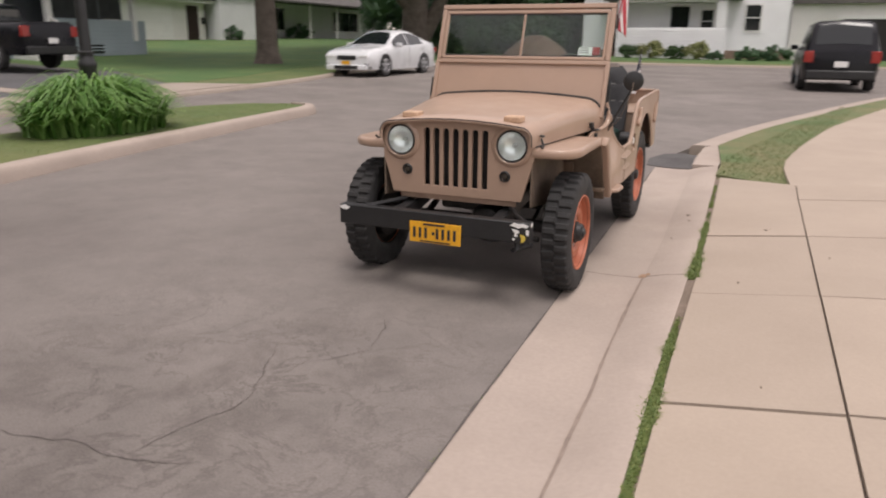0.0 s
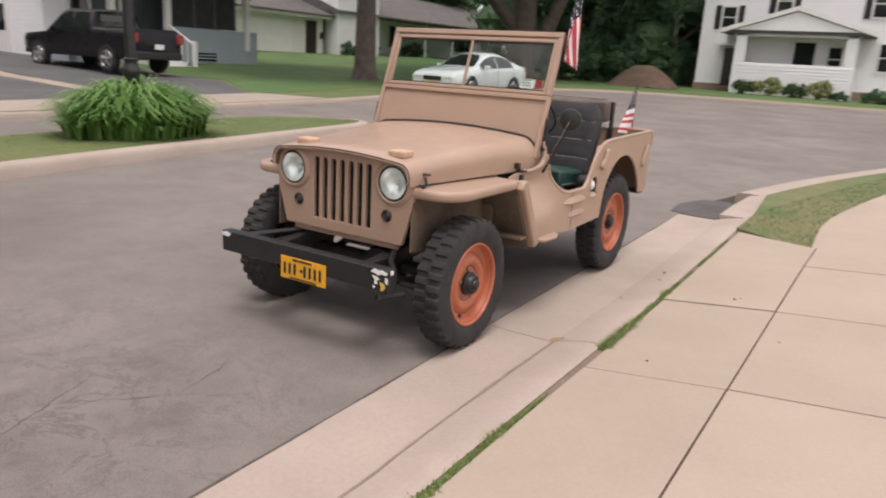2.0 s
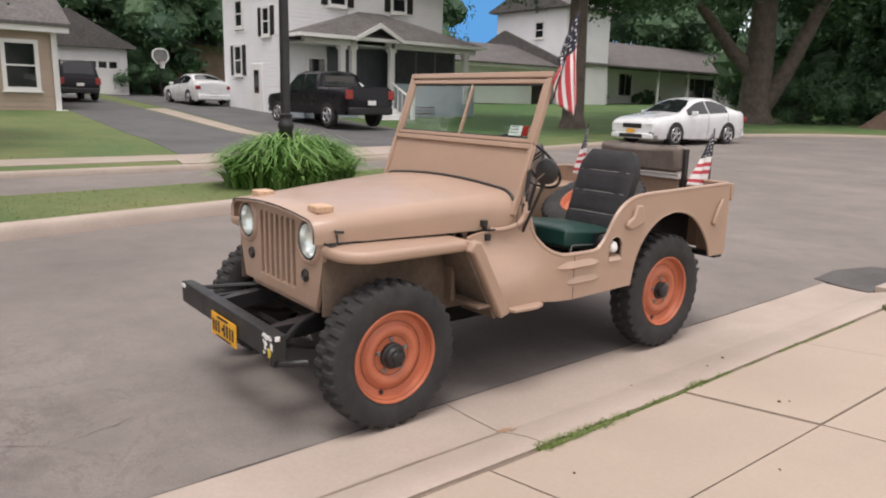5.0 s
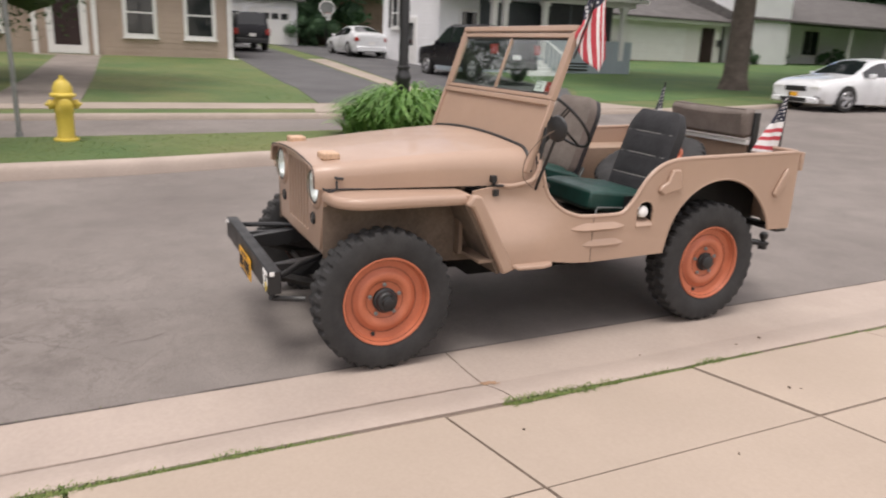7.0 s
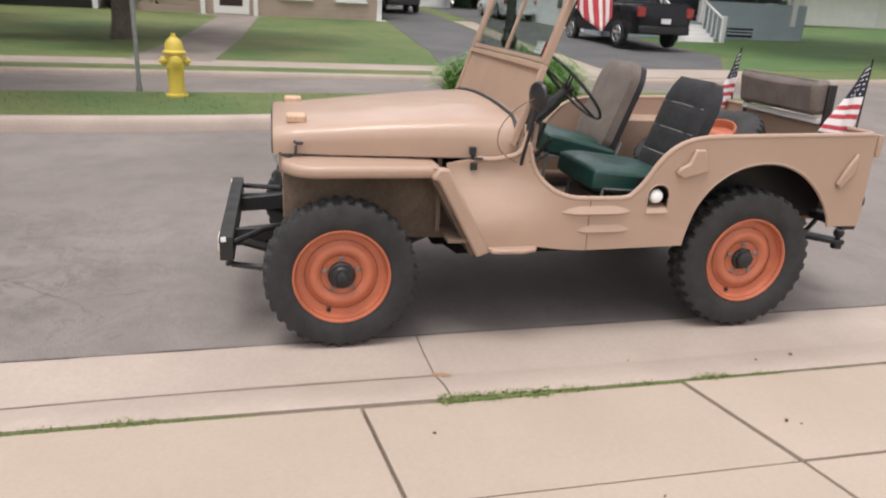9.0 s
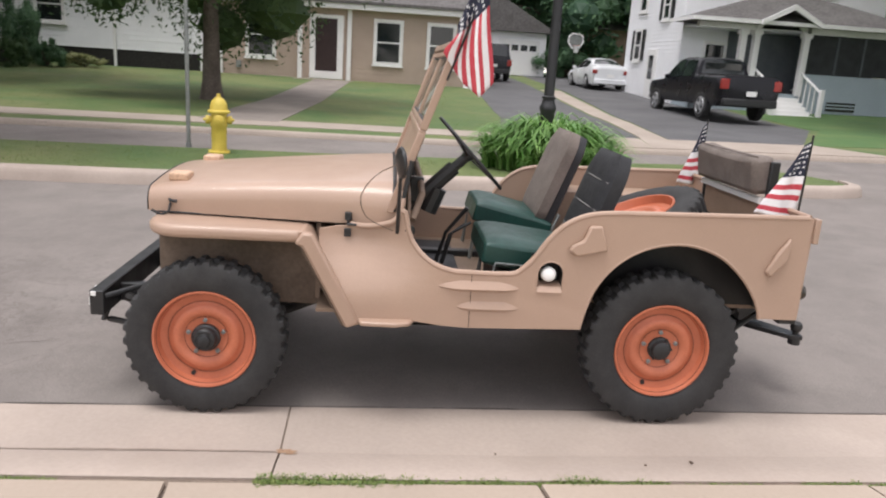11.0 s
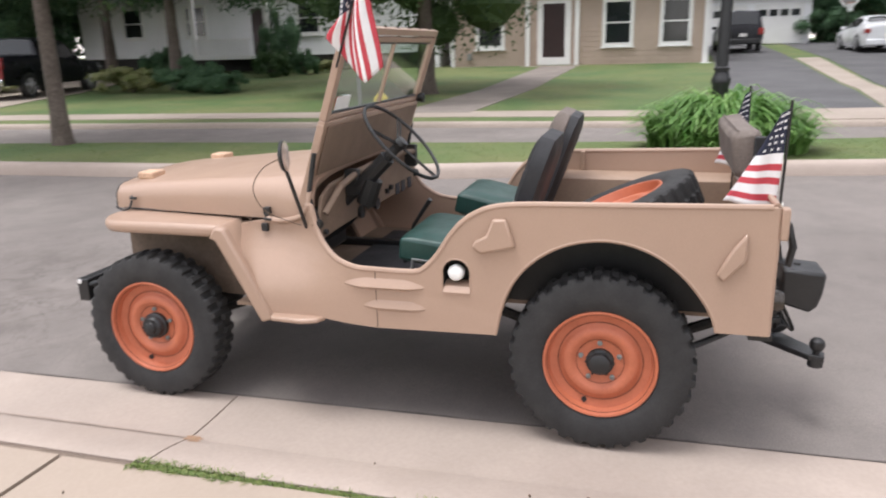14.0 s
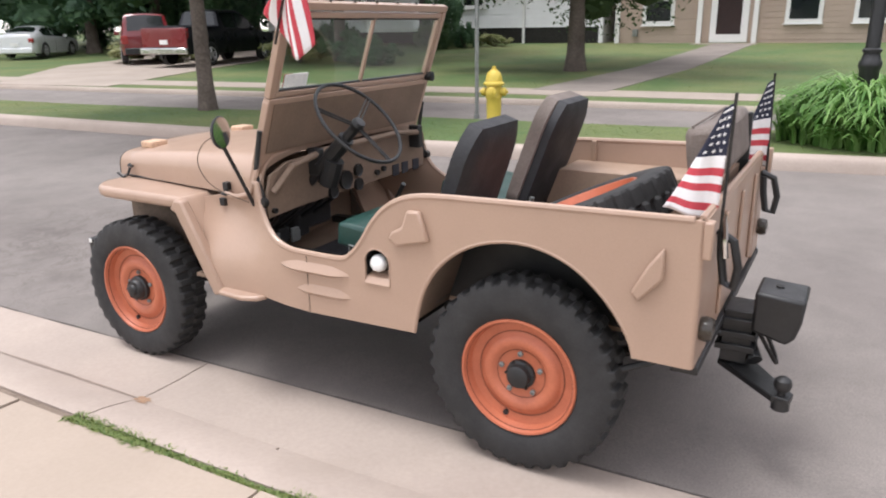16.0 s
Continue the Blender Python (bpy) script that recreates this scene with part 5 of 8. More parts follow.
    # --- seats ---
    def cushion(name, x0, x1, y0, y1, z0, z1, mat, tilt, label):
        m = Matrix.Translation(((x0 + x1) / 2, (y0 + y1) / 2, (z0 + z1) / 2)) @ Matrix.Rotation(radians(tilt), 4, "X")
        hx, hy, hz = (x1 - x0) / 2, (y1 - y0) / 2, (z1 - z0) / 2
        bm = bmesh.new()
        nx, ny = 10, 10
        def top(u, v, s):
            q = (1 - abs(2 * u - 1) ** 7) * (1 - abs(2 * v - 1) ** 7)
            return m @ Vector((-hx + 2 * hx * u, -hy + 2 * hy * v, s * (hz * 0.7 + hz * 0.4 * q)))
        A = [[bm.verts.new(top(i / nx, j / ny, 1)) for j in range(ny + 1)] for i in range(nx + 1)]
        B = [[bm.verts.new(top(i / nx, j / ny, -0.8)) for j in range(ny + 1)] for i in range(nx + 1)]
        for i in range(nx):
            for j in range(ny):
                bm.faces.new((A[i][j], A[i + 1][j], A[i + 1][j + 1], A[i][j + 1]))
                bm.faces.new((B[i][j], B[i][j + 1], B[i + 1][j + 1], B[i + 1][j]))
        for i in range(nx):
            bm.faces.new((A[i][0], B[i][0], B[i + 1][0], A[i + 1][0]))
            bm.faces.new((A[i][ny], A[i + 1][ny], B[i + 1][ny], B[i][ny]))
        for j in range(ny):
            bm.faces.new((A[0][j], A[0][j + 1], B[0][j + 1], B[0][j]))
            bm.faces.new((A[nx][j], B[nx][j], B[nx][j + 1], A[nx][j + 1]))
        return part(name, bm, mat, V, label, angle=60, bevel=0.012)

    SEAMS = (0.30, 0.53, 0.76)

    def seatback(xc, w, y0, z0, h, lean, mat, name, label, quilt=True):
        """A rounded back pad that leans to the tail, with sewn rolls across its front."""
        dirn = Vector((0, math.sin(radians(lean)), math.cos(radians(lean))))
        nrm = Vector((0, -math.cos(radians(lean)), math.sin(radians(lean))))
        def face(u, v, s):
            wide = w / 2 * (1 - 0.30 * max(0, (v - 0.72) / 0.28) ** 2.5 - 0.08 * max(0, (0.1 - v) / 0.1))
            q = (1 - abs(2 * u - 1) ** 6)
            d_ = 0.022 * q * (1 - abs(2 * v - 1) ** 8)
            if quilt and s > 0:
                d_ *= 0.8 + 0.2 * min(1.0, min(abs(v - q_) for q_ in SEAMS) / 0.03)
            return Vector((xc, y0, z0)) + dirn * h * v + Vector(((2 * u - 1) * wide, 0, 0)) + nrm * s * (0.028 + d_)
        bm = bmesh.new()
        nu, nv = 12, 40
        A = [[bm.verts.new(face(i / nu, j / nv, 1)) for j in range(nv + 1)] for i in range(nu + 1)]
        B = [[bm.verts.new(face(i / nu, j / nv, -1)) for j in range(nv + 1)] for i in range(nu + 1)]
        for i in range(nu):
            for j in range(nv):
                bm.faces.new((A[i][j], A[i + 1][j], A[i + 1][j + 1], A[i][j + 1]))
                bm.faces.new((B[i][j], B[i][j + 1], B[i + 1][j + 1], B[i + 1][j]))
            bm.faces.new((A[i][0], B[i][0], B[i + 1][0], A[i + 1][0]))
            bm.faces.new((A[i][nv], A[i + 1][nv], B[i + 1][nv], B[i][nv]))
        for j in range(nv):
            bm.faces.new((A[0][j], A[0][j + 1], B[0][j + 1], B[0][j]))
            bm.faces.new((A[nu][j], B[nu][j], B[nu][j + 1], A[nu][j + 1]))
        sb = part(name, bm, mat, V, label, angle=60)
        if quilt:
            for v in SEAMS:
                part("seat_seam", newtube([face(u, v, 1.02) for u in (0.06, 0.3, 0.5, 0.7, 0.94)], 0.003, 6), SEAM_THREAD, sb)
        return sb
    cushion("seat_cushion", 0.13, 0.60, 0.18, 0.64, 0.655, 0.805, GREEN_VINYL, -7, "dark green vinyl driver's cushion")
    cushion("seat_cushion", -0.60, -0.16, 0.22, 0.66, 0.667, 0.822, GREEN_VINYL, -13, "dark green vinyl passenger cushion")
    seatback(0.41, 0.425, 0.606, 0.68, 0.57, 19, BLACK_VINYL, "seat_back", "black quilted vinyl seat back")
    seatback(-0.385, 0.41, 0.612, 0.70, 0.563, 20, BLACK_VINYL, "seat_back", "black vinyl seat back", False)
    seatback(-0.385, 0.43, 0.588, 0.76, 0.515, 20, GREY_CLOTH, "seat_cover", "faded grey cloth cover over the passenger seat back", False)
    for xc in (0.39, -0.385):
        for s in (-0.2, 0.2):
            part("seat_frame", newtube([(xc + s, 0.22, 0.53), (xc + s, 0.24, 0.72), (xc + s, 0.66, 0.69), (xc + s, 0.70, 0.80)], 0.012, 8), GALVANISED, V)
    part("toolbox_lid", newbox(0.15, 0.57, 0.25, 0.62, 0.52, 0.66), GREY_CLOTH, V, bevel=0.01)

    # rear bench folded up against the tailgate
    bk = newbox(-0.33, 0.33, -0.055, 0.055, -0.092, 0.092)
    bmesh.ops.subdivide_edges(bk, edges=bk.edges[:], cuts=3, use_grid_fill=True)
    for v in bk.verts:
        v.co *= 1 + 0.012 * noise.noise(v.co * 9)
        v.co.z -= 0.012 * (1 - (v.co.x / 0.33) ** 2) * (v.co.z > 0.05)
    bk.transform(Matrix.Translation((0.06, 1.528, 1.146)) @ Matrix.Rotation(radians(8), 4, "X"))
    bb = part("bench_back", bk, GREY_CLOTH, V, "faded grey canvas bench backrest", bevel=0.026, angle=60)
    part("piping", newtube([(-0.26, 1.488, 1.233), (0.38, 1.488, 1.233)], 0.004, 6), GREY_CLOTH, bb)
    part("bench_panel", newbox(-0.26, 0.37, 1.548, 1.560, 0.86, 1.015), TAN_BED, V, bevel=0.004)
    part("bench_edge", newbox(-0.27, 0.39, 1.520, 1.544, 1.012, 1.040), WHITE_PAINT, V)
    for x in (-0.285, 0.40):
        part("bench_arm", newbox(x - 0.012, x + 0.012, 1.545, 1.59, 0.88, 1.215), BLACK, V, bevel=0.005)
    part("bench_seat", newbox(-0.26, 0.37, 1.562, 1.594, 0.70, 0.985), GREY_CLOTH, V, bevel=0.02)

    # mirror on its arm
    part("mirror_arm", newtube(smooth_line([(0.655, -0.205, 0.85), (0.72, -0.205, 0.98), (0.79, -0.205, 1.115)], 4), 0.008, 8), BLACK, V)
    mir = part("mirror", newlathe([(0, -0.018), (0.034, -0.016), (0.06, -0.006), (0.065, 0.004), (0.061, 0.008)], (0.80, -0.205, 1.172), (-0.25, 0.93, 0.05), 24), BLACK, V, "round mirror on a thin black arm")
    part("mirror_glass", newlathe([(0, 0.0085), (0.060, 0.0085)], (0.80, -0.205, 1.172), (-0.25, 0.93, 0.05), 24), CHROME, mir)
    part("mirror_stay", newtube(smooth_line([(0.66, -0.225, 0.86), (0.74, -0.335, 0.93), (0.79, -0.36, 1.03), (0.81, -0.30, 1.12), (0.80, -0.215, 1.165)], 4), 0.0022, 6), TAN_SHADED, V)
    return V


utility_vehicle = build_vehicle()

# spare wheel lying in the bed, propped up on its tail edge
spare = thing("spare_wheel", (VEHICLE[0] + 0.085, VEHICLE[1] + 1.055, 0.815), VEHICLE_TURN, "spare bar-tread tyre on an orange rim, lying in the bed", "wheel")
tm = part("tyre", tyre_mesh((0, 0, 0), 1), RUBBER, spare, angle=30)
rm = part("rim", newlathe(RIM_PROFILE, (0, 0, 0), (1, 0, 0), 40), ORANGE, tm, "orange steel rim", angle=50)
for o in (tm,):
    o.matrix_basis = Matrix.Rotation(radians(24), 4, "X") @ Matrix.Rotation(radians(-90), 4, "Y")


def star_flag(name, label, foot, tip, drape, n_down, canton, group="", down_stripes=False):
    """A small hanging flag: a staff from foot to tip, and cloth given by drape(u, v), u away from the staff, v down it."""
    F = thing(name, VEHICLE, VEHICLE_TURN, label, "flag", group)
    part("staff", newtube([foot, tip], 0.005, 8), STEEL_DARK, F)
    nu = 26 if down_stripes else 10
    bm = bmesh.new()
    g = [[bm.verts.new(drape(i / nu, j / n_down)) for j in range(n_down + 1)] for i in range(nu + 1)]
    for i in range(nu):
        for j in range(n_down):
            f = bm.faces.new((g[i][j], g[i + 1][j], g[i + 1][j + 1], g[i][j + 1]))
            u, v = (i + 0.5) / nu, (j + 0.5) / n_down
            if down_stripes:
                f.material_index = 2 if v < canton else int(u * 11) % 2
            else:
                f.material_index = 2 if v < canton else (0 if int((v - canton) / (1 - canton) * 7) % 2 else 1)
    cl = part("cloth", bm, [RED_CLOTH, WHITE_CLOTH, BLUE_CLOTH], F, "red and white striped cloth with a starred blue corner", angle=60)
    so = cl.modifiers.new("thick", "SOLIDIFY")
    so.thickness = 0.0015
    stars = bmesh.new()
    umax = 0.96
    cols = 5 if down_stripes else 3
    for a in range(cols):
        for b in range(6):
            u, v = (a + 0.5 + 0.25 * (b % 2)) / (cols + 0.5) * umax, (b + 0.6) / 6.4 * canton
            p, e = Vector(drape(u, v)), 0.01
            du, dv = Vector(drape(u + e, v)) - p, Vector(drape(u, v + e)) - p
            nn = du.cross(dv).normalized()
            r = 0.009 if down_stripes else 0.0078
            du.normalize(), dv.normalize()
            for s in (1, -1):
                ring = [stars.verts.new(p + nn * s * 0.0025 + (r if k % 2 == 0 else r * 0.42) * (math.cos(k * math.pi / 5) * du + math.sin(k * math.pi / 5) * dv)) for k in range(10)]
                stars.faces.new(ring)
    part("stars", stars, WHITE_CLOTH, cl, smooth=False)
    return F


def windshield_drape(u, v):
    """Stripes run slantwise from the staff down to a pointed lower edge."""
    y0, z0 = np.interp(u, [0, 0.35, 0.7, 1], [-0.035, 0.01, 0.075, 0.14]), np.interp(u, [0, 0.35, 0.7, 1], [1.72, 1.83, 1.92, 1.965])
    y1, z1 = np.interp(u, [0, 0.35, 0.7, 1], [-0.072, 0.035, 0.105, 0.178]), np.interp(u, [0, 0.35, 0.7, 1], [1.61, 1.49, 1.44, 1.50])
    x = 0.645 + 0.022 * math.sin(u * 9 + v * 2) * min(1, v * 2) + 0.015 * u
    y0, y1 = 0.085 + (y0 - 0.085) * 0.72, 0.06 + (y1 - 0.06) * 0.78
    return Vector((x, y0 + (y1 - y0) * v + 0.012 * math.sin(v * 5 + u * 3), z0 + (z1 - z0) * v))


def folded_drape(foot, tip, size, inward):
    """Cloth hanging slack from a staff, spreading towards the nose and swelling in soft ripples."""
    def drape(u, v):
        p = tip.lerp(foot, v * 0.97 + 0.02)
        k = size * (0.16 + 0.84 * v)
        ox = -0.04 * u * inward
        oy = -0.20 * u
        return p + Vector((ox * k + 0.016 * math.sin(u * 8 + v * 4) * v, oy * k, -0.05 * u * v * (1 - v) - 0.02 * u * (1 - v) + 0.02 * v * u))
    return drape


tail_drape_left = folded_drape(Vector((0.55, 1.612, 0.965)), Vector((0.552, 1.634, 1.34)), 0.86, 1)
tail_drape_right = folded_drape(Vector((-0.56, 1.634, 0.945)), Vector((-0.53, 1.626, 1.335)), 0.74, -1)
star_flag("windshield_flag", "striped cloth flag with stars hanging from a staff on the windshield", (0.64, -0.03, 1.50), (0.645, 0.145, 1.985), windshield_drape, 26, 0.34, "flags on the vehicle", True)
star_flag("tail_flag", "small striped flag with stars at the vehicle's kerb-side tail corner", (0.55, 1.629, 0.92), (0.552, 1.636, 1.36), tail_drape_left, 28, 0.44, "flags on the vehicle")
star_flag("tail_flag", "small striped flag with stars at the vehicle's street-side tail corner", (-0.562, 1.634, 0.92), (-0.53, 1.626, 1.35), tail_drape_right, 28, 0.44, "flags on the vehicle")

# ---- street furniture and planting ----
def ground_top(x, y, up=0.1):
    return ground_z(x, y) + up


def build_hydrant(x, y):
    H = thing("fire_hydrant", (x, y, ground_top(x, y, 0.115)), 100, "yellow-painted cast iron fire hydrant on the grass verge", "hydrant")
    part("barrel", newlathe([(0, 0), (0.145, 0.0), (0.145, 0.03), (0.105, 0.045), (0.10, 0.10), (0.105, 0.36), (0.115, 0.38), (0.115, 0.40), (0.105, 0.42), (0.105, 0.54), (0.145, 0.55), (0.15, 0.575), (0.14, 0.59), (0, 0.59)], (0, 0, 0), (0, 0, 1), 28), YELLOW_PAINT, H)
    part("bonnet", newlathe([(0.14, 0.59), (0.118, 0.60), (0.112, 0.66), (0.09, 0.72), (0.05, 0.755), (0.05, 0.765), (0.028, 0.77), (0.026, 0.81), (0, 0.812)], (0, 0, 0), (0, 0, 1), 28), YELLOW_PAINT, H)
    for d, r, l in (((1, 0, 0), 0.058, 0.175), ((-1, 0, 0), 0.058, 0.175), ((0, -1, 0), 0.075, 0.165)):
        c = part("outlet_cap", newlathe([(r * 0.75, 0.08), (r * 0.75, l - 0.06), (r, l - 0.055), (r, l - 0.01), (r * 0.8, l), (0.02, l), (0.018, l + 0.03), (0, l + 0.03)], (0, 0, 0.46), d, 18), YELLOW_PAINT, H)
        del c
    for k in range(8):
        a = 2 * math.pi * k / 8
        part("flange_bolt", newlathe([(0.011, 0), (0.011, 0.02), (0, 0.022)], (0.128 * math.cos(a), 0.128 * math.sin(a), 0.03), (0, 0, 1), 6), YELLOW_PAINT, H)
    return H


build_hydrant(-8.06, 2.70)

post = thing("sign_post", (-8.65, 2.15, ground_top(-8.65, 2.15)), 0, "thin galvanised steel sign post on the verge", "post")
part("pole", newtube([(0, 0, 0), (0, 0, 3.6)], 0.03, 12), GALVANISED, post)
part("base_collar", newtube([(0, 0, 0), (0, 0, 0.06)], 0.045, 12), GALVANISED, post)

lamp = thing("street_lamp", (-7.95, 7.25, ground_top(-7.95, 7.25)), 0, "black fluted lamp post standing in a clump of lilies", "lamp post")
part("base", newlathe([(0, 0), (0.16, 0), (0.16, 0.10), (0.12, 0.16), (0.105, 0.30), (0.10, 0.84), (0.115, 0.87), (0.118, 0.92), (0.10, 0.95), (0.088, 1.0), (0, 1.0)], (0, 0, 0), (0, 0, 1), 24), BLACK, lamp)
part("shaft", newlathe([(0.082, 0.95), (0.085, 1.0), (0.072, 1.1), (0.066, 3.0), (0.062, 4.2), (0, 4.2)], (0, 0, 0), (0, 0, 1), 20), BLACK, lamp)
part("collar_ring", newlathe([(0.075, 1.02), (0.095, 1.03), (0.098, 1.06), (0.075, 1.075)], (0, 0, 0), (0, 0, 1), 20), BLACK, lamp)

# daylily clump: arching blades from many crowns
verts, faces = [], []
for k in range(1750):
    a, r = RNG.uniform(0, 2 * math.pi), math.sqrt(RNG.random())
    low = k >= 1200
    bx, by = math.cos(a) * r * 0.32, math.sin(a) * r * 0.68
    out = a + RNG.gauss(0, 0.7)
    L, h = RNG.uniform(0.6, 1.1), RNG.uniform(0.6, 1.08) * (1.05 - 0.35 * r)
    reach = L * RNG.uniform(0.3, 0.95)
    if low:
        r = RNG.uniform(0.75, 1.15)
        bx, by = math.cos(a) * r * 0.5, math.sin(a) * r * 0.85
        h, reach = RNG.uniform(0.22, 0.62), RNG.uniform(0.25, 0.5)
    w = RNG.uniform(0.013, 0.025)
    ux, uy = math.cos(out), math.sin(out)
    b, n = len(verts), 6
    for s in range(n + 1):
        f = s / n
        rise = h * (2.15 * f - 1.45 * f * f) - max(0.0, f - 0.65) * 0.5 * h * reach
        ww = w * (1 - f ** 3) + 0.001
        cx, cy = bx + ux * reach * f ** 1.6, by + uy * reach * f ** 1.6
        verts += [(cx - uy * ww, cy + ux * ww, rise), (cx + uy * ww, cy - ux * ww, rise)]
    for s in range(n):
        faces.append((b + 2 * s, b + 2 * s + 1, b + 2 * s + 3, b + 2 * s + 2))
me = bpy.data.meshes.new("daylily_clump")
me.from_pydata(verts, [], faces)
me.materials.append(LILY)
me.shade_smooth()
lily = tagged(new("daylily_clump", me), "bushy clump of arching green daylily leaves round the lamp post", "plant", kind="stuff")
lily.matrix_basis = pose(-8.0, 7.35, ground_top(-8.0, 7.35, 0.11), 0, 0, -8)

# ---- trees ----
def crown_mesh(name, seed, rx, rz, leaf, count, mat, clusters=46, core=0.72):
    """A crown of many small leaves in uneven clumps round the limbs' ends, its middle at the origin."""
    R = random.Random(seed)
    cs = []
    while len(cs) < clusters:
        p = Vector((R.uniform(-1, 1), R.uniform(-1, 1), R.uniform(-1, 1)))
        if 0.25 < p.length < 1.0:
            q = Vector((p.x * rx, p.y * rx, p.z * rz))
            if p.z < -0.5 and R.random() < 0.4:
                continue
            cs.append((q, R.uniform(0.16, 0.34) * rx))
    verts, faces = [], []
    for k in range(count):
        c, r = cs[k % clusters]
        d = Vector((R.gauss(0, 1), R.gauss(0, 1), R.gauss(0, 0.7))).normalized()
        p = c + d * r * (R.random() ** 0.4)
        n = (d + Vector((R.gauss(0, 0.6), R.gauss(0, 0.6), R.gauss(0.3, 0.6)))).normalized()
        u, v = frame_axes(n)
        a = R.uniform(0, 6.28)
        u, v = u * math.cos(a) + v * math.sin(a), v * math.cos(a) - u * math.sin(a)
        s = leaf * R.uniform(0.6, 1.3)
        b = len(verts)
        verts += [p - u * s, p - v * s * 0.45 + n * s * 0.12, p + u * s, p + v * s * 0.45 + n * s * 0.12]
        faces.append((b, b + 1, b + 2, b + 3))
    # darker inner leaf mass of each clump
    for c, r in cs:
        b = len(verts)
        ring = 7
        for i in range(1, 4):
            for k in range(ring):
                th, ph = math.pi * i / 4, 2 * math.pi * (k + 0.5 * (i % 2)) / ring
                q = r * core * R.uniform(0.75, 1.05)
                verts.append(c + Vector((math.sin(th) * math.cos(ph), math.sin(th) * math.sin(ph), math.cos(th) * 0.8)) * q)
        verts += [c + Vector((0, 0, r * core * 0.8)), c - Vector((0, 0, r * core * 0.8))]
        for k in range(ring):
            j = (k + 1) % ring
            faces.append((b + 3 * ring, b + k, b + j))
            faces.append((b + 3 * ring + 1, b + 2 * ring + j, b + 2 * ring + k))
            for i in range(2):
                faces.append((b + i * ring + k, b + (i + 1) * ring + k, b + (i + 1) * ring + j, b + i * ring + j))
    me = bpy.data.meshes.new(name)
    me.from_pydata([tuple(v) for v in verts], [], faces)
    me.materials.append(mat)
    return me, cs


CROWN_STREET = crown_mesh("crown", 3, 1.0, 0.62, 0.017, 40000, LEAF, 64, 0.62)
CROWN_BIG = crown_mesh("crown", 4, 1.0, 0.72, 0.019, 46000, LEAF_DARK, 80, 0.45)
CROWN_WOOD = crown_mesh("crown", 5, 1.0, 0.9, 0.036, 13000, LEAF_DARK, 60, 0.78)
CROWN_WOOD_B = crown_mesh("crown", 6, 1.0, 1.15, 0.038, 12000, LEAF_DARK, 56, 0.78)


def build_tree(name, x, y, r, clear, span, crown, label, lean=(0, 0), up=0.1, turn=0, group="", fork=False):
    """A tree: flared tapered trunk, limbs into the crown, and the crown's leaves."""
    T = thing(name, (x, y, ground_top(x, y, up)), turn, label, "tree", group)
    me, cs = crown
    rz = max(abs(c[0].z) for c in cs)
    mid = Vector((lean[0] * 2.2, lean[1] * 2.2, clear + span * rz * 0.9))
    trunk = bmesh.new()
    top = Vector((lean[0], lean[1], clear + span * 0.25))
    pts = [Vector((0, 0, -0.1)), Vector((0, 0, 0.12)), Vector((lean[0] * 0.1, lean[1] * 0.1, 0.5)), Vector((lean[0] * 0.45, lean[1] * 0.45, clear * 0.6)), top, top.lerp(mid, 0.6)]
    tube(trunk, pts, [r * 1.55, r * 1.3, r * 1.05, r * 0.92, r * 0.7, r * 0.4], 14)
    if fork:
        tube(trunk, [Vector((0, 0, 0.2)), Vector((r * 1.3, r * 1.1, clear * 0.5)), Vector((r * 2.9, r * 2.6, clear * 1.35))], [r * 0.7, r * 0.52, r * 0.4], 12)
        tube(trunk, [Vector((0, 0, clear * 0.45)), Vector((-r * 1.0, -r * 1.6, clear * 0.72)), Vector((-r * 1.6, -r * 4.2, clear * 1.15))], [r * 0.6, r * 0.45, r * 0.3], 12)
    part("trunk", trunk, BARK, T)
    R = random.Random(int(x * 7 + y * 13))
    for k in range(7):
        q = R.choice(cs)[0] * span * 0.85 + mid
        a = top.lerp(mid, R.uniform(-0.25, 0.5))
        part("limb", newtube([a, a.lerp(q, 0.45) + Vector((0, 0, span * 0.06)), q], [r * 0.36, r * 0.22, r * 0.06], 8), BARK, T)
    c = new("crown", me)
    c.parent = T
    c.matrix_basis = Matrix.Translation(mid) @ Matrix.Diagonal((span, span, span, 1))
    return T


build_tree("street_tree", -7.95, -2.75, 0.128, 3.1, 3.6, CROWN_STREET, "slim street tree with grey bark on the grass verge")
build_tree("shade_tree", -18.5, 0.45, 0.235, 2.2, 4.6, CROWN_STREET, "shade tree with a dark trunk on the tan house's lawn", turn=40)
build_tree("maple_tree", -17.7, 25.0, 0.42, 4.9, 6.6, CROWN_BIG, "large old tree with a thick trunk on the lawn", turn=10)
build_tree("old_tree", -18.0, 40.0, 0.78, 5.2, 8.0, CROWN_BIG, "very large forked old tree at the bend", turn=-15, fork=True)
build_tree("yard_tree", -21.4, -9.6, 0.22, 3.0, 5.4, CROWN_BIG, "broad leafy tree shading the bushes before the white house", turn=70)
build_tree("yard_tree", -25.6, -15.6, 0.24, 3.0, 5.6, CROWN_BIG, "broad leafy tree shading the parked cars", turn=150)

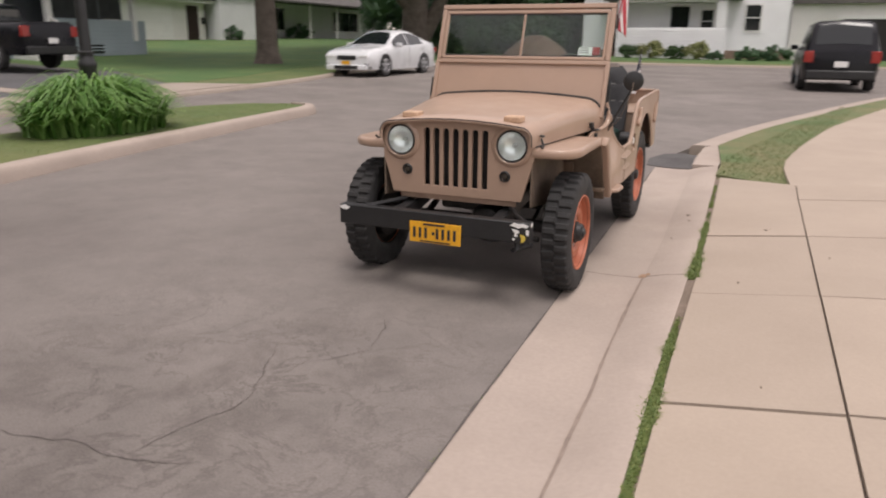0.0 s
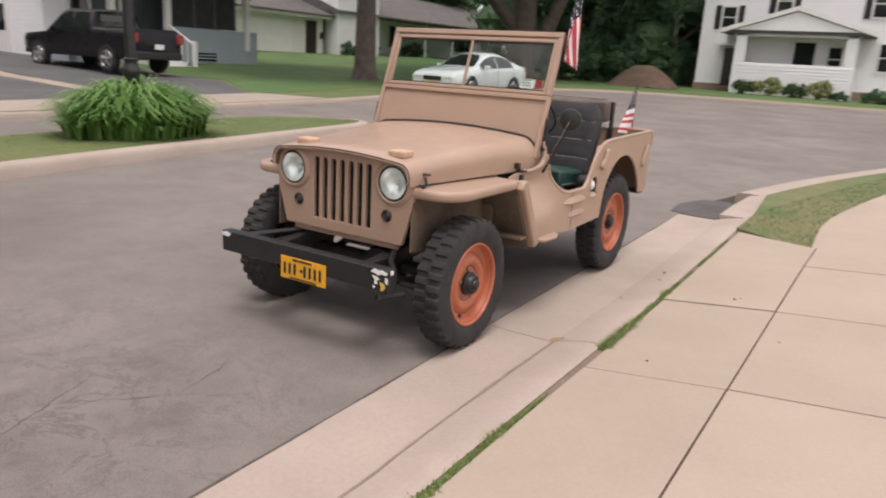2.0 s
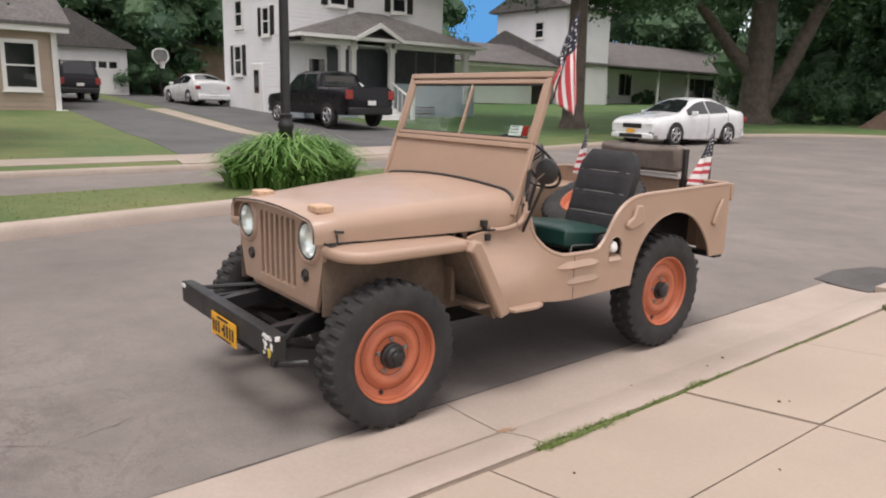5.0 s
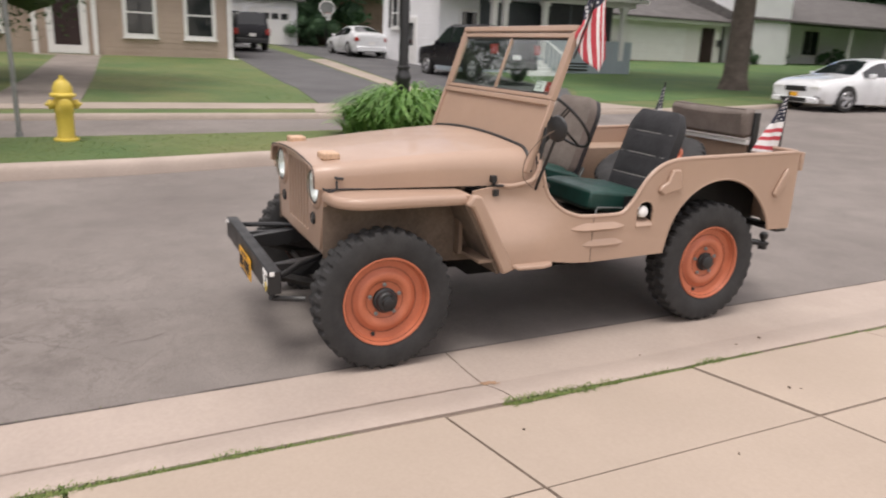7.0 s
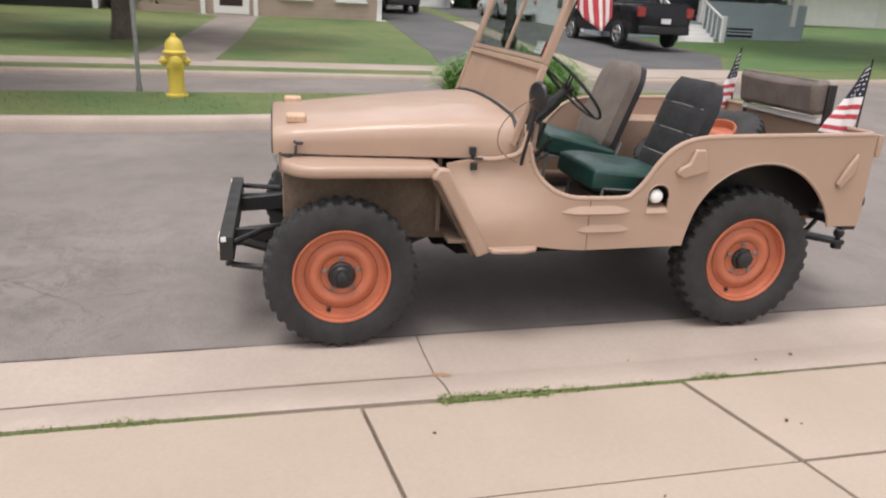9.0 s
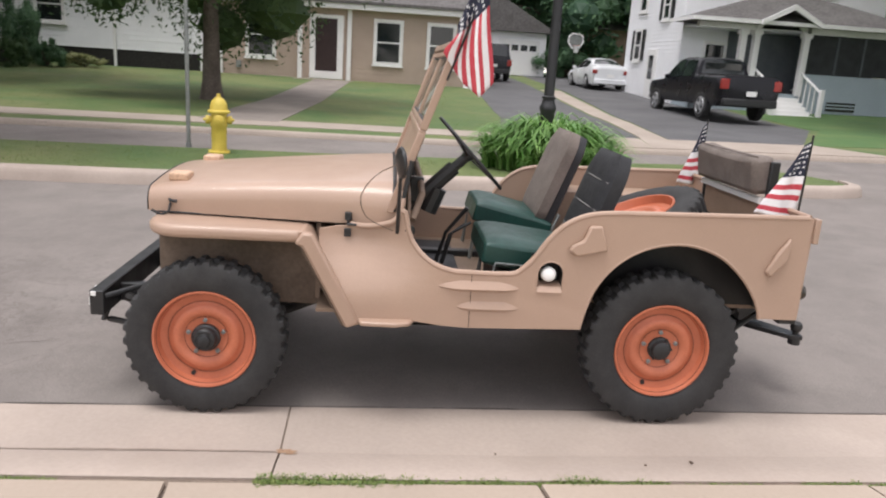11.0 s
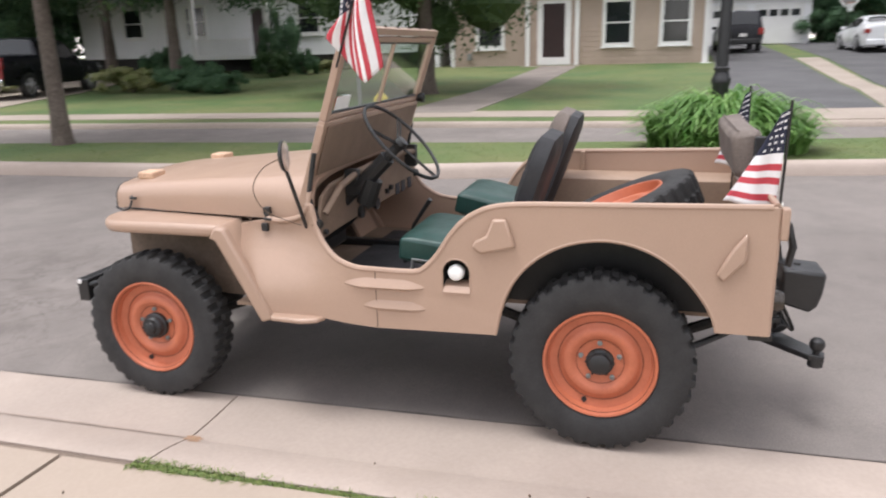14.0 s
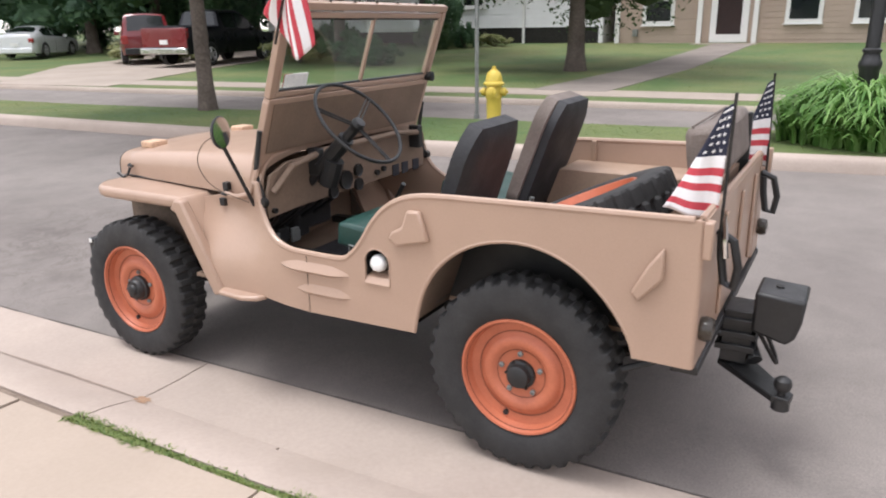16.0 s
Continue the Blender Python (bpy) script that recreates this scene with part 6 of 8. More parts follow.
WOODS = ((-12, 50, 6), (-13, 55, 6), (-18, 66, 7), (-6, 60, 7), (-14, 62, 8), (-24, 62, 8), (-50, 74, 8), (-30, 84, 8), (-47, 70, 7), (-57, 43, 7.5), (-60, 34, 8), (-56, 24, 7.5), (-52, 15, 7), (-50, 21, 6.5), (-58, 9, 8), (-48, 6, 6), (-46, -4, 7),
         (-44, -13, 7), (-40, -22, 7), (-36, -31, 7), (-30, -38, 7), (-22, -42, 7), (-14, -46, 7), (2, 64, 7), (10, 60, 7), (18, 58, 7), (-54, 0, 8), (-52, -20, 8), (-44, -34, 8), (-68, 18, 9), (-70, 34, 9), (-66, -8, 9), (-26, -24.5, 5), (-41, -13, 6), (-24, -27, 5.5), (-44, 1, 6), (-42, -7, 6), (-47, 17, 5),
         # near-side trees, unseen, added to close the place and block low sky light
         (62, -20, 7), (66, 3, 7), (62, 26, 7), (50, 44, 7), (46, -42, 7), (10, -52, 6), (-4, -52, 7))
for k, (x, y, s) in enumerate(WOODS):
    build_tree("wood_tree", x, y, 0.30, 1.6 + 0.5 * (k % 3), s, CROWN_WOOD if k % 2 else CROWN_WOOD_B, "dark leafy tree behind the houses; near-side ones are unseen, added to block low sky", turn=37 * k, group="woods behind the houses")


def build_bush(x, y, w, h, mat_mesh, label, up=0.1, name="bush"):
    B = thing(name, (x, y, ground_top(x, y, up)), RNG.uniform(0, 360), label, "bush")
    c = new("foliage", mat_mesh[0])
    c.parent = B
    c.matrix_basis = Matrix.Translation((0, 0, h * 0.45)) @ Matrix.Diagonal((w, w, h * 0.85, 1))
    stems = bmesh.new()
    for k in range(5):
        a = 2 * math.pi * k / 5
        tube(stems, [(0, 0, -0.02), (math.cos(a) * w * 0.35, math.sin(a) * w * 0.35, h * 0.6)], [0.02, 0.008], 6)
    part("stems", stems, BARK, B)
    return B


SHRUB = crown_mesh("foliage", 8, 1.0, 0.6, 0.042, 9000, BUSH, 30, 0.62)
SHRUB_DARK = crown_mesh("foliage", 9, 1.0, 0.6, 0.040, 12000, LEAF_DARK, 34, 0.62)
SHRUB_PALE = crown_mesh("foliage", 11, 1.0, 0.5, 0.09, 1500, leaf_material("pale_leaves", (0.16, 0.19, 0.06), (0.30, 0.30, 0.14)), 24)
for x, y, w, h, s, l in ((-20.6, -8.4, 1.25, 1.05, SHRUB_DARK, "low dark green bush on the shaded lawn"), (-19.8, -6.9, 0.95, 0.75, SHRUB_DARK, "low dark green bush on the shaded lawn"), (-28.5, -6.5, 0.8, 0.55, SHRUB_PALE, "low pale yellow-green shrub before the white house"),
                         (-27.5, -7.5, 0.65, 1.0, SHRUB_DARK, "dark rounded bush before the white house"), (-26.4, -8.4, 0.8, 1.15, SHRUB, "green rounded bush before the white house"), (-28.7, -9.0, 1.05, 2.6, SHRUB_DARK, "tall dark shrub beside the porch"), (-23.5, -11.4, 0.95, 1.5, SHRUB_DARK, "dark clipped bush beside the driveway"), (-20.2, -10.6, 1.2, 0.9, SHRUB_PALE, "pale variegated shrub by the parked cars"),
                         (-28.5, 26.8, 0.7, 1.5, SHRUB, "upright shrub by the porch"), (-35.2, 33.2, 0.8, 1.4, SHRUB_DARK, "dark shrub at the garage corner"),
                         (-35.2, 45.2, 0.9, 1.0, SHRUB_DARK, "rounded shrub under the windows"), (-36.6, 49.5, 1.1, 1.2, SHRUB_DARK, "rounded shrub under the windows"), (-36.6, 56.5, 1.2, 1.2, SHRUB_DARK, "rounded shrub under the windows"), (-16.5, 42.5, 2.2, 2.6, SHRUB_DARK, "dark undergrowth under the trees"), (-13.5, 46.0, 2.6, 3.0, SHRUB_DARK, "dark undergrowth under the trees"),
                         (-17.5, 48.5, 2.6, 3.2, SHRUB_DARK, "dark undergrowth under the trees"), (-10.8, 48.5, 1.8, 2.6, SHRUB_DARK, "dark undergrowth under the trees"), (-6.2, 43.0, 0.55, 0.8, SHRUB, "small shrub under the porch wall"), (-5.0, 43.0, 0.7, 1.0, SHRUB_PALE, "small pale shrub under the porch wall"),
                         (-3.7, 43.0, 0.6, 0.8, SHRUB, "small shrub under the porch wall"), (-2.6, 43.0, 0.7, 1.0, SHRUB_PALE, "small pale shrub under the porch wall"), (-1.6, 43.0, 0.45, 0.5, SHRUB_DARK, "small shrub under the porch wall"), (0.2, 43.2, 0.8, 0.7, SHRUB_DARK, "low shrub by the white house"), (1.4, 43.2, 0.8, 0.8, SHRUB_DARK, "low shrub by the white house"),
                         (-44, 16.2, 2.0, 2.2, SHRUB_DARK, "dark bushes behind the driveway"), (-45, 12.8, 1.6, 1.6, SHRUB, "green bushes behind the driveway"), (-19.8, -17.5, 1.8, 1.0, SHRUB_PALE, "pale shrubs beside the driveway"), (-29, -24, 2.6, 3.4, SHRUB_DARK, "dark undergrowth behind the driveway"), (-33, -29, 2.8, 3.6, SHRUB_DARK, "dark undergrowth behind the driveway"), (-26, -32.5, 2.8, 3.4, SHRUB_DARK, "dark undergrowth behind the driveway"), (-20, -36, 3, 3.4, SHRUB_DARK, "dark undergrowth behind the driveway"), (-46, 9, 2.4, 3.0, SHRUB_DARK, "dark bushes behind the garage"), (-20.5, 60, 3.5, 4.6, SHRUB_DARK, "dark undergrowth under the trees"), (-15, 60, 4, 5, SHRUB_DARK, "dark undergrowth under the trees"), (-9, 58, 4, 5, SHRUB_DARK, "dark undergrowth under the trees"), (-24, 69, 4.5, 5, SHRUB_DARK, "dark undergrowth under the trees"), (-31, 64, 2.8, 5.5, SHRUB_DARK, "tall dark hedge at the low house's end")):
    build_bush(x, y, w, h, s, l)

# earth mound at the far bend
mound = newsheet(lambda u, v: Vector((-12.9 + 3.6 * u, 40.0 + 2.6 * v, ground_z(-12, 41) + 0.09 + 1.15 * (math.sin(math.pi * u) ** 0.7) * math.sin(math.pi * v) + 0.12 * noise.noise(Vector((u * 5, v * 5, 0))) * math.sin(math.pi * u))), 26, 14)
tagged(link_mesh("earth_mound", mound, MULCH), "low brown mound of mulch at the bend", "mound")

# ---- houses across the street ----
def place(P, name, m, bm, mat, label="", bevel=0.0):
    bm.transform(m)
    return part(name, bm, mat, P, label, bevel)


class Wall:
    """A wall in its own axes: a along it, h up, out towards the street."""
    def __init__(self, parent, start, facing, length, height, mat, thick=0.2, siding=0.0, name="wall"):
        self.P = parent
        self.m = pose(*start, 0, 0, facing) @ Matrix.Diagonal((1, -1, 1, 1))
        self.w = place(parent, name, self.m, newbox(0, length, -thick, 0.0, 0, height), mat)
        if siding:
            n = int(height / siding)
            for k in range(n):
                z = k * siding
                place(self.w, "board", self.m, newprism([(0.0, z), (0.014, z + 0.003), (0.004, z + siding - 0.003), (0.0, z + siding - 0.003)], "x", 0.0, length), mat)

    def box(self, name, a0, a1, h0, h1, d0, d1, mat, label="", bevel=0.0, parent=None):
        return place(parent or self.P, name, self.m, newbox(a0, a1, d0, d1, h0, h1), mat, label, bevel)

    def window(self, a0, a1, h0, h1, rows=2, cols=1, trim=0.12, mat=None, shutters=None):
        t = mat or WHITE_PAINT
        bm = bmesh.new()
        for b in ((a0, a1, h1 - trim, h1), (a0, a1, h0, h0 + trim), (a0, a0 + trim, h0 + trim, h1 - trim), (a1 - trim, a1, h0 + trim, h1 - trim)):
            box(bm, b[0], b[1], -0.05, 0.07, b[2], b[3])
        f = place(self.P, "window", self.m, bm, t, "white-framed window")
        self.box("pane", a0 + trim, a1 - trim, h0 + trim, h1 - trim, -0.04, 0.032, DARK_GLASS, parent=f)
        for k in range(1, rows):
            z = h0 + trim + (h1 - h0 - 2 * trim) * k / rows
            e = 0.03 if k * 2 == rows else 0.012
            self.box("glazing_bar", a0 + trim, a1 - trim, z - e, z + e, 0.0, 0.05, t, parent=f)
        for k in range(1, cols):
            x = a0 + trim + (a1 - a0 - 2 * trim) * k / cols
            self.box("glazing_bar", x - 0.012, x + 0.012, h0 + trim, h1 - trim, 0.0, 0.048, t, parent=f)
        self.box("sill", a0 - 0.05, a1 + 0.05, h0 - 0.05, h0, 0.0, 0.11, t, parent=f)
        if shutters:
            for s0 in (a0 - 0.34, a1 + 0.04):
                self.box("shutter", s0, s0 + 0.30, h0 + 0.05, h1 - 0.05, 0.0, 0.06, shutters, parent=f)
        return f


def roof_prism(P, pts, y0, y1, axis, mat=ROOF, name="roof"):
    return part(name, newprism(pts, axis, y0, y1), mat, P)


def tan_house():
    x, z0 = -30.3, ground_top(-30.3, 4, 0.02)
    H = thing("tan_house", (0, 0, 0), 0, "tan clapboard house with white-trimmed windows and front door", "house")
    w = Wall(H, (x, -1.7, z0), 90, 10.75, 3.25, SIDING_TAN, siding=0.205)
    for a0 in (1.12, 6.52, 8.82):
        w.window(a0, a0 + 1.28, 0.80, 2.72, rows=2, cols=1, trim=0.15)
    w.box("foundation", 0, 10.75, -0.4, 0.06, -0.2, 0.03, CONCRETE)
    e = w.box("door_surround", 3.32, 3.50, 0.0, 3.2, 0, 0.16, WHITE_PAINT)
    w.box("door_surround", 5.40, 5.58, 0.0, 3.2, 0, 0.16, WHITE_PAINT)
    w.box("entry_panel", 3.5, 5.4, 0.0, 3.2, -0.05, 0.035, SIDING_TAN)
    d = w.box("door", 3.82, 5.24, 0.10, 2.75, 0.0, 0.10, WHITE_PAINT, "white storm door with a dark red door behind its glass", 0.01)
    w.box("door_glass", 4.06, 4.98, 0.42, 2.6, 0.05, 0.106, DOOR_DARK, parent=d)
    w.box("doorstep", 3.2, 5.7, -0.15, 0.07, 0.0, 0.9, WALKWAY, bevel=0.01)
    for a in (-0.02, 10.62):
        w.box("corner_board", a, a + 0.15, 0, 3.25, 0.0, 0.05, WHITE_PAINT)
    w.box("downpipe", 10.55, 10.63, 0.05, 3.2, 0.05, 0.13, WHITE_PAINT)
    w.box("downspout_foot", 10.5, 10.9, 0.02, 0.10, 0.1, 0.5, WHITE_PAINT, bevel=0.01)
    w.box("downpipe", 0.1, 0.18, 0.05, 3.2, 0.05, 0.13, WHITE_PAINT)
    w.box("meter_box", 0.75, 0.95, 0.35, 0.65, 0.0, 0.14, GALVANISED, bevel=0.01)
    w.box("eave_board", -0.4, 11.15, 3.02, 3.25, 0.0, 0.42, WHITE_PAINT)
    Wall(H, (x, 9.05, z0), 180, 8.0, 3.25, SIDING_TAN, siding=0.205)
    Wall(H, (x - 8.0, -1.7, z0), 0, 8.0, 3.25, SIDING_TAN)
    roof_prism(H, [(x + 0.5, z0 + 3.24), (x + 0.5, z0 + 3.36), (x - 4, z0 + 5.9), (x - 8.5, z0 + 3.36), (x - 8.5, z0 + 3.24)], -2.2, 9.5, "y")


def blue_house():
    x, z0 = -25.0, ground_top(-25, 20, 0.05)
    H = thing("porch_house", (0, 0, 0), 0, "grey-white clapboard house with a columned blue-grey front porch", "house")
    side = Wall(H, (-33.0, 17.0, z0), 0, 6.4, 6.6, SIDING_WHITE, siding=0.16)
    d = side.box("side_door", 3.15, 4.15, 0.1, 2.25, 0.0, 0.09, WHITE_PAINT, "white side door", 0.01)
    side.box("door_glass", 3.4, 3.9, 1.0, 2.0, 0.05, 0.10, DARK_GLASS, parent=d)
    side.window(1.2, 2.1, 1.75, 3.2, shutters=BLACK)
    side.window(4.2, 5.0, 3.4, 4.7, shutters=BLACK)
    side.window(1.4, 2.3, 3.9, 5.2)
    front = Wall(H, (-26.6, 17.0, z0), 90, 8.4, 6.6, SIDING_WHITE, siding=0.16)
    front.window(0.9, 1.9, 0.9, 2.6)
    front.window(4.9, 6.3, 0.95, 2.6)
    front.window(2.0, 2.95, 4.72, 6.1, shutters=BLACK)
    front.window(5.3, 6.2, 4.72, 6.1, shutters=BLACK)
    fd = front.box("front_door", 3.0, 4.0, 0.75, 2.85, 0, 0.08, DOOR_DARK, "dark front door in the porch", 0.01)
    Wall(H, (-26.6, 25.4, z0), 180, 6.4, 6.6, SIDING_WHITE)
    roof_prism(H, [(-26.1, z0 + 6.6), (-26.1, z0 + 6.75), (-29.8, z0 + 9.2), (-33.5, z0 + 6.75), (-33.5, z0 + 6.6)], 16.5, 25.9, "y")
    # porch
    fl = newbox(-26.6, -25.0, 16.9, 26.0, z0 - 0.2, z0 + 0.75)
    part("porch_floor", fl, SIDING_BLUE, H)
    kw = Wall(H, (x, 21.42, z0 - 0.2), 90, 4.58, 1.75, SIDING_BLUE, 0.18, 0.16, "porch_wall")
    vent = bmesh.new()
    box(vent, 1.1, 2.3, 0.0, 0.05, 0.40, 0.75)
    vp = place(kw.P, "porch_vent", kw.m, vent, DARK_GLASS)
    for k in range(2):
        kw.box("vent_slat", 1.1, 2.3, 0.50 + 0.12 * k, 0.55 + 0.12 * k, 0.03, 0.06, SIDING_BLUE, parent=vp)
    Wall(H, (-26.6, 26.0, z0 - 0.2), 0, 1.6, 1.75, SIDING_BLUE, 0.18, 0.16, "porch_wall")
    for y in (18.72, 19.25, 21.25, 25.55):
        c = bmesh.new()
        box(c, x - 0.14, x + 0.10, y - 0.12, y + 0.12, z0 + 0.7, z0 + 3.04)
        col = part("column", c, WHITE_PAINT, H, "square white porch column", bevel=0.02)
        part("capital", newbox(x - 0.18, x + 0.14, y - 0.17, y + 0.17, z0 + 2.86, z0 + 3.03), WHITE_PAINT, col)
    for y0, y1 in ((17.2, 18.58),):
        for k in range(9):
            yy = y0 + (y1 - y0) * k / 8
            part("baluster", newbox(x - 0.03, x + 0.01, yy - 0.02, yy + 0.02, z0 + 0.8, z0 + 1.55), WHITE_PAINT, H)
        part("handrail", newbox(x - 0.06, x + 0.04, y0, y1, z0 + 1.55, z0 + 1.62), WHITE_PAINT, H)
    for k in range(5):
        part("step", newbox(x + 0.3 * k, x + 0.3 * (k + 1) + 0.03, 19.5, 21.15, z0 - 0.2, z0 + 0.62 - 0.15 * k), WHITE_PAINT, H, bevel=0.01)
    for y in (19.42, 21.24):
        part("stair_rail", newtube([(x, y, z0 + 1.6), (x + 1.6, y, z0 + 0.85)], 0.045, 8), WHITE_PAINT, H)
        for k in range(5):
            part("baluster", newtube([(x + 0.2 + 0.32 * k, y, z0 + 0.5 - 0.14 * k), (x + 0.2 + 0.32 * k, y, z0 + 1.5 - 0.15 * k)], 0.025, 6), WHITE_PAINT, H)
        part("newel", newbox(x + 1.55, x + 1.69, y - 0.07, y + 0.07, z0 - 0.2, z0 + 1.0), WHITE_PAINT, H)
    for y0, y1 in ((16.9, 19.08), (21.34, 26.1)):
        part("porch_beam", newbox(x - 0.15, x + 0.12, y0, y1, z0 + 3.02, z0 + 3.30), WHITE_PAINT, H)
    # low hipped roof over the porch, its eaves edged in white
    hip = bmesh.new()
    eave = [hip.verts.new(p) for p in ((x + 0.6, 16.45, z0 + 3.34), (x + 0.6, 26.35, z0 + 3.34), (x - 1.6, 26.35, z0 + 3.34), (x - 1.6, 16.45, z0 + 3.34))]
    low = [hip.verts.new(v.co - Vector((0, 0, 0.09))) for v in eave]
    top = [hip.verts.new((x - 1.6, y, z0 + 4.63)) for y in (20.55, 21.9)]
    for f in ((eave[0], eave[1], top[1], top[0]), (eave[1], eave[2], top[1]), (eave[3], eave[0], top[0]), (eave[2], eave[3], top[0], top[1]), tuple(reversed(low))):
        hip.faces.new(f)
    for k in range(4):
        hip.faces.new((low[k], low[(k + 1) % 4], eave[(k + 1) % 4], eave[k]))
    part("porch_roof", hip, ROOF, H, smooth=False)
    part("porch_fascia", newbox(x + 0.6, x + 0.64, 16.42, 26.38, z0 + 3.22, z0 + 3.36), WHITE_PAINT, H)
    part("porch_fascia", newbox(x - 1.6, x + 0.6, 16.40, 16.45, z0 + 3.22, z0 + 3.36), WHITE_PAINT, H)
    # small open gable over the steps
    for s in (1, -1):
        part("porch_gable", newprism([(20.2, z0 + 3.98), (20.2, z0 + 3.88), (20.2 + 1.2 * s, z0 + 3.28), (20.2 + 1.2 * s, z0 + 3.38)], "x", x - 0.7, x + 0.66), ROOF, H)
        part("gable_trim", newprism([(20.2 - 1.2 * s, z0 + 3.18), (20.2 - 1.2 * s, z0 + 3.36), (20.2, z0 + 3.98), (20.2, z0 + 3.78)], "x", x + 0.66, x + 0.74), WHITE_PAINT, H)
        part("gable_brace", newprism([(20.2 + 1.02 * s, z0 + 2.6), (20.2 + 1.02 * s, z0 + 3.3), (20.2 + 0.45 * s, z0 + 3.55), (20.2 + 0.55 * s, z0 + 3.40), (20.2 + 0.85 * s, z0 + 3.1)], "x", x - 0.06, x + 0.04), WHITE_PAINT, H)
    # dark sheet over the porch's back wall and the insect screens over the low wall
    part("porch_back", newbox(-26.57, -26.50, 18.9, 25.3, z0 + 0.76, z0 + 3.04), PORCH_DARK, H, "dark grey sheet over the porch's back wall")
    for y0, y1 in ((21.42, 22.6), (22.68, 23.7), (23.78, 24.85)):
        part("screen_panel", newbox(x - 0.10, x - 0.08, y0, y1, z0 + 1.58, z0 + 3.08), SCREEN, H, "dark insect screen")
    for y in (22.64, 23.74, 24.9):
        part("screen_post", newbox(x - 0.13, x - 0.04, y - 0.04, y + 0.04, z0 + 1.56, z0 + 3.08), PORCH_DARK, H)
    part("porch_ceiling", newbox(-26.5, -25.2, 17, 26, z0 + 3.08, z0 + 3.13), SIDING_WHITE, H)


def ranch_house():
    x, z0 = -36.0, ground_top(-36, 40, 0.0)
    H = thing("ranch_house", (0, 0, 0), 0, "low white house with a garage beside its dark front door", "house")
    g = Wall(H, (x, 33.0, z0), 90, 10.7, 2.75, CREAM)
    d = g.box("garage_door", 1.9, 7.2, 0.12, 2.35, -0.02, 0.06, WHITE_PAINT, "white panelled garage door", 0.01)
    for k in range(3):
        g.box("door_panel_joint", 1.95, 7.15, 0.66 + 0.55 * k, 0.685 + 0.55 * k, 0.05, 0.068, CREAM, parent=d)
    g.box("entry_door", 8.65, 9.75, 0.1, 2.4, 0.0, 0.08, DOOR_DARK, "dark front door", 0.01)
    g.box("mailbox", 10.15, 10.4, 1.2, 1.65, 0.0, 0.15, BLACK, bevel=0.02)
    g.box("brick_base", -0.02, 10.72, -0.35, 0.12, 0.0, 0.05, BRICK_TONE)
    g.box("fascia", -0.4, 11.0, 2.6, 2.8, 0.0, 0.5, WHITE_PAINT)
    Wall(H, (x, 43.7, z0), 180, 9, 2.75, CREAM)
    Wall(H, (x - 9, 33.0, z0), 0, 9, 2.75, CREAM)
    roof_prism(H, [(x + 0.6, z0 + 2.78), (x + 0.6, z0 + 2.9), (x - 4.5, z0 + 4.6), (x - 9.5, z0 + 2.9), (x - 9.5, z0 + 2.78)], 32.5, 44.2, "y")
    m = Wall(H, (x - 1.5, 43.7, z0), 90, 32, 3.3, SIDING_WHITE, siding=0.2)
    for a0, wide in ((3.4, 2.2), (10.0, 2.0), (20.0, 5.2), (27.5, 2.0)):
        m.window(a0, a0 + wide, 0.9, 2.9, rows=1, cols=3 if wide > 3 else 2)
    m.box("front_door", 7.2, 8.2, 0.1, 2.4, 0.0, 0.08, DOOR_DARK, "dark front door", 0.01)
    for a in (0.9, 5.9, 12.9, 17.5):
        m.box("porch_post", a, a + 0.16, 0.0, 3.1, 1.9, 2.06, WHITE_PAINT)
    m.box("porch_floor", 0.3, 18, -0.5, 0.05, 0, 2.1, BRICK_TONE)
    roof_prism(H, [(x + 1.0, z0 + 3.15), (x + 1.0, z0 + 3.28), (x - 5.5, z0 + 5.8), (x - 11.5, z0 + 3.3), (x - 11.5, z0 + 3.18)], 43.95, 76.2, "y")
    Wall(H, (x - 1.5, 75.7, z0), 180, 9, 3.3, SIDING_WHITE)
    tall = Wall(H, (x - 6.6, 44.25, z0), 0, 7.4, 7.2, SIDING_WHITE, siding=0.2, name="upper_wall")
    Wall(H, (x + 0.8, 44.25, z0), 90, 5.0, 7.2, SIDING_WHITE, siding=0.2, name="upper_wall")
    Wall(H, (x + 0.8, 49.25, z0), 180, 7.4, 7.2, SIDING_WHITE, name="upper_wall")
    tall.window(4.2, 5.2, 5.0, 6.3)
    roof_prism(H, [(x + 1.3, z0 + 7.15), (x + 1.3, z0 + 7.28), (x - 2.9, z0 + 9.0), (x - 7.1, z0 + 7.28), (x - 7.1, z0 + 7.15)], 43.7, 49.8, "y")


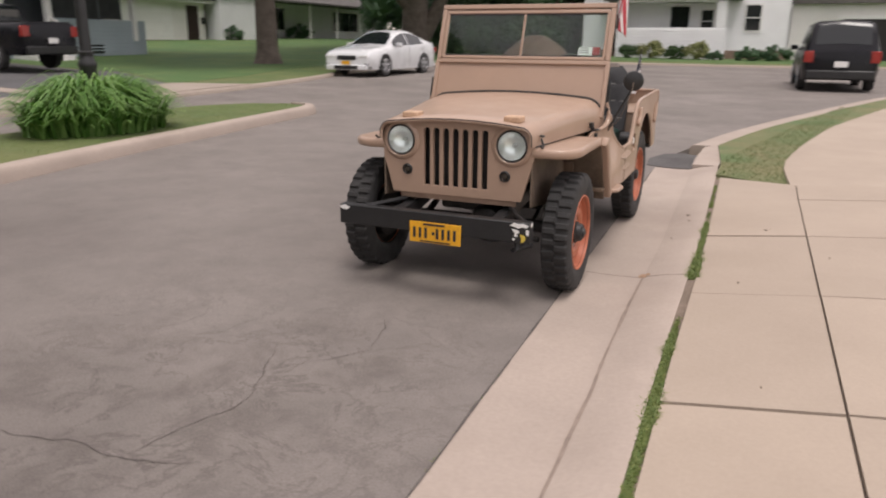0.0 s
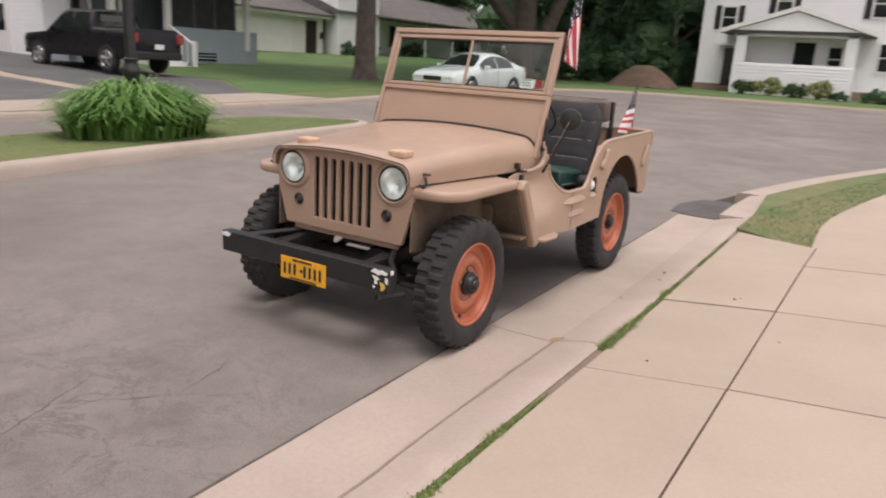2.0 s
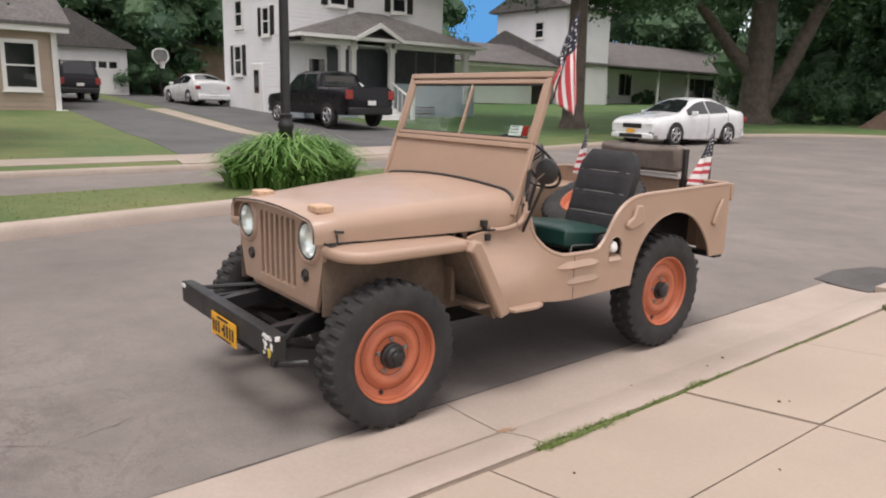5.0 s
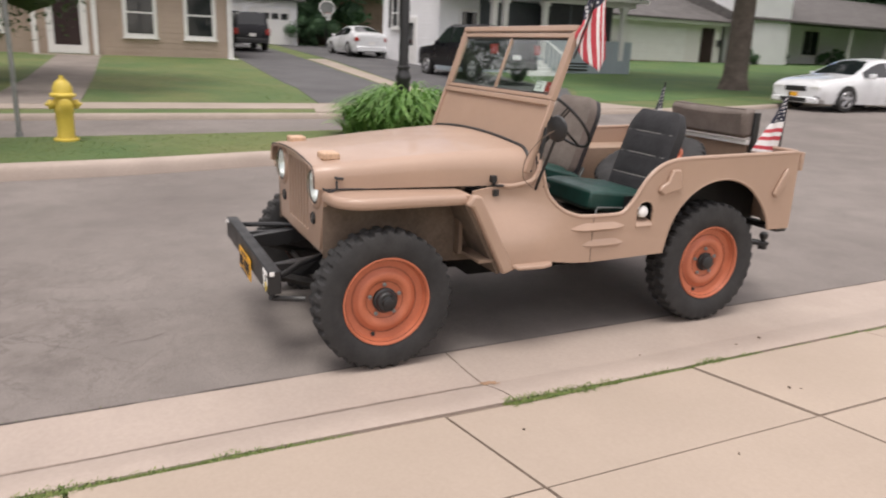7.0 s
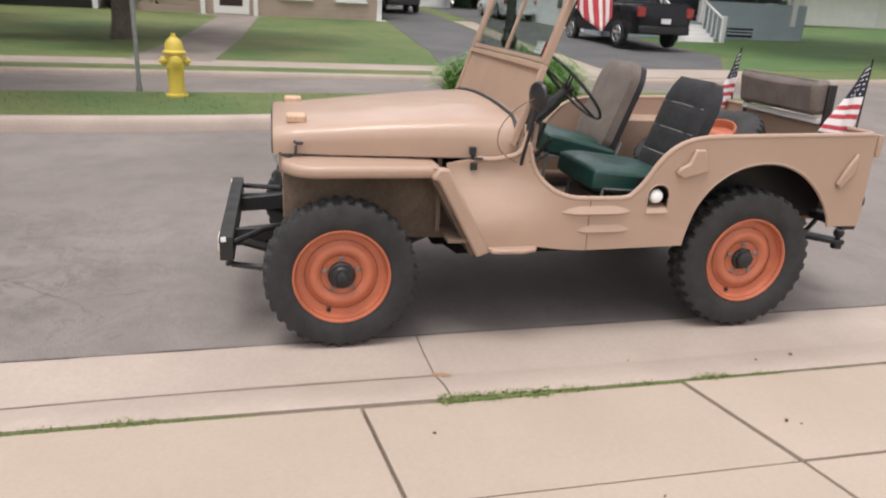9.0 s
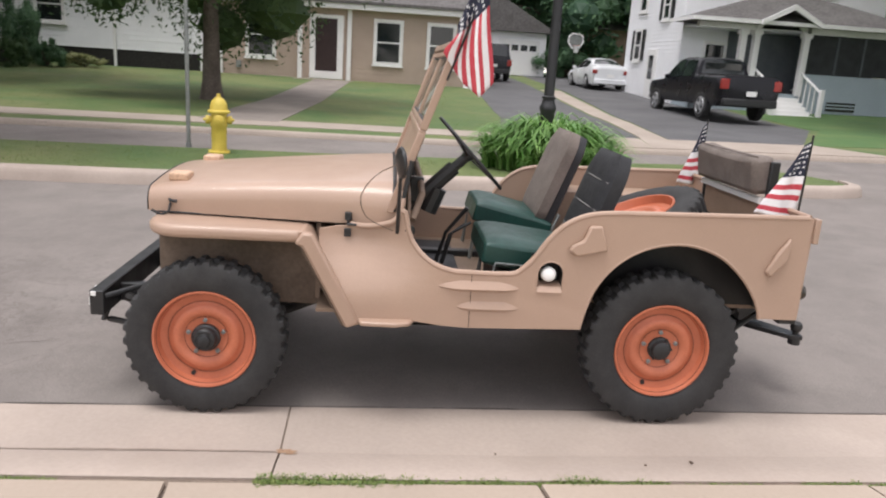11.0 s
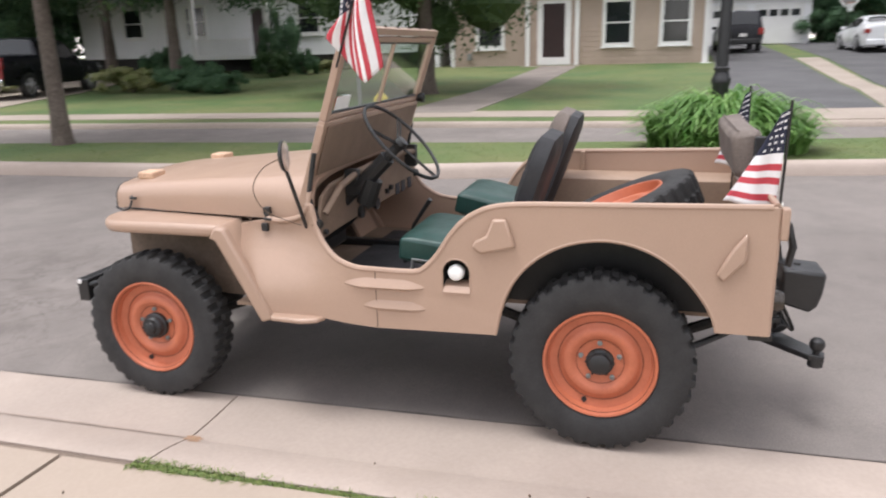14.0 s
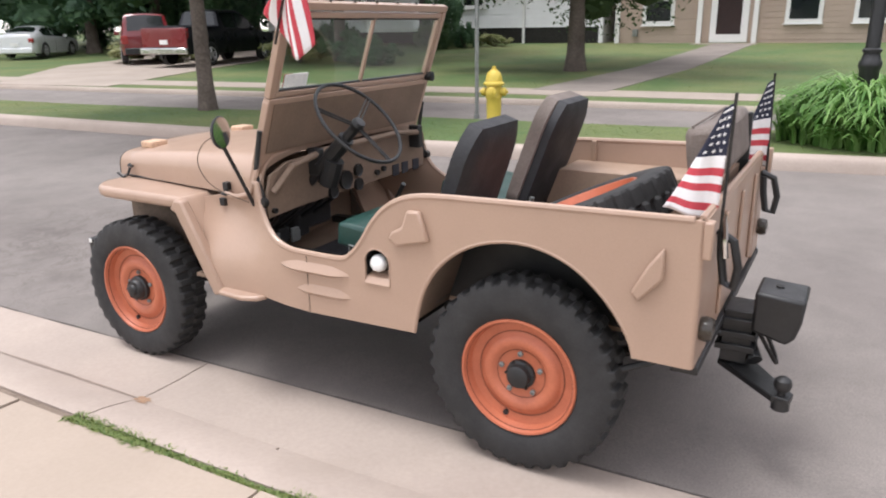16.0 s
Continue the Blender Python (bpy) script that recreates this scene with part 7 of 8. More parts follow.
def white_house():
    y, z0 = 44.0, ground_top(-4, 44, 0.0)
    z0 += 0.55
    H = thing("white_house", (0, 0, 0), 0, "white two-storey clapboard house with a gabled front porch", "house")
    Wall(H, (-9.4, y + 1.8, z0 - 0.1), 0, 11.4, 6.4, SIDING_WHITE, siding=0.17)

    def fb(name, x0, x1, h0, h1, d0, d1, mat, label="", parent=None, bevel=0.0):
        return part(name, newbox(x0, x1, y + 1.8 - d1, y + 1.8 - d0, z0 + h0, z0 + h1), mat, parent or H, label, bevel)
    def win(x0, x1, h0, h1):
        w = fb("window", x0, x1, h0, h1, 0.0, 0.08, WHITE_PAINT, "white-framed window")
        fb("pane", x0 + 0.1, x1 - 0.1, h0 + 0.1, h1 - 0.1, 0.0, 0.09, DARK_GLASS, parent=w)
        fb("glazing_bar", x0 + 0.1, x1 - 0.1, (h0 + h1) / 2 - 0.03, (h0 + h1) / 2 + 0.03, 0.05, 0.10, WHITE_PAINT, parent=w)
        for s in (x0 - 0.32, x1 + 0.02):
            if h0 > 2.8:
                fb("shutter", s, s + 0.3, h0, h1, 0.0, 0.07, STEEL_DARK, parent=w)
    win(-0.35, 0.6, 1.0, 2.55)
    win(-8.4, -7.5, 3.0, 4.3)
    win(-1.0, 0.0, 3.7, 5.2)
    win(-5.6, -4.7, 3.9, 5.2)
    fb("side_door", -7.95, -7.15, -0.1, 2.0, 0.0, 0.09, DOOR_DARK, "dark side entrance")
    fb("door_hood", -8.3, -6.9, 2.1, 2.25, 0.0, 0.6, WHITE_PAINT)
    part("roof", newprism([(-10.0, z0 + 6.3), (2.6, z0 + 6.3), (2.6, z0 + 6.45), (-3.7, z0 + 9.6), (-10.0, z0 + 6.45)], "y", y + 1.4, y + 11), ROOF, H)
    part("side_wall", newbox(1.8, 2.0, y + 1.82, y + 10, z0 - 0.1, z0 + 6.3), SIDING_WHITE, H)
    part("side_wall", newbox(-9.4, -9.2, y + 1.82, y + 10, z0 - 0.1, z0 + 6.3), SIDING_WHITE, H)
    part("foundation", newbox(-9.45, 2.05, y + 1.74, y + 1.8, z0 - 0.6, z0), BRICK_TONE, H)
    # porch
    for k in range(8):
        part("board", newprism([(y, z0 + 0.17 * k - 0.15), (y - 0.03, z0 + 0.17 * k - 0.146), (y - 0.005, z0 + 0.17 * k + 0.016), (y, z0 + 0.17 * k + 0.016)], "x", -7.1, -1.2), SIDING_WHITE, H)
    part("porch_wall", newbox(-7.1, -1.2, y, y + 0.15, z0 - 0.6, z0 + 1.22), SIDING_WHITE, H)
    part("porch_wall", newbox(-7.1, -6.95, y + 0.15, y + 1.8, z0 - 0.6, z0 + 1.22), SIDING_WHITE, H)
    part("porch_wall", newbox(-1.35, -1.2, y + 0.15, y + 1.8, z0 - 0.6, z0 + 1.22), SIDING_WHITE, H)
    for xx in (-7.1, -1.75):
        part("porch_column", newbox(xx, xx + 0.55, y, y + 0.4, z0 + 1.22, z0 + 2.75), SIDING_WHITE, H, bevel=0.02)
    part("porch_beam", newbox(-7.15, -1.15, y, y + 0.3, z0 + 2.62, z0 + 2.95), WHITE_PAINT, H)
    fb("porch_door", -4.3, -3.3, 0.2, 2.4, 0.0, 0.09, DARK_GLASS, "dark porch door")
    win(-2.7, -1.9, 0.9, 2.3)
    part("porch_roof", newprism([(-7.9, z0 + 2.85), (-4.2, z0 + 4.05), (-0.5, z0 + 2.85), (-0.5, z0 + 2.72), (-7.9, z0 + 2.72)], "y", y - 0.1, y + 1.85), ROOF, H)
    part("porch_gable", newprism([(-7.2, z0 + 2.90), (-4.2, z0 + 3.85), (-1.2, z0 + 2.90)], "y", y - 0.16, y - 0.1), SIDING_WHITE, H)
    for s in (1, -1):
        part("gable_trim", newprism([(-4.2 - 3.75 * s, z0 + 2.70), (-4.2 - 3.75 * s, z0 + 2.92), (-4.2, z0 + 4.14), (-4.2, z0 + 3.92)], "y", y - 0.28, y - 0.16), WHITE_PAINT, H)
    part("porch_ceiling", newbox(-7.0, -1.3, y + 0.1, y + 1.8, z0 + 2.6, z0 + 2.64), SIDING_WHITE, H)


def garage_house():
    z0 = ground_top(8, 42, 0.1)
    H = thing("beige_garage", (0, 0, 0), 0, "beige garage with a dark door beside the white house", "garage")
    part("wall", newbox(2.06, 14, 45.9, 51, z0 - 0.1, z0 + 3.0), CREAM, H)
    d = part("garage_door", newbox(4.6, 10.4, 45.82, 45.9, z0, z0 + 2.2), STEEL_DARK, H, "dark garage door")
    part("lintel", newbox(4.4, 10.6, 45.78, 45.9, z0 + 2.2, z0 + 2.4), WHITE_PAINT, H)
    part("roof", newprism([(2.06, z0 + 3.0), (14.4, z0 + 3.0), (14.4, z0 + 3.12), (8.2, z0 + 5.4), (2.06, z0 + 3.12)], "y", 45.5, 51.5), ROOF, H)


def back_garage():
    z0 = ground_top(-44, 11, 0.1)
    H = thing("white_garage", (0, 0, 0), 0, "small white garage with windowed doors behind the tan house", "garage")
    w = Wall(H, (-43.0, 9.2, z0), 90, 6.2, 2.6, SIDING_WHITE, siding=0.18)
    for a in (0.4, 3.3):
        d = w.box("garage_door", a, a + 2.5, 0.05, 2.15, 0, 0.06, WHITE_PAINT, "white garage door with a row of small panes", 0.01)
        for k in range(4):
            w.box("pane", a + 0.2 + 0.56 * k, a + 0.62 + 0.56 * k, 1.5, 1.85, 0.04, 0.07, DARK_GLASS, parent=d)
    Wall(H, (-43.0, 15.4, z0), 180, 6, 2.6, SIDING_WHITE)
    Wall(H, (-49.0, 9.2, z0), 0, 6, 2.6, SIDING_WHITE)
    roof_prism(H, [(8.8, z0 + 2.6), (15.8, z0 + 2.6), (15.8, z0 + 2.7), (12.3, z0 + 4.6), (8.8, z0 + 2.7)], -49.5, -42.5, "x")
    B = thing("brick_house", (0, 0, 0), 0, "reddish brick house behind the driveway, half hidden by trees", "house")
    zb = ground_top(-48, 20, 0.1)
    part("wall", newbox(-56, -47, 19.0, 30, zb, zb + 3.2), BRICK_TONE, B)
    part("roof", newprism([(-56.5, zb + 3.2), (-46.5, zb + 3.2), (-51.5, zb + 6.0)], "y", 18.5, 30.5), ROOF, B)


def cream_house():
    x, z0 = -30.5, ground_top(-30.5, -7, 0.0)
    H = thing("cream_house", (0, 0, 0), 0, "white clapboard house behind bushes with a porch railing", "house")
    w = Wall(H, (x, -21.0, z0 + 0.78), 90, 18.7, 3.0, SIDING_WHITE, siding=0.2)
    w.box("foundation", 0.02, 18.68, -1.1, 0.0, -0.2, -0.02, STEEL_DARK, "dark shaded foundation")
    for a in (2.5, 6.0, 11.9):
        w.window(a, a + 1.2, 0.9, 2.4)
    w.box("front_door", 9.6, 10.6, 0.05, 2.15, 0.0, 0.08, DOOR_DARK, "dark front door", 0.01)
    w.box("porch_floor", 7.4, 11.4, -0.12, 0.04, 0.0, 2.0, WHITE_PAINT)
    for a in (7.5, 11.2):
        w.box("porch_pier", a, a + 0.2, -1.1, -0.12, 1.7, 1.9, STEEL_DARK)
        w.box("porch_post", a, a + 0.2, 0.04, 2.8, 1.75, 1.95, WHITE_PAINT)
    for k in range(16):
        w.box("baluster", 7.8 + 0.16 * k, 7.88 + 0.16 * k, 0.04, 0.70, 1.82, 1.88, WHITE_PAINT)
    w.box("handrail", 7.7, 10.4, 0.70, 0.78, 1.79, 1.91, WHITE_PAINT)
    w.box("downpipe", 15.0, 15.1, -0.72, 2.9, 0.03, 0.13, WHITE_PAINT)
    Wall(H, (x, -2.3, z0), 180, 7, 3.78, SIDING_WHITE)
    Wall(H, (x - 7, -21.0, z0), 0, 7, 3.78, SIDING_WHITE)
    roof_prism(H, [(x + 0.6, z0 + 3.76), (x + 0.6, z0 + 3.9), (x - 3.5, z0 + 6.2), (x - 7.5, z0 + 3.9), (x - 7.5, z0 + 3.76)], -21.5, -1.9, "y")


tan_house(), blue_house(), ranch_house(), white_house(), garage_house(), back_garage(), cream_house()

# basketball hoop by the driveway
hoop = thing("basketball_hoop", (-42.0, 16.95, ground_top(-42.0, 16.95)), 0, "white-rimmed clear backboard and hoop on a dark pole", "hoop")
part("pole", newtube([(-0.1, 0, 0), (-0.1, 0, 2.3)], 0.05, 8), STEEL_DARK, hoop)
fan = [(-0.22, 1.85), (0.22, 1.85), (0.46, 2.2), (0.42, 2.52), (0.22, 2.68), (-0.22, 2.68), (-0.42, 2.52), (-0.46, 2.2)]
bb = part("backboard", newprism(fan, "x", 0.0, 0.03), GALVANISED, hoop, "fan-shaped grey backboard")
part("board_edge", newtube([(0.035, y, z) for y, z in fan], 0.045, 6, True), PAPER, bb)
part("hoop_ring", newtube([(0.28 + 0.22 * math.cos(a), 0.22 * math.sin(a), 2.0) for a in (k * math.pi / 8 for k in range(16))], 0.014, 6, True), ORANGE, hoop)
part("net", newlathe([(0.21, 0), (0.16, -0.2), (0.13, -0.4)], (0.28, 0, 1.99), (0, 0, 1), 12), PAPER, hoop)

# ---- parked cars: own axes, x across, y to the tail, nose at -y ----
def lerp_table(tab, y):
    return float(np.interp(y, [t[0] for t in tab], [t[1] for t in tab]))


def build_car(name, at, turn, label, paint, top, belt, width, roof_w, axles, wheel_r, sill, glass_y, screens, category="car", lamps=True, bed=None, plate_mat=WHITE_PAINT, rim_mat=None):
    """top: the roofline as (y, z); belt: height of the waist; glass_y: spans of side windows; screens: spans of front and rear screens."""
    C = thing(name, at, turn, label, category)
    if category == "car":
        top, belt = ([(p.x, p.y) for p in smooth_line([(*q, 0) for q in tab], 5)] for tab in (top, belt))
    y0, y1 = top[0][0], top[-1][0]
    zmax = max(z for _, z in top)

    def skin(y, s):
        zt = lerp_table(top, y)
        zb = min(lerp_table(belt, y), zt - 0.03)
        e = min(1, max(0.0, (zt - zb - 0.03) / max(0.05, zmax - zb - 0.03)))
        endf = min(1, (y - y0) / 0.45, (y1 - y) / 0.30)
        hw = width / 2 * (0.86 + 0.14 * math.sqrt(max(0, endf)))
        wr = hw * 0.93 * (1 - e) + roof_w / 2 * e
        zs = sill + (0.10 if endf < 0.5 else 0.0)
        pts = [(hw * 0.94, zs), (hw, zs + (zb - zs) * 0.35), (hw * 1.0, zs + (zb - zs) * 0.72), (hw * 0.965, zb), (wr, zt - 0.05 * e - 0.02), (wr * 0.86, zt - 0.008), (0, zt + 0.02)]
        ks = [0, 0.15, 0.3, 0.45, 0.75, 0.82, 1.0]
        return Vector((float(np.interp(s, ks, [p[0] for p in pts])), y, float(np.interp(s, ks, [p[1] for p in pts]))))
    ys = sorted(set([round(y0 + (y1 - y0) * k / 48, 3) for k in range(49)] + [t[0] for t in top]))
    ss = [0, 0.15, 0.3, 0.45, 0.6, 0.75, 0.82, 0.91, 1.0]
    bm = bmesh.new()
    rows = []
    for y in ys:
        half = [skin(y, s) for s in ss]
        rows.append([bm.verts.new(p) for p in half] + [bm.verts.new((-p.x, p.y, p.z)) for p in reversed(half[:-1])])
    for A, B in zip(rows, rows[1:]):
        for k in range(len(A) - 1):
            bm.faces.new((A[k], A[k + 1], B[k + 1], B[k]))
        bm.faces.new((A[-1], A[0], B[0], B[-1]))
    bm.faces.new(rows[0])
    bm.faces.new(rows[-1])
    body = part("body", bm, paint, C, angle=42)

    def patch(nm, ya, yb, sa, sb, side, mat, parent, out=0.006, ny=8, ns=4):
        def f(u, v):
            y = ya + (yb - ya) * u
            s = sa + (sb - sa) * v
            p, e = skin(y, s), 0.01
            n = (skin(y + e, s) - p).cross(skin(y, min(1, s + e)) - p if s < 0.99 else p - skin(y, s - e))
            n = n.normalized() if n.length > 1e-9 else Vector((1, 0, 0))
            if n.x < 0 and s < 0.8:
                n = -n
            if s >= 0.8 and n.z < 0:
                n = -n
            q = p + n * out
            return Vector((q.x * side, q.y, q.z))
        return part(nm, newsheet(f, ny, ns), mat, parent)
    for ya, yb in glass_y:
        for side in (1, -1):
            patch("side_window", ya, yb, 0.47, 0.73, side, CAR_GLASS, body)
    for ya, yb in screens:
        def scr(u, v, ya=ya, yb=yb):
            y = ya + (yb - ya) * u
            a, b = skin(y, 0.80), skin(y, 1.0)
            f = abs(2 * v - 1)
            p = b.lerp(a, f)
            nz = Vector((0, -0.4 if ya < 0 else 0.4, 1)).normalized()
            return Vector((p.x * (1 if v > 0.5 else -1) * 0.93, p.y, p.z)) + nz * 0.012
        part("screen", newsheet(scr, 8, 10), CAR_GLASS, body, "dark windscreen glass")
    for y in axles:
        for side in (1, -1):
            hw = width / 2
            arch = [(y + (wheel_r + 0.06) * math.cos(radians(a)), wheel_r + (wheel_r + 0.06) * math.sin(radians(a))) for a in range(-20, 201, 20)]
            b2 = newprism(arch, "x", *sorted(((hw - 0.12) * side, (hw + 0.004) * side)))
            part("wheel_arch", b2, BLACK, body)
            c = ((hw - 0.10) * side, y, wheel_r)
            ty = part("tyre", newlathe([(wheel_r * 0.66, 0.11), (wheel_r * 0.8, 0.118), (wheel_r * 0.96, 0.11), (wheel_r, 0.08), (wheel_r, -0.1), (wheel_r * 0.6, -0.11), (0, -0.11)], c, (side, 0, 0), 28), RUBBER, C)
            rim = part("rim", newlathe([(wheel_r * 0.68, 0.112), (wheel_r * 0.64, 0.10), (wheel_r * 0.6, 0.06), (0.08, 0.07), (0.05, 0.09), (0, 0.09)], c, (side, 0, 0), 24), BLACK, ty)
            for k in range(5):
                a = 2 * math.pi * k / 5 + 0.3
                d = Vector((0, math.cos(a), math.sin(a)))
                base = Vector(c) + Vector((0.10 * side, 0, 0))
                part("rim_spoke", newtube([base, base + d * wheel_r * 0.64], [0.05, 0.035], 6), rim_mat or ALLOY, rim)
            part("rim_edge", newtube([Vector(c) + Vector((0.112 * side, wheel_r * 0.66 * math.cos(a), wheel_r * 0.66 * math.sin(a))) for a in (2 * math.pi * k / 24 for k in range(24))], 0.018, 6, True), rim_mat or ALLOY, rim)
    zb = lerp_table(belt, y0 + 0.2)
    part("front_bumper", newbox(-width * 0.43, width * 0.43, y0 - 0.05, y0 + 0.1, sill, sill + 0.16), BLACK if paint is not CAR_WHITE else CAR_WHITE, C, bevel=0.03)
    part("rear_bumper", newbox(-width * 0.44, width * 0.44, y1 - 0.08, y1 + 0.06, sill + 0.02, sill + 0.26), BLACK if paint is not CAR_WHITE else CAR_WHITE, C, bevel=0.04)
    part("number_plate", newbox(-0.16, 0.16, y1 + 0.055, y1 + 0.075, sill + 0.34, sill + 0.49), plate_mat, C, "pale number plate")
    part("number_plate", newbox(-0.14, 0.14, y0 - 0.075, y0 - 0.055, sill + 0.17, sill + 0.28), YELLOW_PLATE, C, "yellow number plate")
    part("front_grille", newbox(-width * 0.2, width * 0.2, y0 - 0.025, y0 + 0.06, zb - 0.22, zb - 0.08), BLACK, C, bevel=0.02)
    if category == "car" and paint is CAR_WHITE:
        part("lower_intake", newbox(-width * 0.25, width * 0.25, y0 - 0.06, y0 + 0.05, sill + 0.02, sill + 0.14), BLACK, C, bevel=0.02)
        for side in (1, -1):
            part("fog_lamp_recess", newbox(*sorted((width * 0.35 * side, width * 0.44 * side)), y0 + 0.0, y0 + 0.12, sill + 0.12, sill + 0.24), BLACK, C, bevel=0.03)
    for side in (1, -1):
        part("headlamp", newbox(*sorted((width * 0.26 * side, width * 0.45 * side)), y0 + 0.0, y0 + 0.16, zb - 0.18, zb - 0.07), LENS, C, bevel=0.02)
        part("tail_lamp", newbox(*sorted((width * 0.36 * side, width * 0.485 * side)), y1 - 0.10, y1 + 0.02, lerp_table(belt, y1) - (0.34 if name != "sedan" else 0.22), lerp_table(belt, y1) - 0.04), RED_LENS, C, "red tail lamp", bevel=0.02)
        gy = glass_y[0][0] + 0.12
        part("door_mirror", newbox(*sorted((width * 0.49 * side, (width * 0.49 + 0.20) * side)), gy, gy + 0.10, lerp_table(belt, gy), lerp_table(belt, gy) + 0.14), paint, C, bevel=0.03)
        for ya, yb in glass_y:
            patch("door_seam", yb - 0.02, yb + 0.0, 0.06, 0.45, side, BLACK, body, 0.003, 1, 8)
            patch("door_handle", yb - 0.26, yb - 0.10, 0.36, 0.385, side, paint if paint is CAR_WHITE else BLACK, body, 0.02, 2, 2)
    return C


SEDAN_TOP = [(-2.32, 0.62), (-2.27, 0.72), (-2.05, 0.82), (-1.6, 0.90), (-1.15, 0.96), (-0.92, 1.03), (-0.45, 1.27), (-0.05, 1.41), (0.35, 1.455), (0.80, 1.425), (1.25, 1.30), (1.70, 1.14), (1.95, 1.09), (2.24, 1.07), (2.31, 0.93)]
SEDAN_BELT = [(-2.3, 0.70), (-1.0, 0.88), (0.5, 0.94), (1.7, 1.0), (2.3, 0.92)]
PICKUP_TOP = [(-2.95, 0.95), (-2.85, 1.08), (-1.6, 1.17), (-1.5, 1.2), (-0.75, 1.84), (-0.4, 1.91), (0.75, 1.90), (0.9, 1.84), (1.02, 1.36), (2.9, 1.34), (2.95, 1.2)]
PICKUP_BELT = [(-2.95, 0.98), (-1.5, 1.14), (1.0, 1.26), (2.95, 1.28)]
SUV_TOP = [(-2.25, 0.85), (-2.15, 1.0), (-1.1, 1.10), (-1.0, 1.12), (-0.45, 1.68), (-0.1, 1.79), (1.6, 1.80), (1.95, 1.74), (2.2, 1.15), (2.25, 1.0)]
SUV_BELT = [(-2.25, 0.9), (-1.0, 1.04), (2.25, 1.08)]


def on_ground(x, y, up=0.0):
    return (x, y, ground_z(x, y) + up)


build_car("sedan", on_ground(-11.62, 23.15), -4, "white sedan parked at the far kerb", CAR_WHITE, SEDAN_TOP, SEDAN_BELT, 1.78, 1.15, (-1.36, 1.31), 0.325, 0.20, ((-0.78, 0.26), (0.31, 1.28)), ((-1.02, -0.2), (1.02, 1.66)))
build_car("sedan", on_ground(-34.8, 16.2, 0.108), -90, "white sedan parked in the far driveway", CAR_WHITE, SEDAN_TOP, SEDAN_BELT, 1.80, 1.15, (-1.36, 1.31), 0.325, 0.20, ((-0.78, 0.26), (0.31, 1.28)), ((-1.02, -0.2), (1.02, 1.66)))
pickup = build_car("pickup_truck", on_ground(-21.95, 16.15, 0.108), -90, "black pickup truck parked in the driveway", CAR_BLACK, PICKUP_TOP, PICKUP_BELT, 1.98, 1.45, (-1.95, 1.75), 0.39, 0.42, ((-1.05, -0.15), (-0.05, 0.72)), ((-1.5, -0.78), (0.9, 1.02)), "pickup")
part("bed_opening", newbox(-0.82, 0.82, 1.10, 2.82, 1.30, 1.372), BLACK, pickup, "dark cargo bed")
part("cab_window", newbox(-0.6, 0.6, 0.965, 0.985, 1.42, 1.74), CAR_GLASS, pickup)
build_car("suv", on_ground(2.33, 24.35, 0.0), 180, "black boxy off-road car parked at the corner", CAR_BLACK, SUV_TOP, SUV_BELT, 1.86, 1.42, (-1.35, 1.25), 0.38, 0.29, ((-0.72, 0.10), (0.18, 0.95), (1.05, 1.80)), ((-1.0, -0.46), (1.95, 2.18)))
build_car("suv", on_ground(-37.6, 11.0, 0.108), -90, "black car parked beside the tan house", CAR_BLACK, SUV_TOP, SUV_BELT, 1.86, 1.42, (-1.35, 1.25), 0.36, 0.32, ((-0.72, 0.10), (0.18, 0.95), (1.05, 1.80)), ((-1.0, -0.46), (1.95, 2.18)))
build_car("suv", on_ground(-19.35, -17.65, 0.12), -38, "red car parked in the shaded driveway", CAR_RED, SUV_TOP, SUV_BELT, 1.84, 1.42, (-1.35, 1.25), 0.36, 0.34, ((-0.72, 0.10), (0.18, 0.95), (1.05, 1.80)), ((-1.0, -0.46), (1.95, 2.18)))
red2 = build_car("pickup_truck", on_ground(-19.65, -14.1, 0.12), -80, "dark pickup truck with a red tail under the trees", CAR_BLACK, PICKUP_TOP, PICKUP_BELT, 1.9, 1.4, (-1.85, 1.7), 0.37, 0.40, ((-1.05, -0.15), (-0.05, 0.72)), ((-1.5, -0.78), (0.9, 1.02)), "pickup")
part("tailgate", newbox(-0.92, 0.92, 2.93, 2.99, 0.62, 1.28), CAR_RED, red2, "red tailgate", bevel=0.02)
part("chrome_bumper", newbox(-0.95, 0.95, 2.98, 3.12, 0.42, 0.62), CHROME, red2, "chrome rear bumper", bevel=0.03)
build_car("sedan", on_ground(-21.5, -27.6, 0.12), -60, "white car far off under the trees", CAR_WHITE, SEDAN_TOP, SEDAN_BELT, 1.78, 1.15, (-1.36, 1.31), 0.325, 0.20, ((-0.78, 0.26), (0.31, 1.28)), ((-1.02, -0.2), (1.02, 1.66)))

# ---- concrete slabs of the near driveway, piece by piece ----
def slab_z(x):
    return 0.066 + 0.085 * (x + 0.09) if x < 1.0 else 0.159 + 0.02 * (x - 1.0)


pavement = thing("pavement", label="pale concrete slabs of the near driveway and footpath", category="pavement", kind="structure")


def seam_x(k, y):
    """The slabs' lengthwise joints, which fan out slightly up the street."""
    return slab_edge(y) if k == 0 else (0.0, 0.48, 2.04, 3.6)[k] + (0.016 * max(-4.0, y - 2.4) if k < 3 else 0.0)


def seam_y(y, x):
    """The slabs' crosswise joints, slightly askew; the last one follows the grass."""
    if y > 8:
        return 8.08 - 0.55 * min(1, max(0, (x + 0.2) / 0.73))
    return y + 0.075 * (x - 0.2)


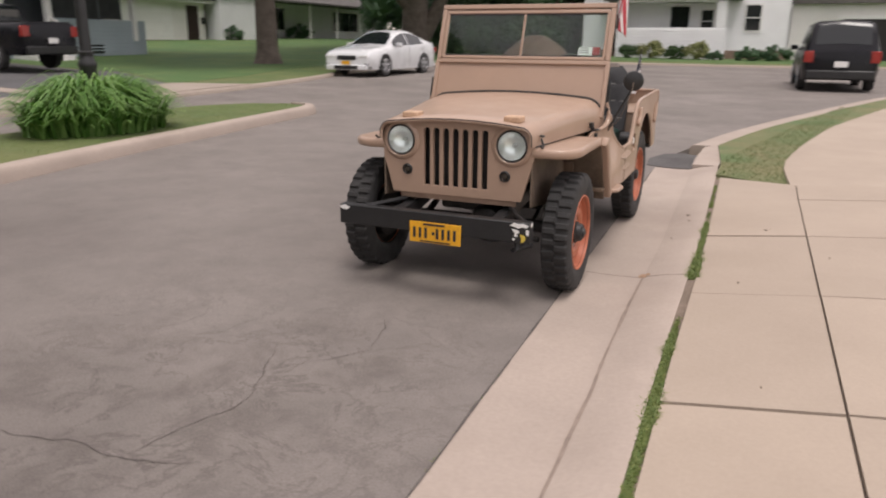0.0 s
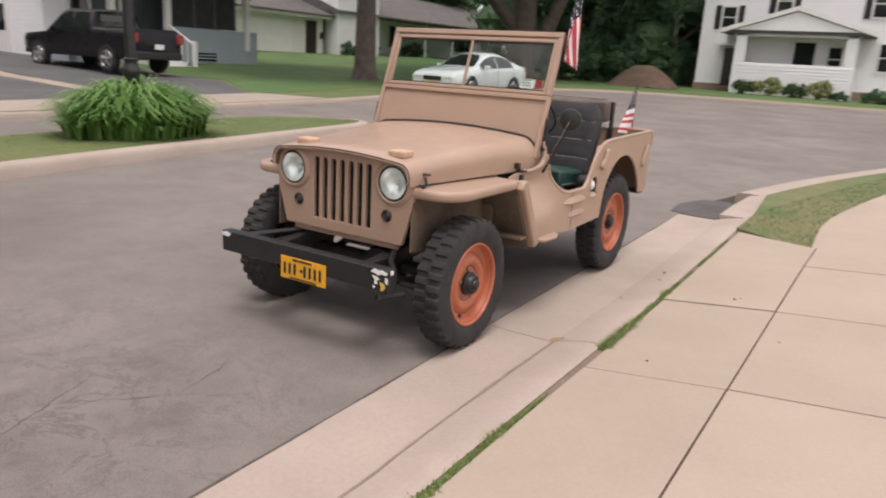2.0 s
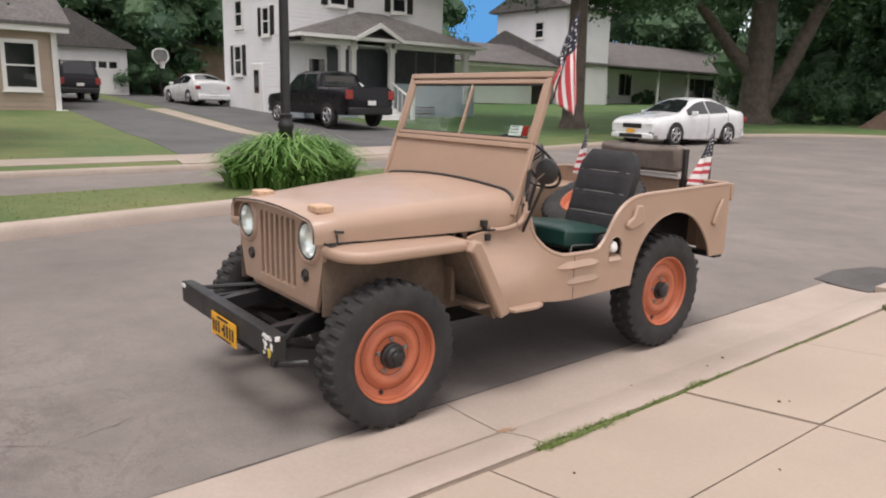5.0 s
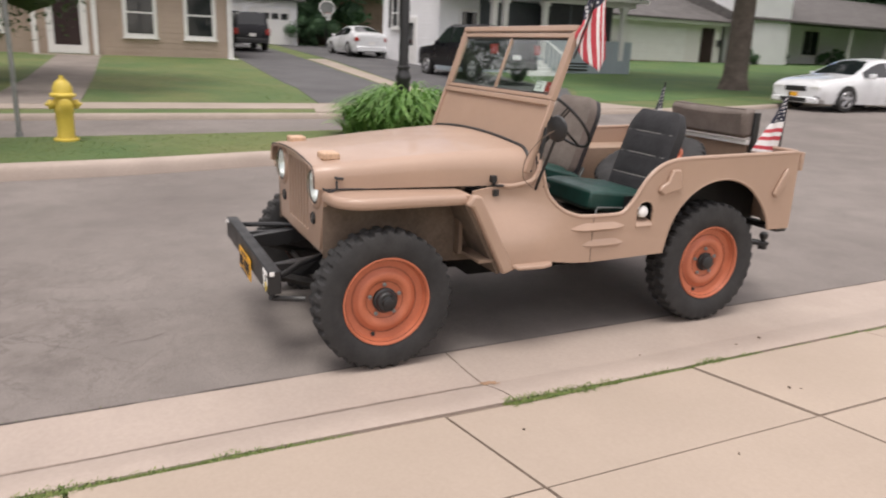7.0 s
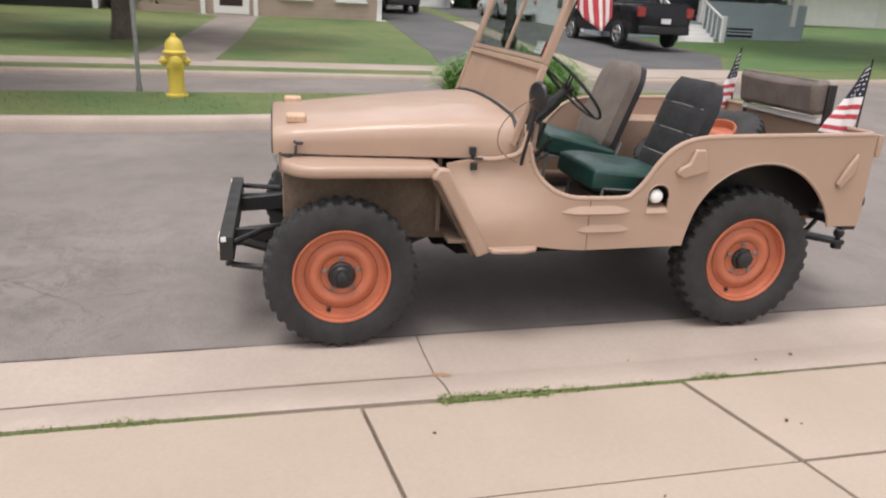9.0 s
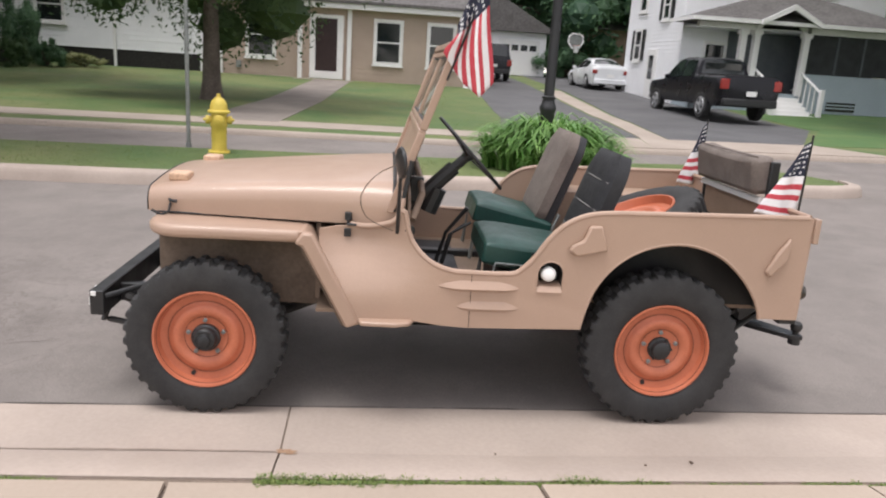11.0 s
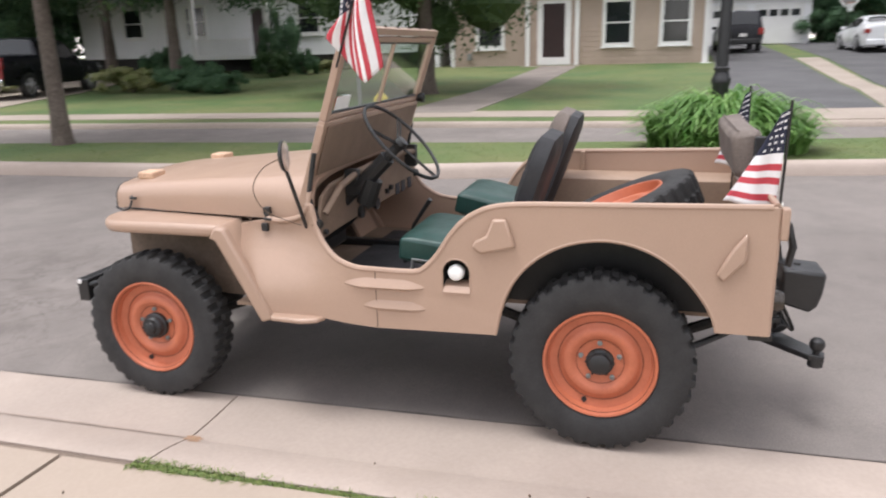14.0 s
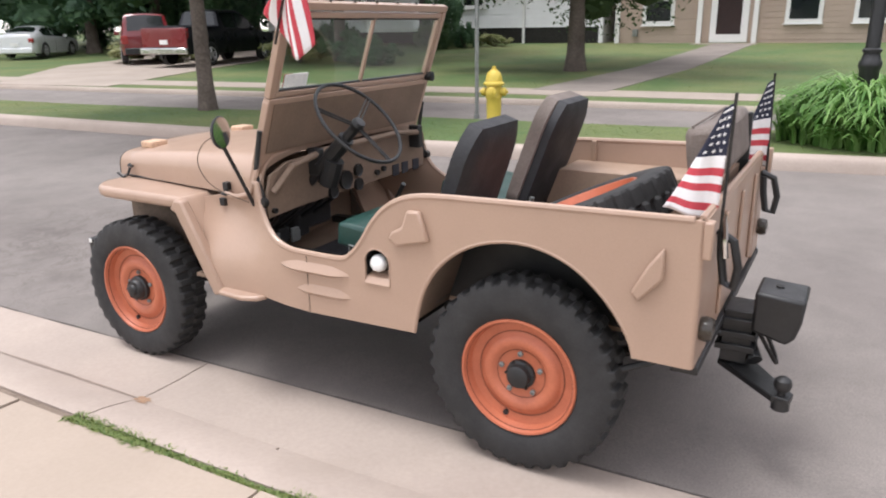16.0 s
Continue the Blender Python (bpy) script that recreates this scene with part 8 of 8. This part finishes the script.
YS = [-9.4, -8.05, -6.7, -5.35, -4.0, -2.65, -1.3, 0.03, 1.36, 2.71, 4.10, 5.45, 6.77, 8.12]
for k in range(3):
    for y0, y1 in zip(YS, YS[1:]):
        bm = bmesh.new()
        gap, cross, n = 0.0055, 0.0085, 6
        dz = RNG.uniform(-0.003, 0.003)
        cols = [0.0, 0.5, 1.0]
        grid = []
        for u in cols:
            col = []
            for j in range(n + 1):
                v = j / n
                ym = y0 + (y1 - y0) * v
                x = (seam_x(k, ym) + gap) * (1 - u) + (seam_x(k + 1, ym) - gap) * u
                y = (seam_y(y0, x) + cross) * (1 - v) + (seam_y(y1, x) - cross) * v
                col.append(bm.verts.new((x, y, slab_z(x) + dz)))
            grid.append(col)
        for i in range(2):
            for j in range(n):
                bm.faces.new((grid[i][j], grid[i + 1][j], grid[i + 1][j + 1], grid[i][j + 1]))
        r = bmesh.ops.extrude_face_region(bm, geom=bm.faces[:])
        for v in r["geom"]:
            if isinstance(v, bmesh.types.BMVert):
                v.co.z -= 0.10
        part("slab", bm, SLAB, pavement, smooth=False)
part("joint_bed", newprism([(-0.11, 0.05), (1.0, 0.143), (3.6, 0.194), (3.6, 0.02), (-0.11, -0.05)], "y", -9.4, 7.5), JOINT, pavement)


def tufts(name, spots, mat, label, category, hmin, hmax, width, lean=0.6, segs=2):
    """Many blades of grass, each a narrow bent strip."""
    verts, faces = [], []
    for x, y, z in spots:
        a = RNG.uniform(0, 2 * math.pi)
        h, w = RNG.uniform(hmin, hmax), width * RNG.uniform(0.6, 1.3)
        ux, uy = math.cos(a), math.sin(a)
        l = RNG.uniform(0.1, lean) * h
        b = len(verts)
        for s in range(segs + 1):
            f = s / segs
            ww = w * (1 - f * 0.9) / 2
            cx, cy, cz = x + ux * l * f * f, y + uy * l * f * f, z + h * (f - 0.25 * f * f * l / h)
            verts += [(cx - uy * ww, cy + ux * ww, cz), (cx + uy * ww, cy - ux * ww, cz)]
        for s in range(segs):
            faces.append((b + 2 * s, b + 2 * s + 1, b + 2 * s + 3, b + 2 * s + 2))
    me = bpy.data.meshes.new(name)
    me.from_pydata(verts, [], faces)
    me.materials.append(mat)
    return tagged(new(name, me), label, category, kind="stuff")


# grass growing in the joint between kerb and slabs: thick clumps and thin stretches
def weed_density(y):
    wave = 0.5 + 0.5 * math.sin(y * 7.3 + 1.1) * math.sin(y * 3.1)
    ragged = 0.5 + 0.9 * noise.noise(Vector((2.0, y * 6.0, 0.0)))
    if y < 3.72:
        return max(0.0, 0.15 + 0.5 * wave + 0.4 * ragged) * min(1.0, (3.72 - y) * 4)
    if y < 4.38:
        return 0.0
    if y < 4.85:
        return 0.95
    if y < 5.95:
        return max(0.1, 0.25 + 0.35 * wave + 0.4 * ragged)
    return 0.55 * max(0.0, wave - 0.35) + (0.5 if 6.5 < y < 6.75 else 0.0)


spots = []
for k in range(70000):
    y = RNG.uniform(-2.5, 8.05)
    d = min(1.0, weed_density(y))
    if RNG.random() < d:
        off = max(-0.035, min(0.035, RNG.gauss(0, 0.004 + (0.020 if 4.4 < y < 4.8 else 0.016) * d * d)))
        spots.append((slab_edge(y) - 0.02 + off, y, slab_z(-0.11) - 0.006 if off > 0.022 else 0.048 if off < -0.018 else 0.040))
tufts("joint_grass", spots, WEED, "low green weeds growing in the kerb joint", "weeds", 0.006, 0.018, 0.0085, lean=2.2)

# sparse seedlings where the asphalt meets the gutter
spots = []
for k in range(260):
    y = RNG.uniform(-2.0, 3.6)
    c = 0.5 + 0.5 * math.sin(y * 5.1) * math.sin(y * 2.2 + 1)
    if RNG.random() < c * c:
        spots.append((-0.853 + RNG.gauss(0, 0.006), y, -0.004))
tufts("edge_seedlings", spots, DRY_GRASS, "sparse yellow-green seedlings at the asphalt's edge", "weeds", 0.006, 0.018, 0.009, lean=1.8)

spots = []
for k in range(9000):
    y = RNG.uniform(7.6, 17.0)
    if RNG.random() > min(1, (17.5 - y) / 7):
        continue
    lo, hi = -0.12 + max(0, y - 9.2) * 0.26, 0.53 + max(0, y - 9.2) * 0.22
    x = RNG.uniform(lo, hi)
    if y > 8.12 - 0.72 * (x + 0.19):
        spots.append((x, y, ground_z(x, y) + 0.058))
tufts("corner_grass_blades", spots, DRY_GRASS, "short grass blades at the corner", "grass", 0.02, 0.045, 0.012)

spots = []
for k in range(42000):
    y = RNG.uniform(-8, 11.8)
    x = RNG.uniform(-9.1, -6.1)
    e = np.interp(y, [-5, 0, 3, 5, 7.4, 10, 11.3, 11.9], [-6.1, -6.2, -6.35, -6.7, -7.05, -7.25, -7.35, -7.9])
    w = np.interp(y, [-6, -2, 2, 5, 7.5, 10.3, 11.9], [-7.8, -8.2, -8.4, -8.6, -8.9, -9.2, -8.0])
    if w < x < e:
        spots.append((x, y, ground_z(x, y) + 0.12))
tufts("verge_grass_blades", spots, GRASS, "short mown grass blades on the island", "grass", 0.008, 0.02, 0.02, lean=2.6)

spots = []
for k in range(16000):
    x, y = RNG.uniform(-30, -13.4), RNG.uniform(-9, 7.8)
    if not (1.2 - (x + 13) * 0.06 < y < 3.05 - (x + 13) * 0.06):
        spots.append((x, y, ground_z(x, y) + 0.095))
tufts("lawn_blades", spots, GRASS, "mown grass blades of the far lawns", "grass", 0.012, 0.026, 0.03, lean=2.6, segs=1)

# crumbs of dry leaf and grit on the slabs
def crumbs():
    bm = bmesh.new()
    for x, y, r in ((0.27, 5.62, 0.010), (0.30, 5.66, 0.006), (0.10, 4.30, 0.006), (0.62, 4.9, 0.005), (0.2, 2.9, 0.006), (0.75, 3.2, 0.007), (-0.3, 6.1, 0.009), (-0.28, 5.9, 0.006), (-0.36, 5.3, 0.005), (0.4, 1.8, 0.006)):
        z = slab_z(x) if x > -0.1 else 0.05
        m = Matrix.Translation((x, y, z + r * 0.35)) @ Matrix.Rotation(x * 9, 4, "Z")
        box(bm, -r, r * 0.7, -r * 0.5, r * 0.6, -r * 0.4, r * 0.4, m)
    return bm


tagged(link_mesh("leaf_crumbs", crumbs(), MULCH), "dry leaf crumbs lying on the slabs", "debris", kind="stuff")
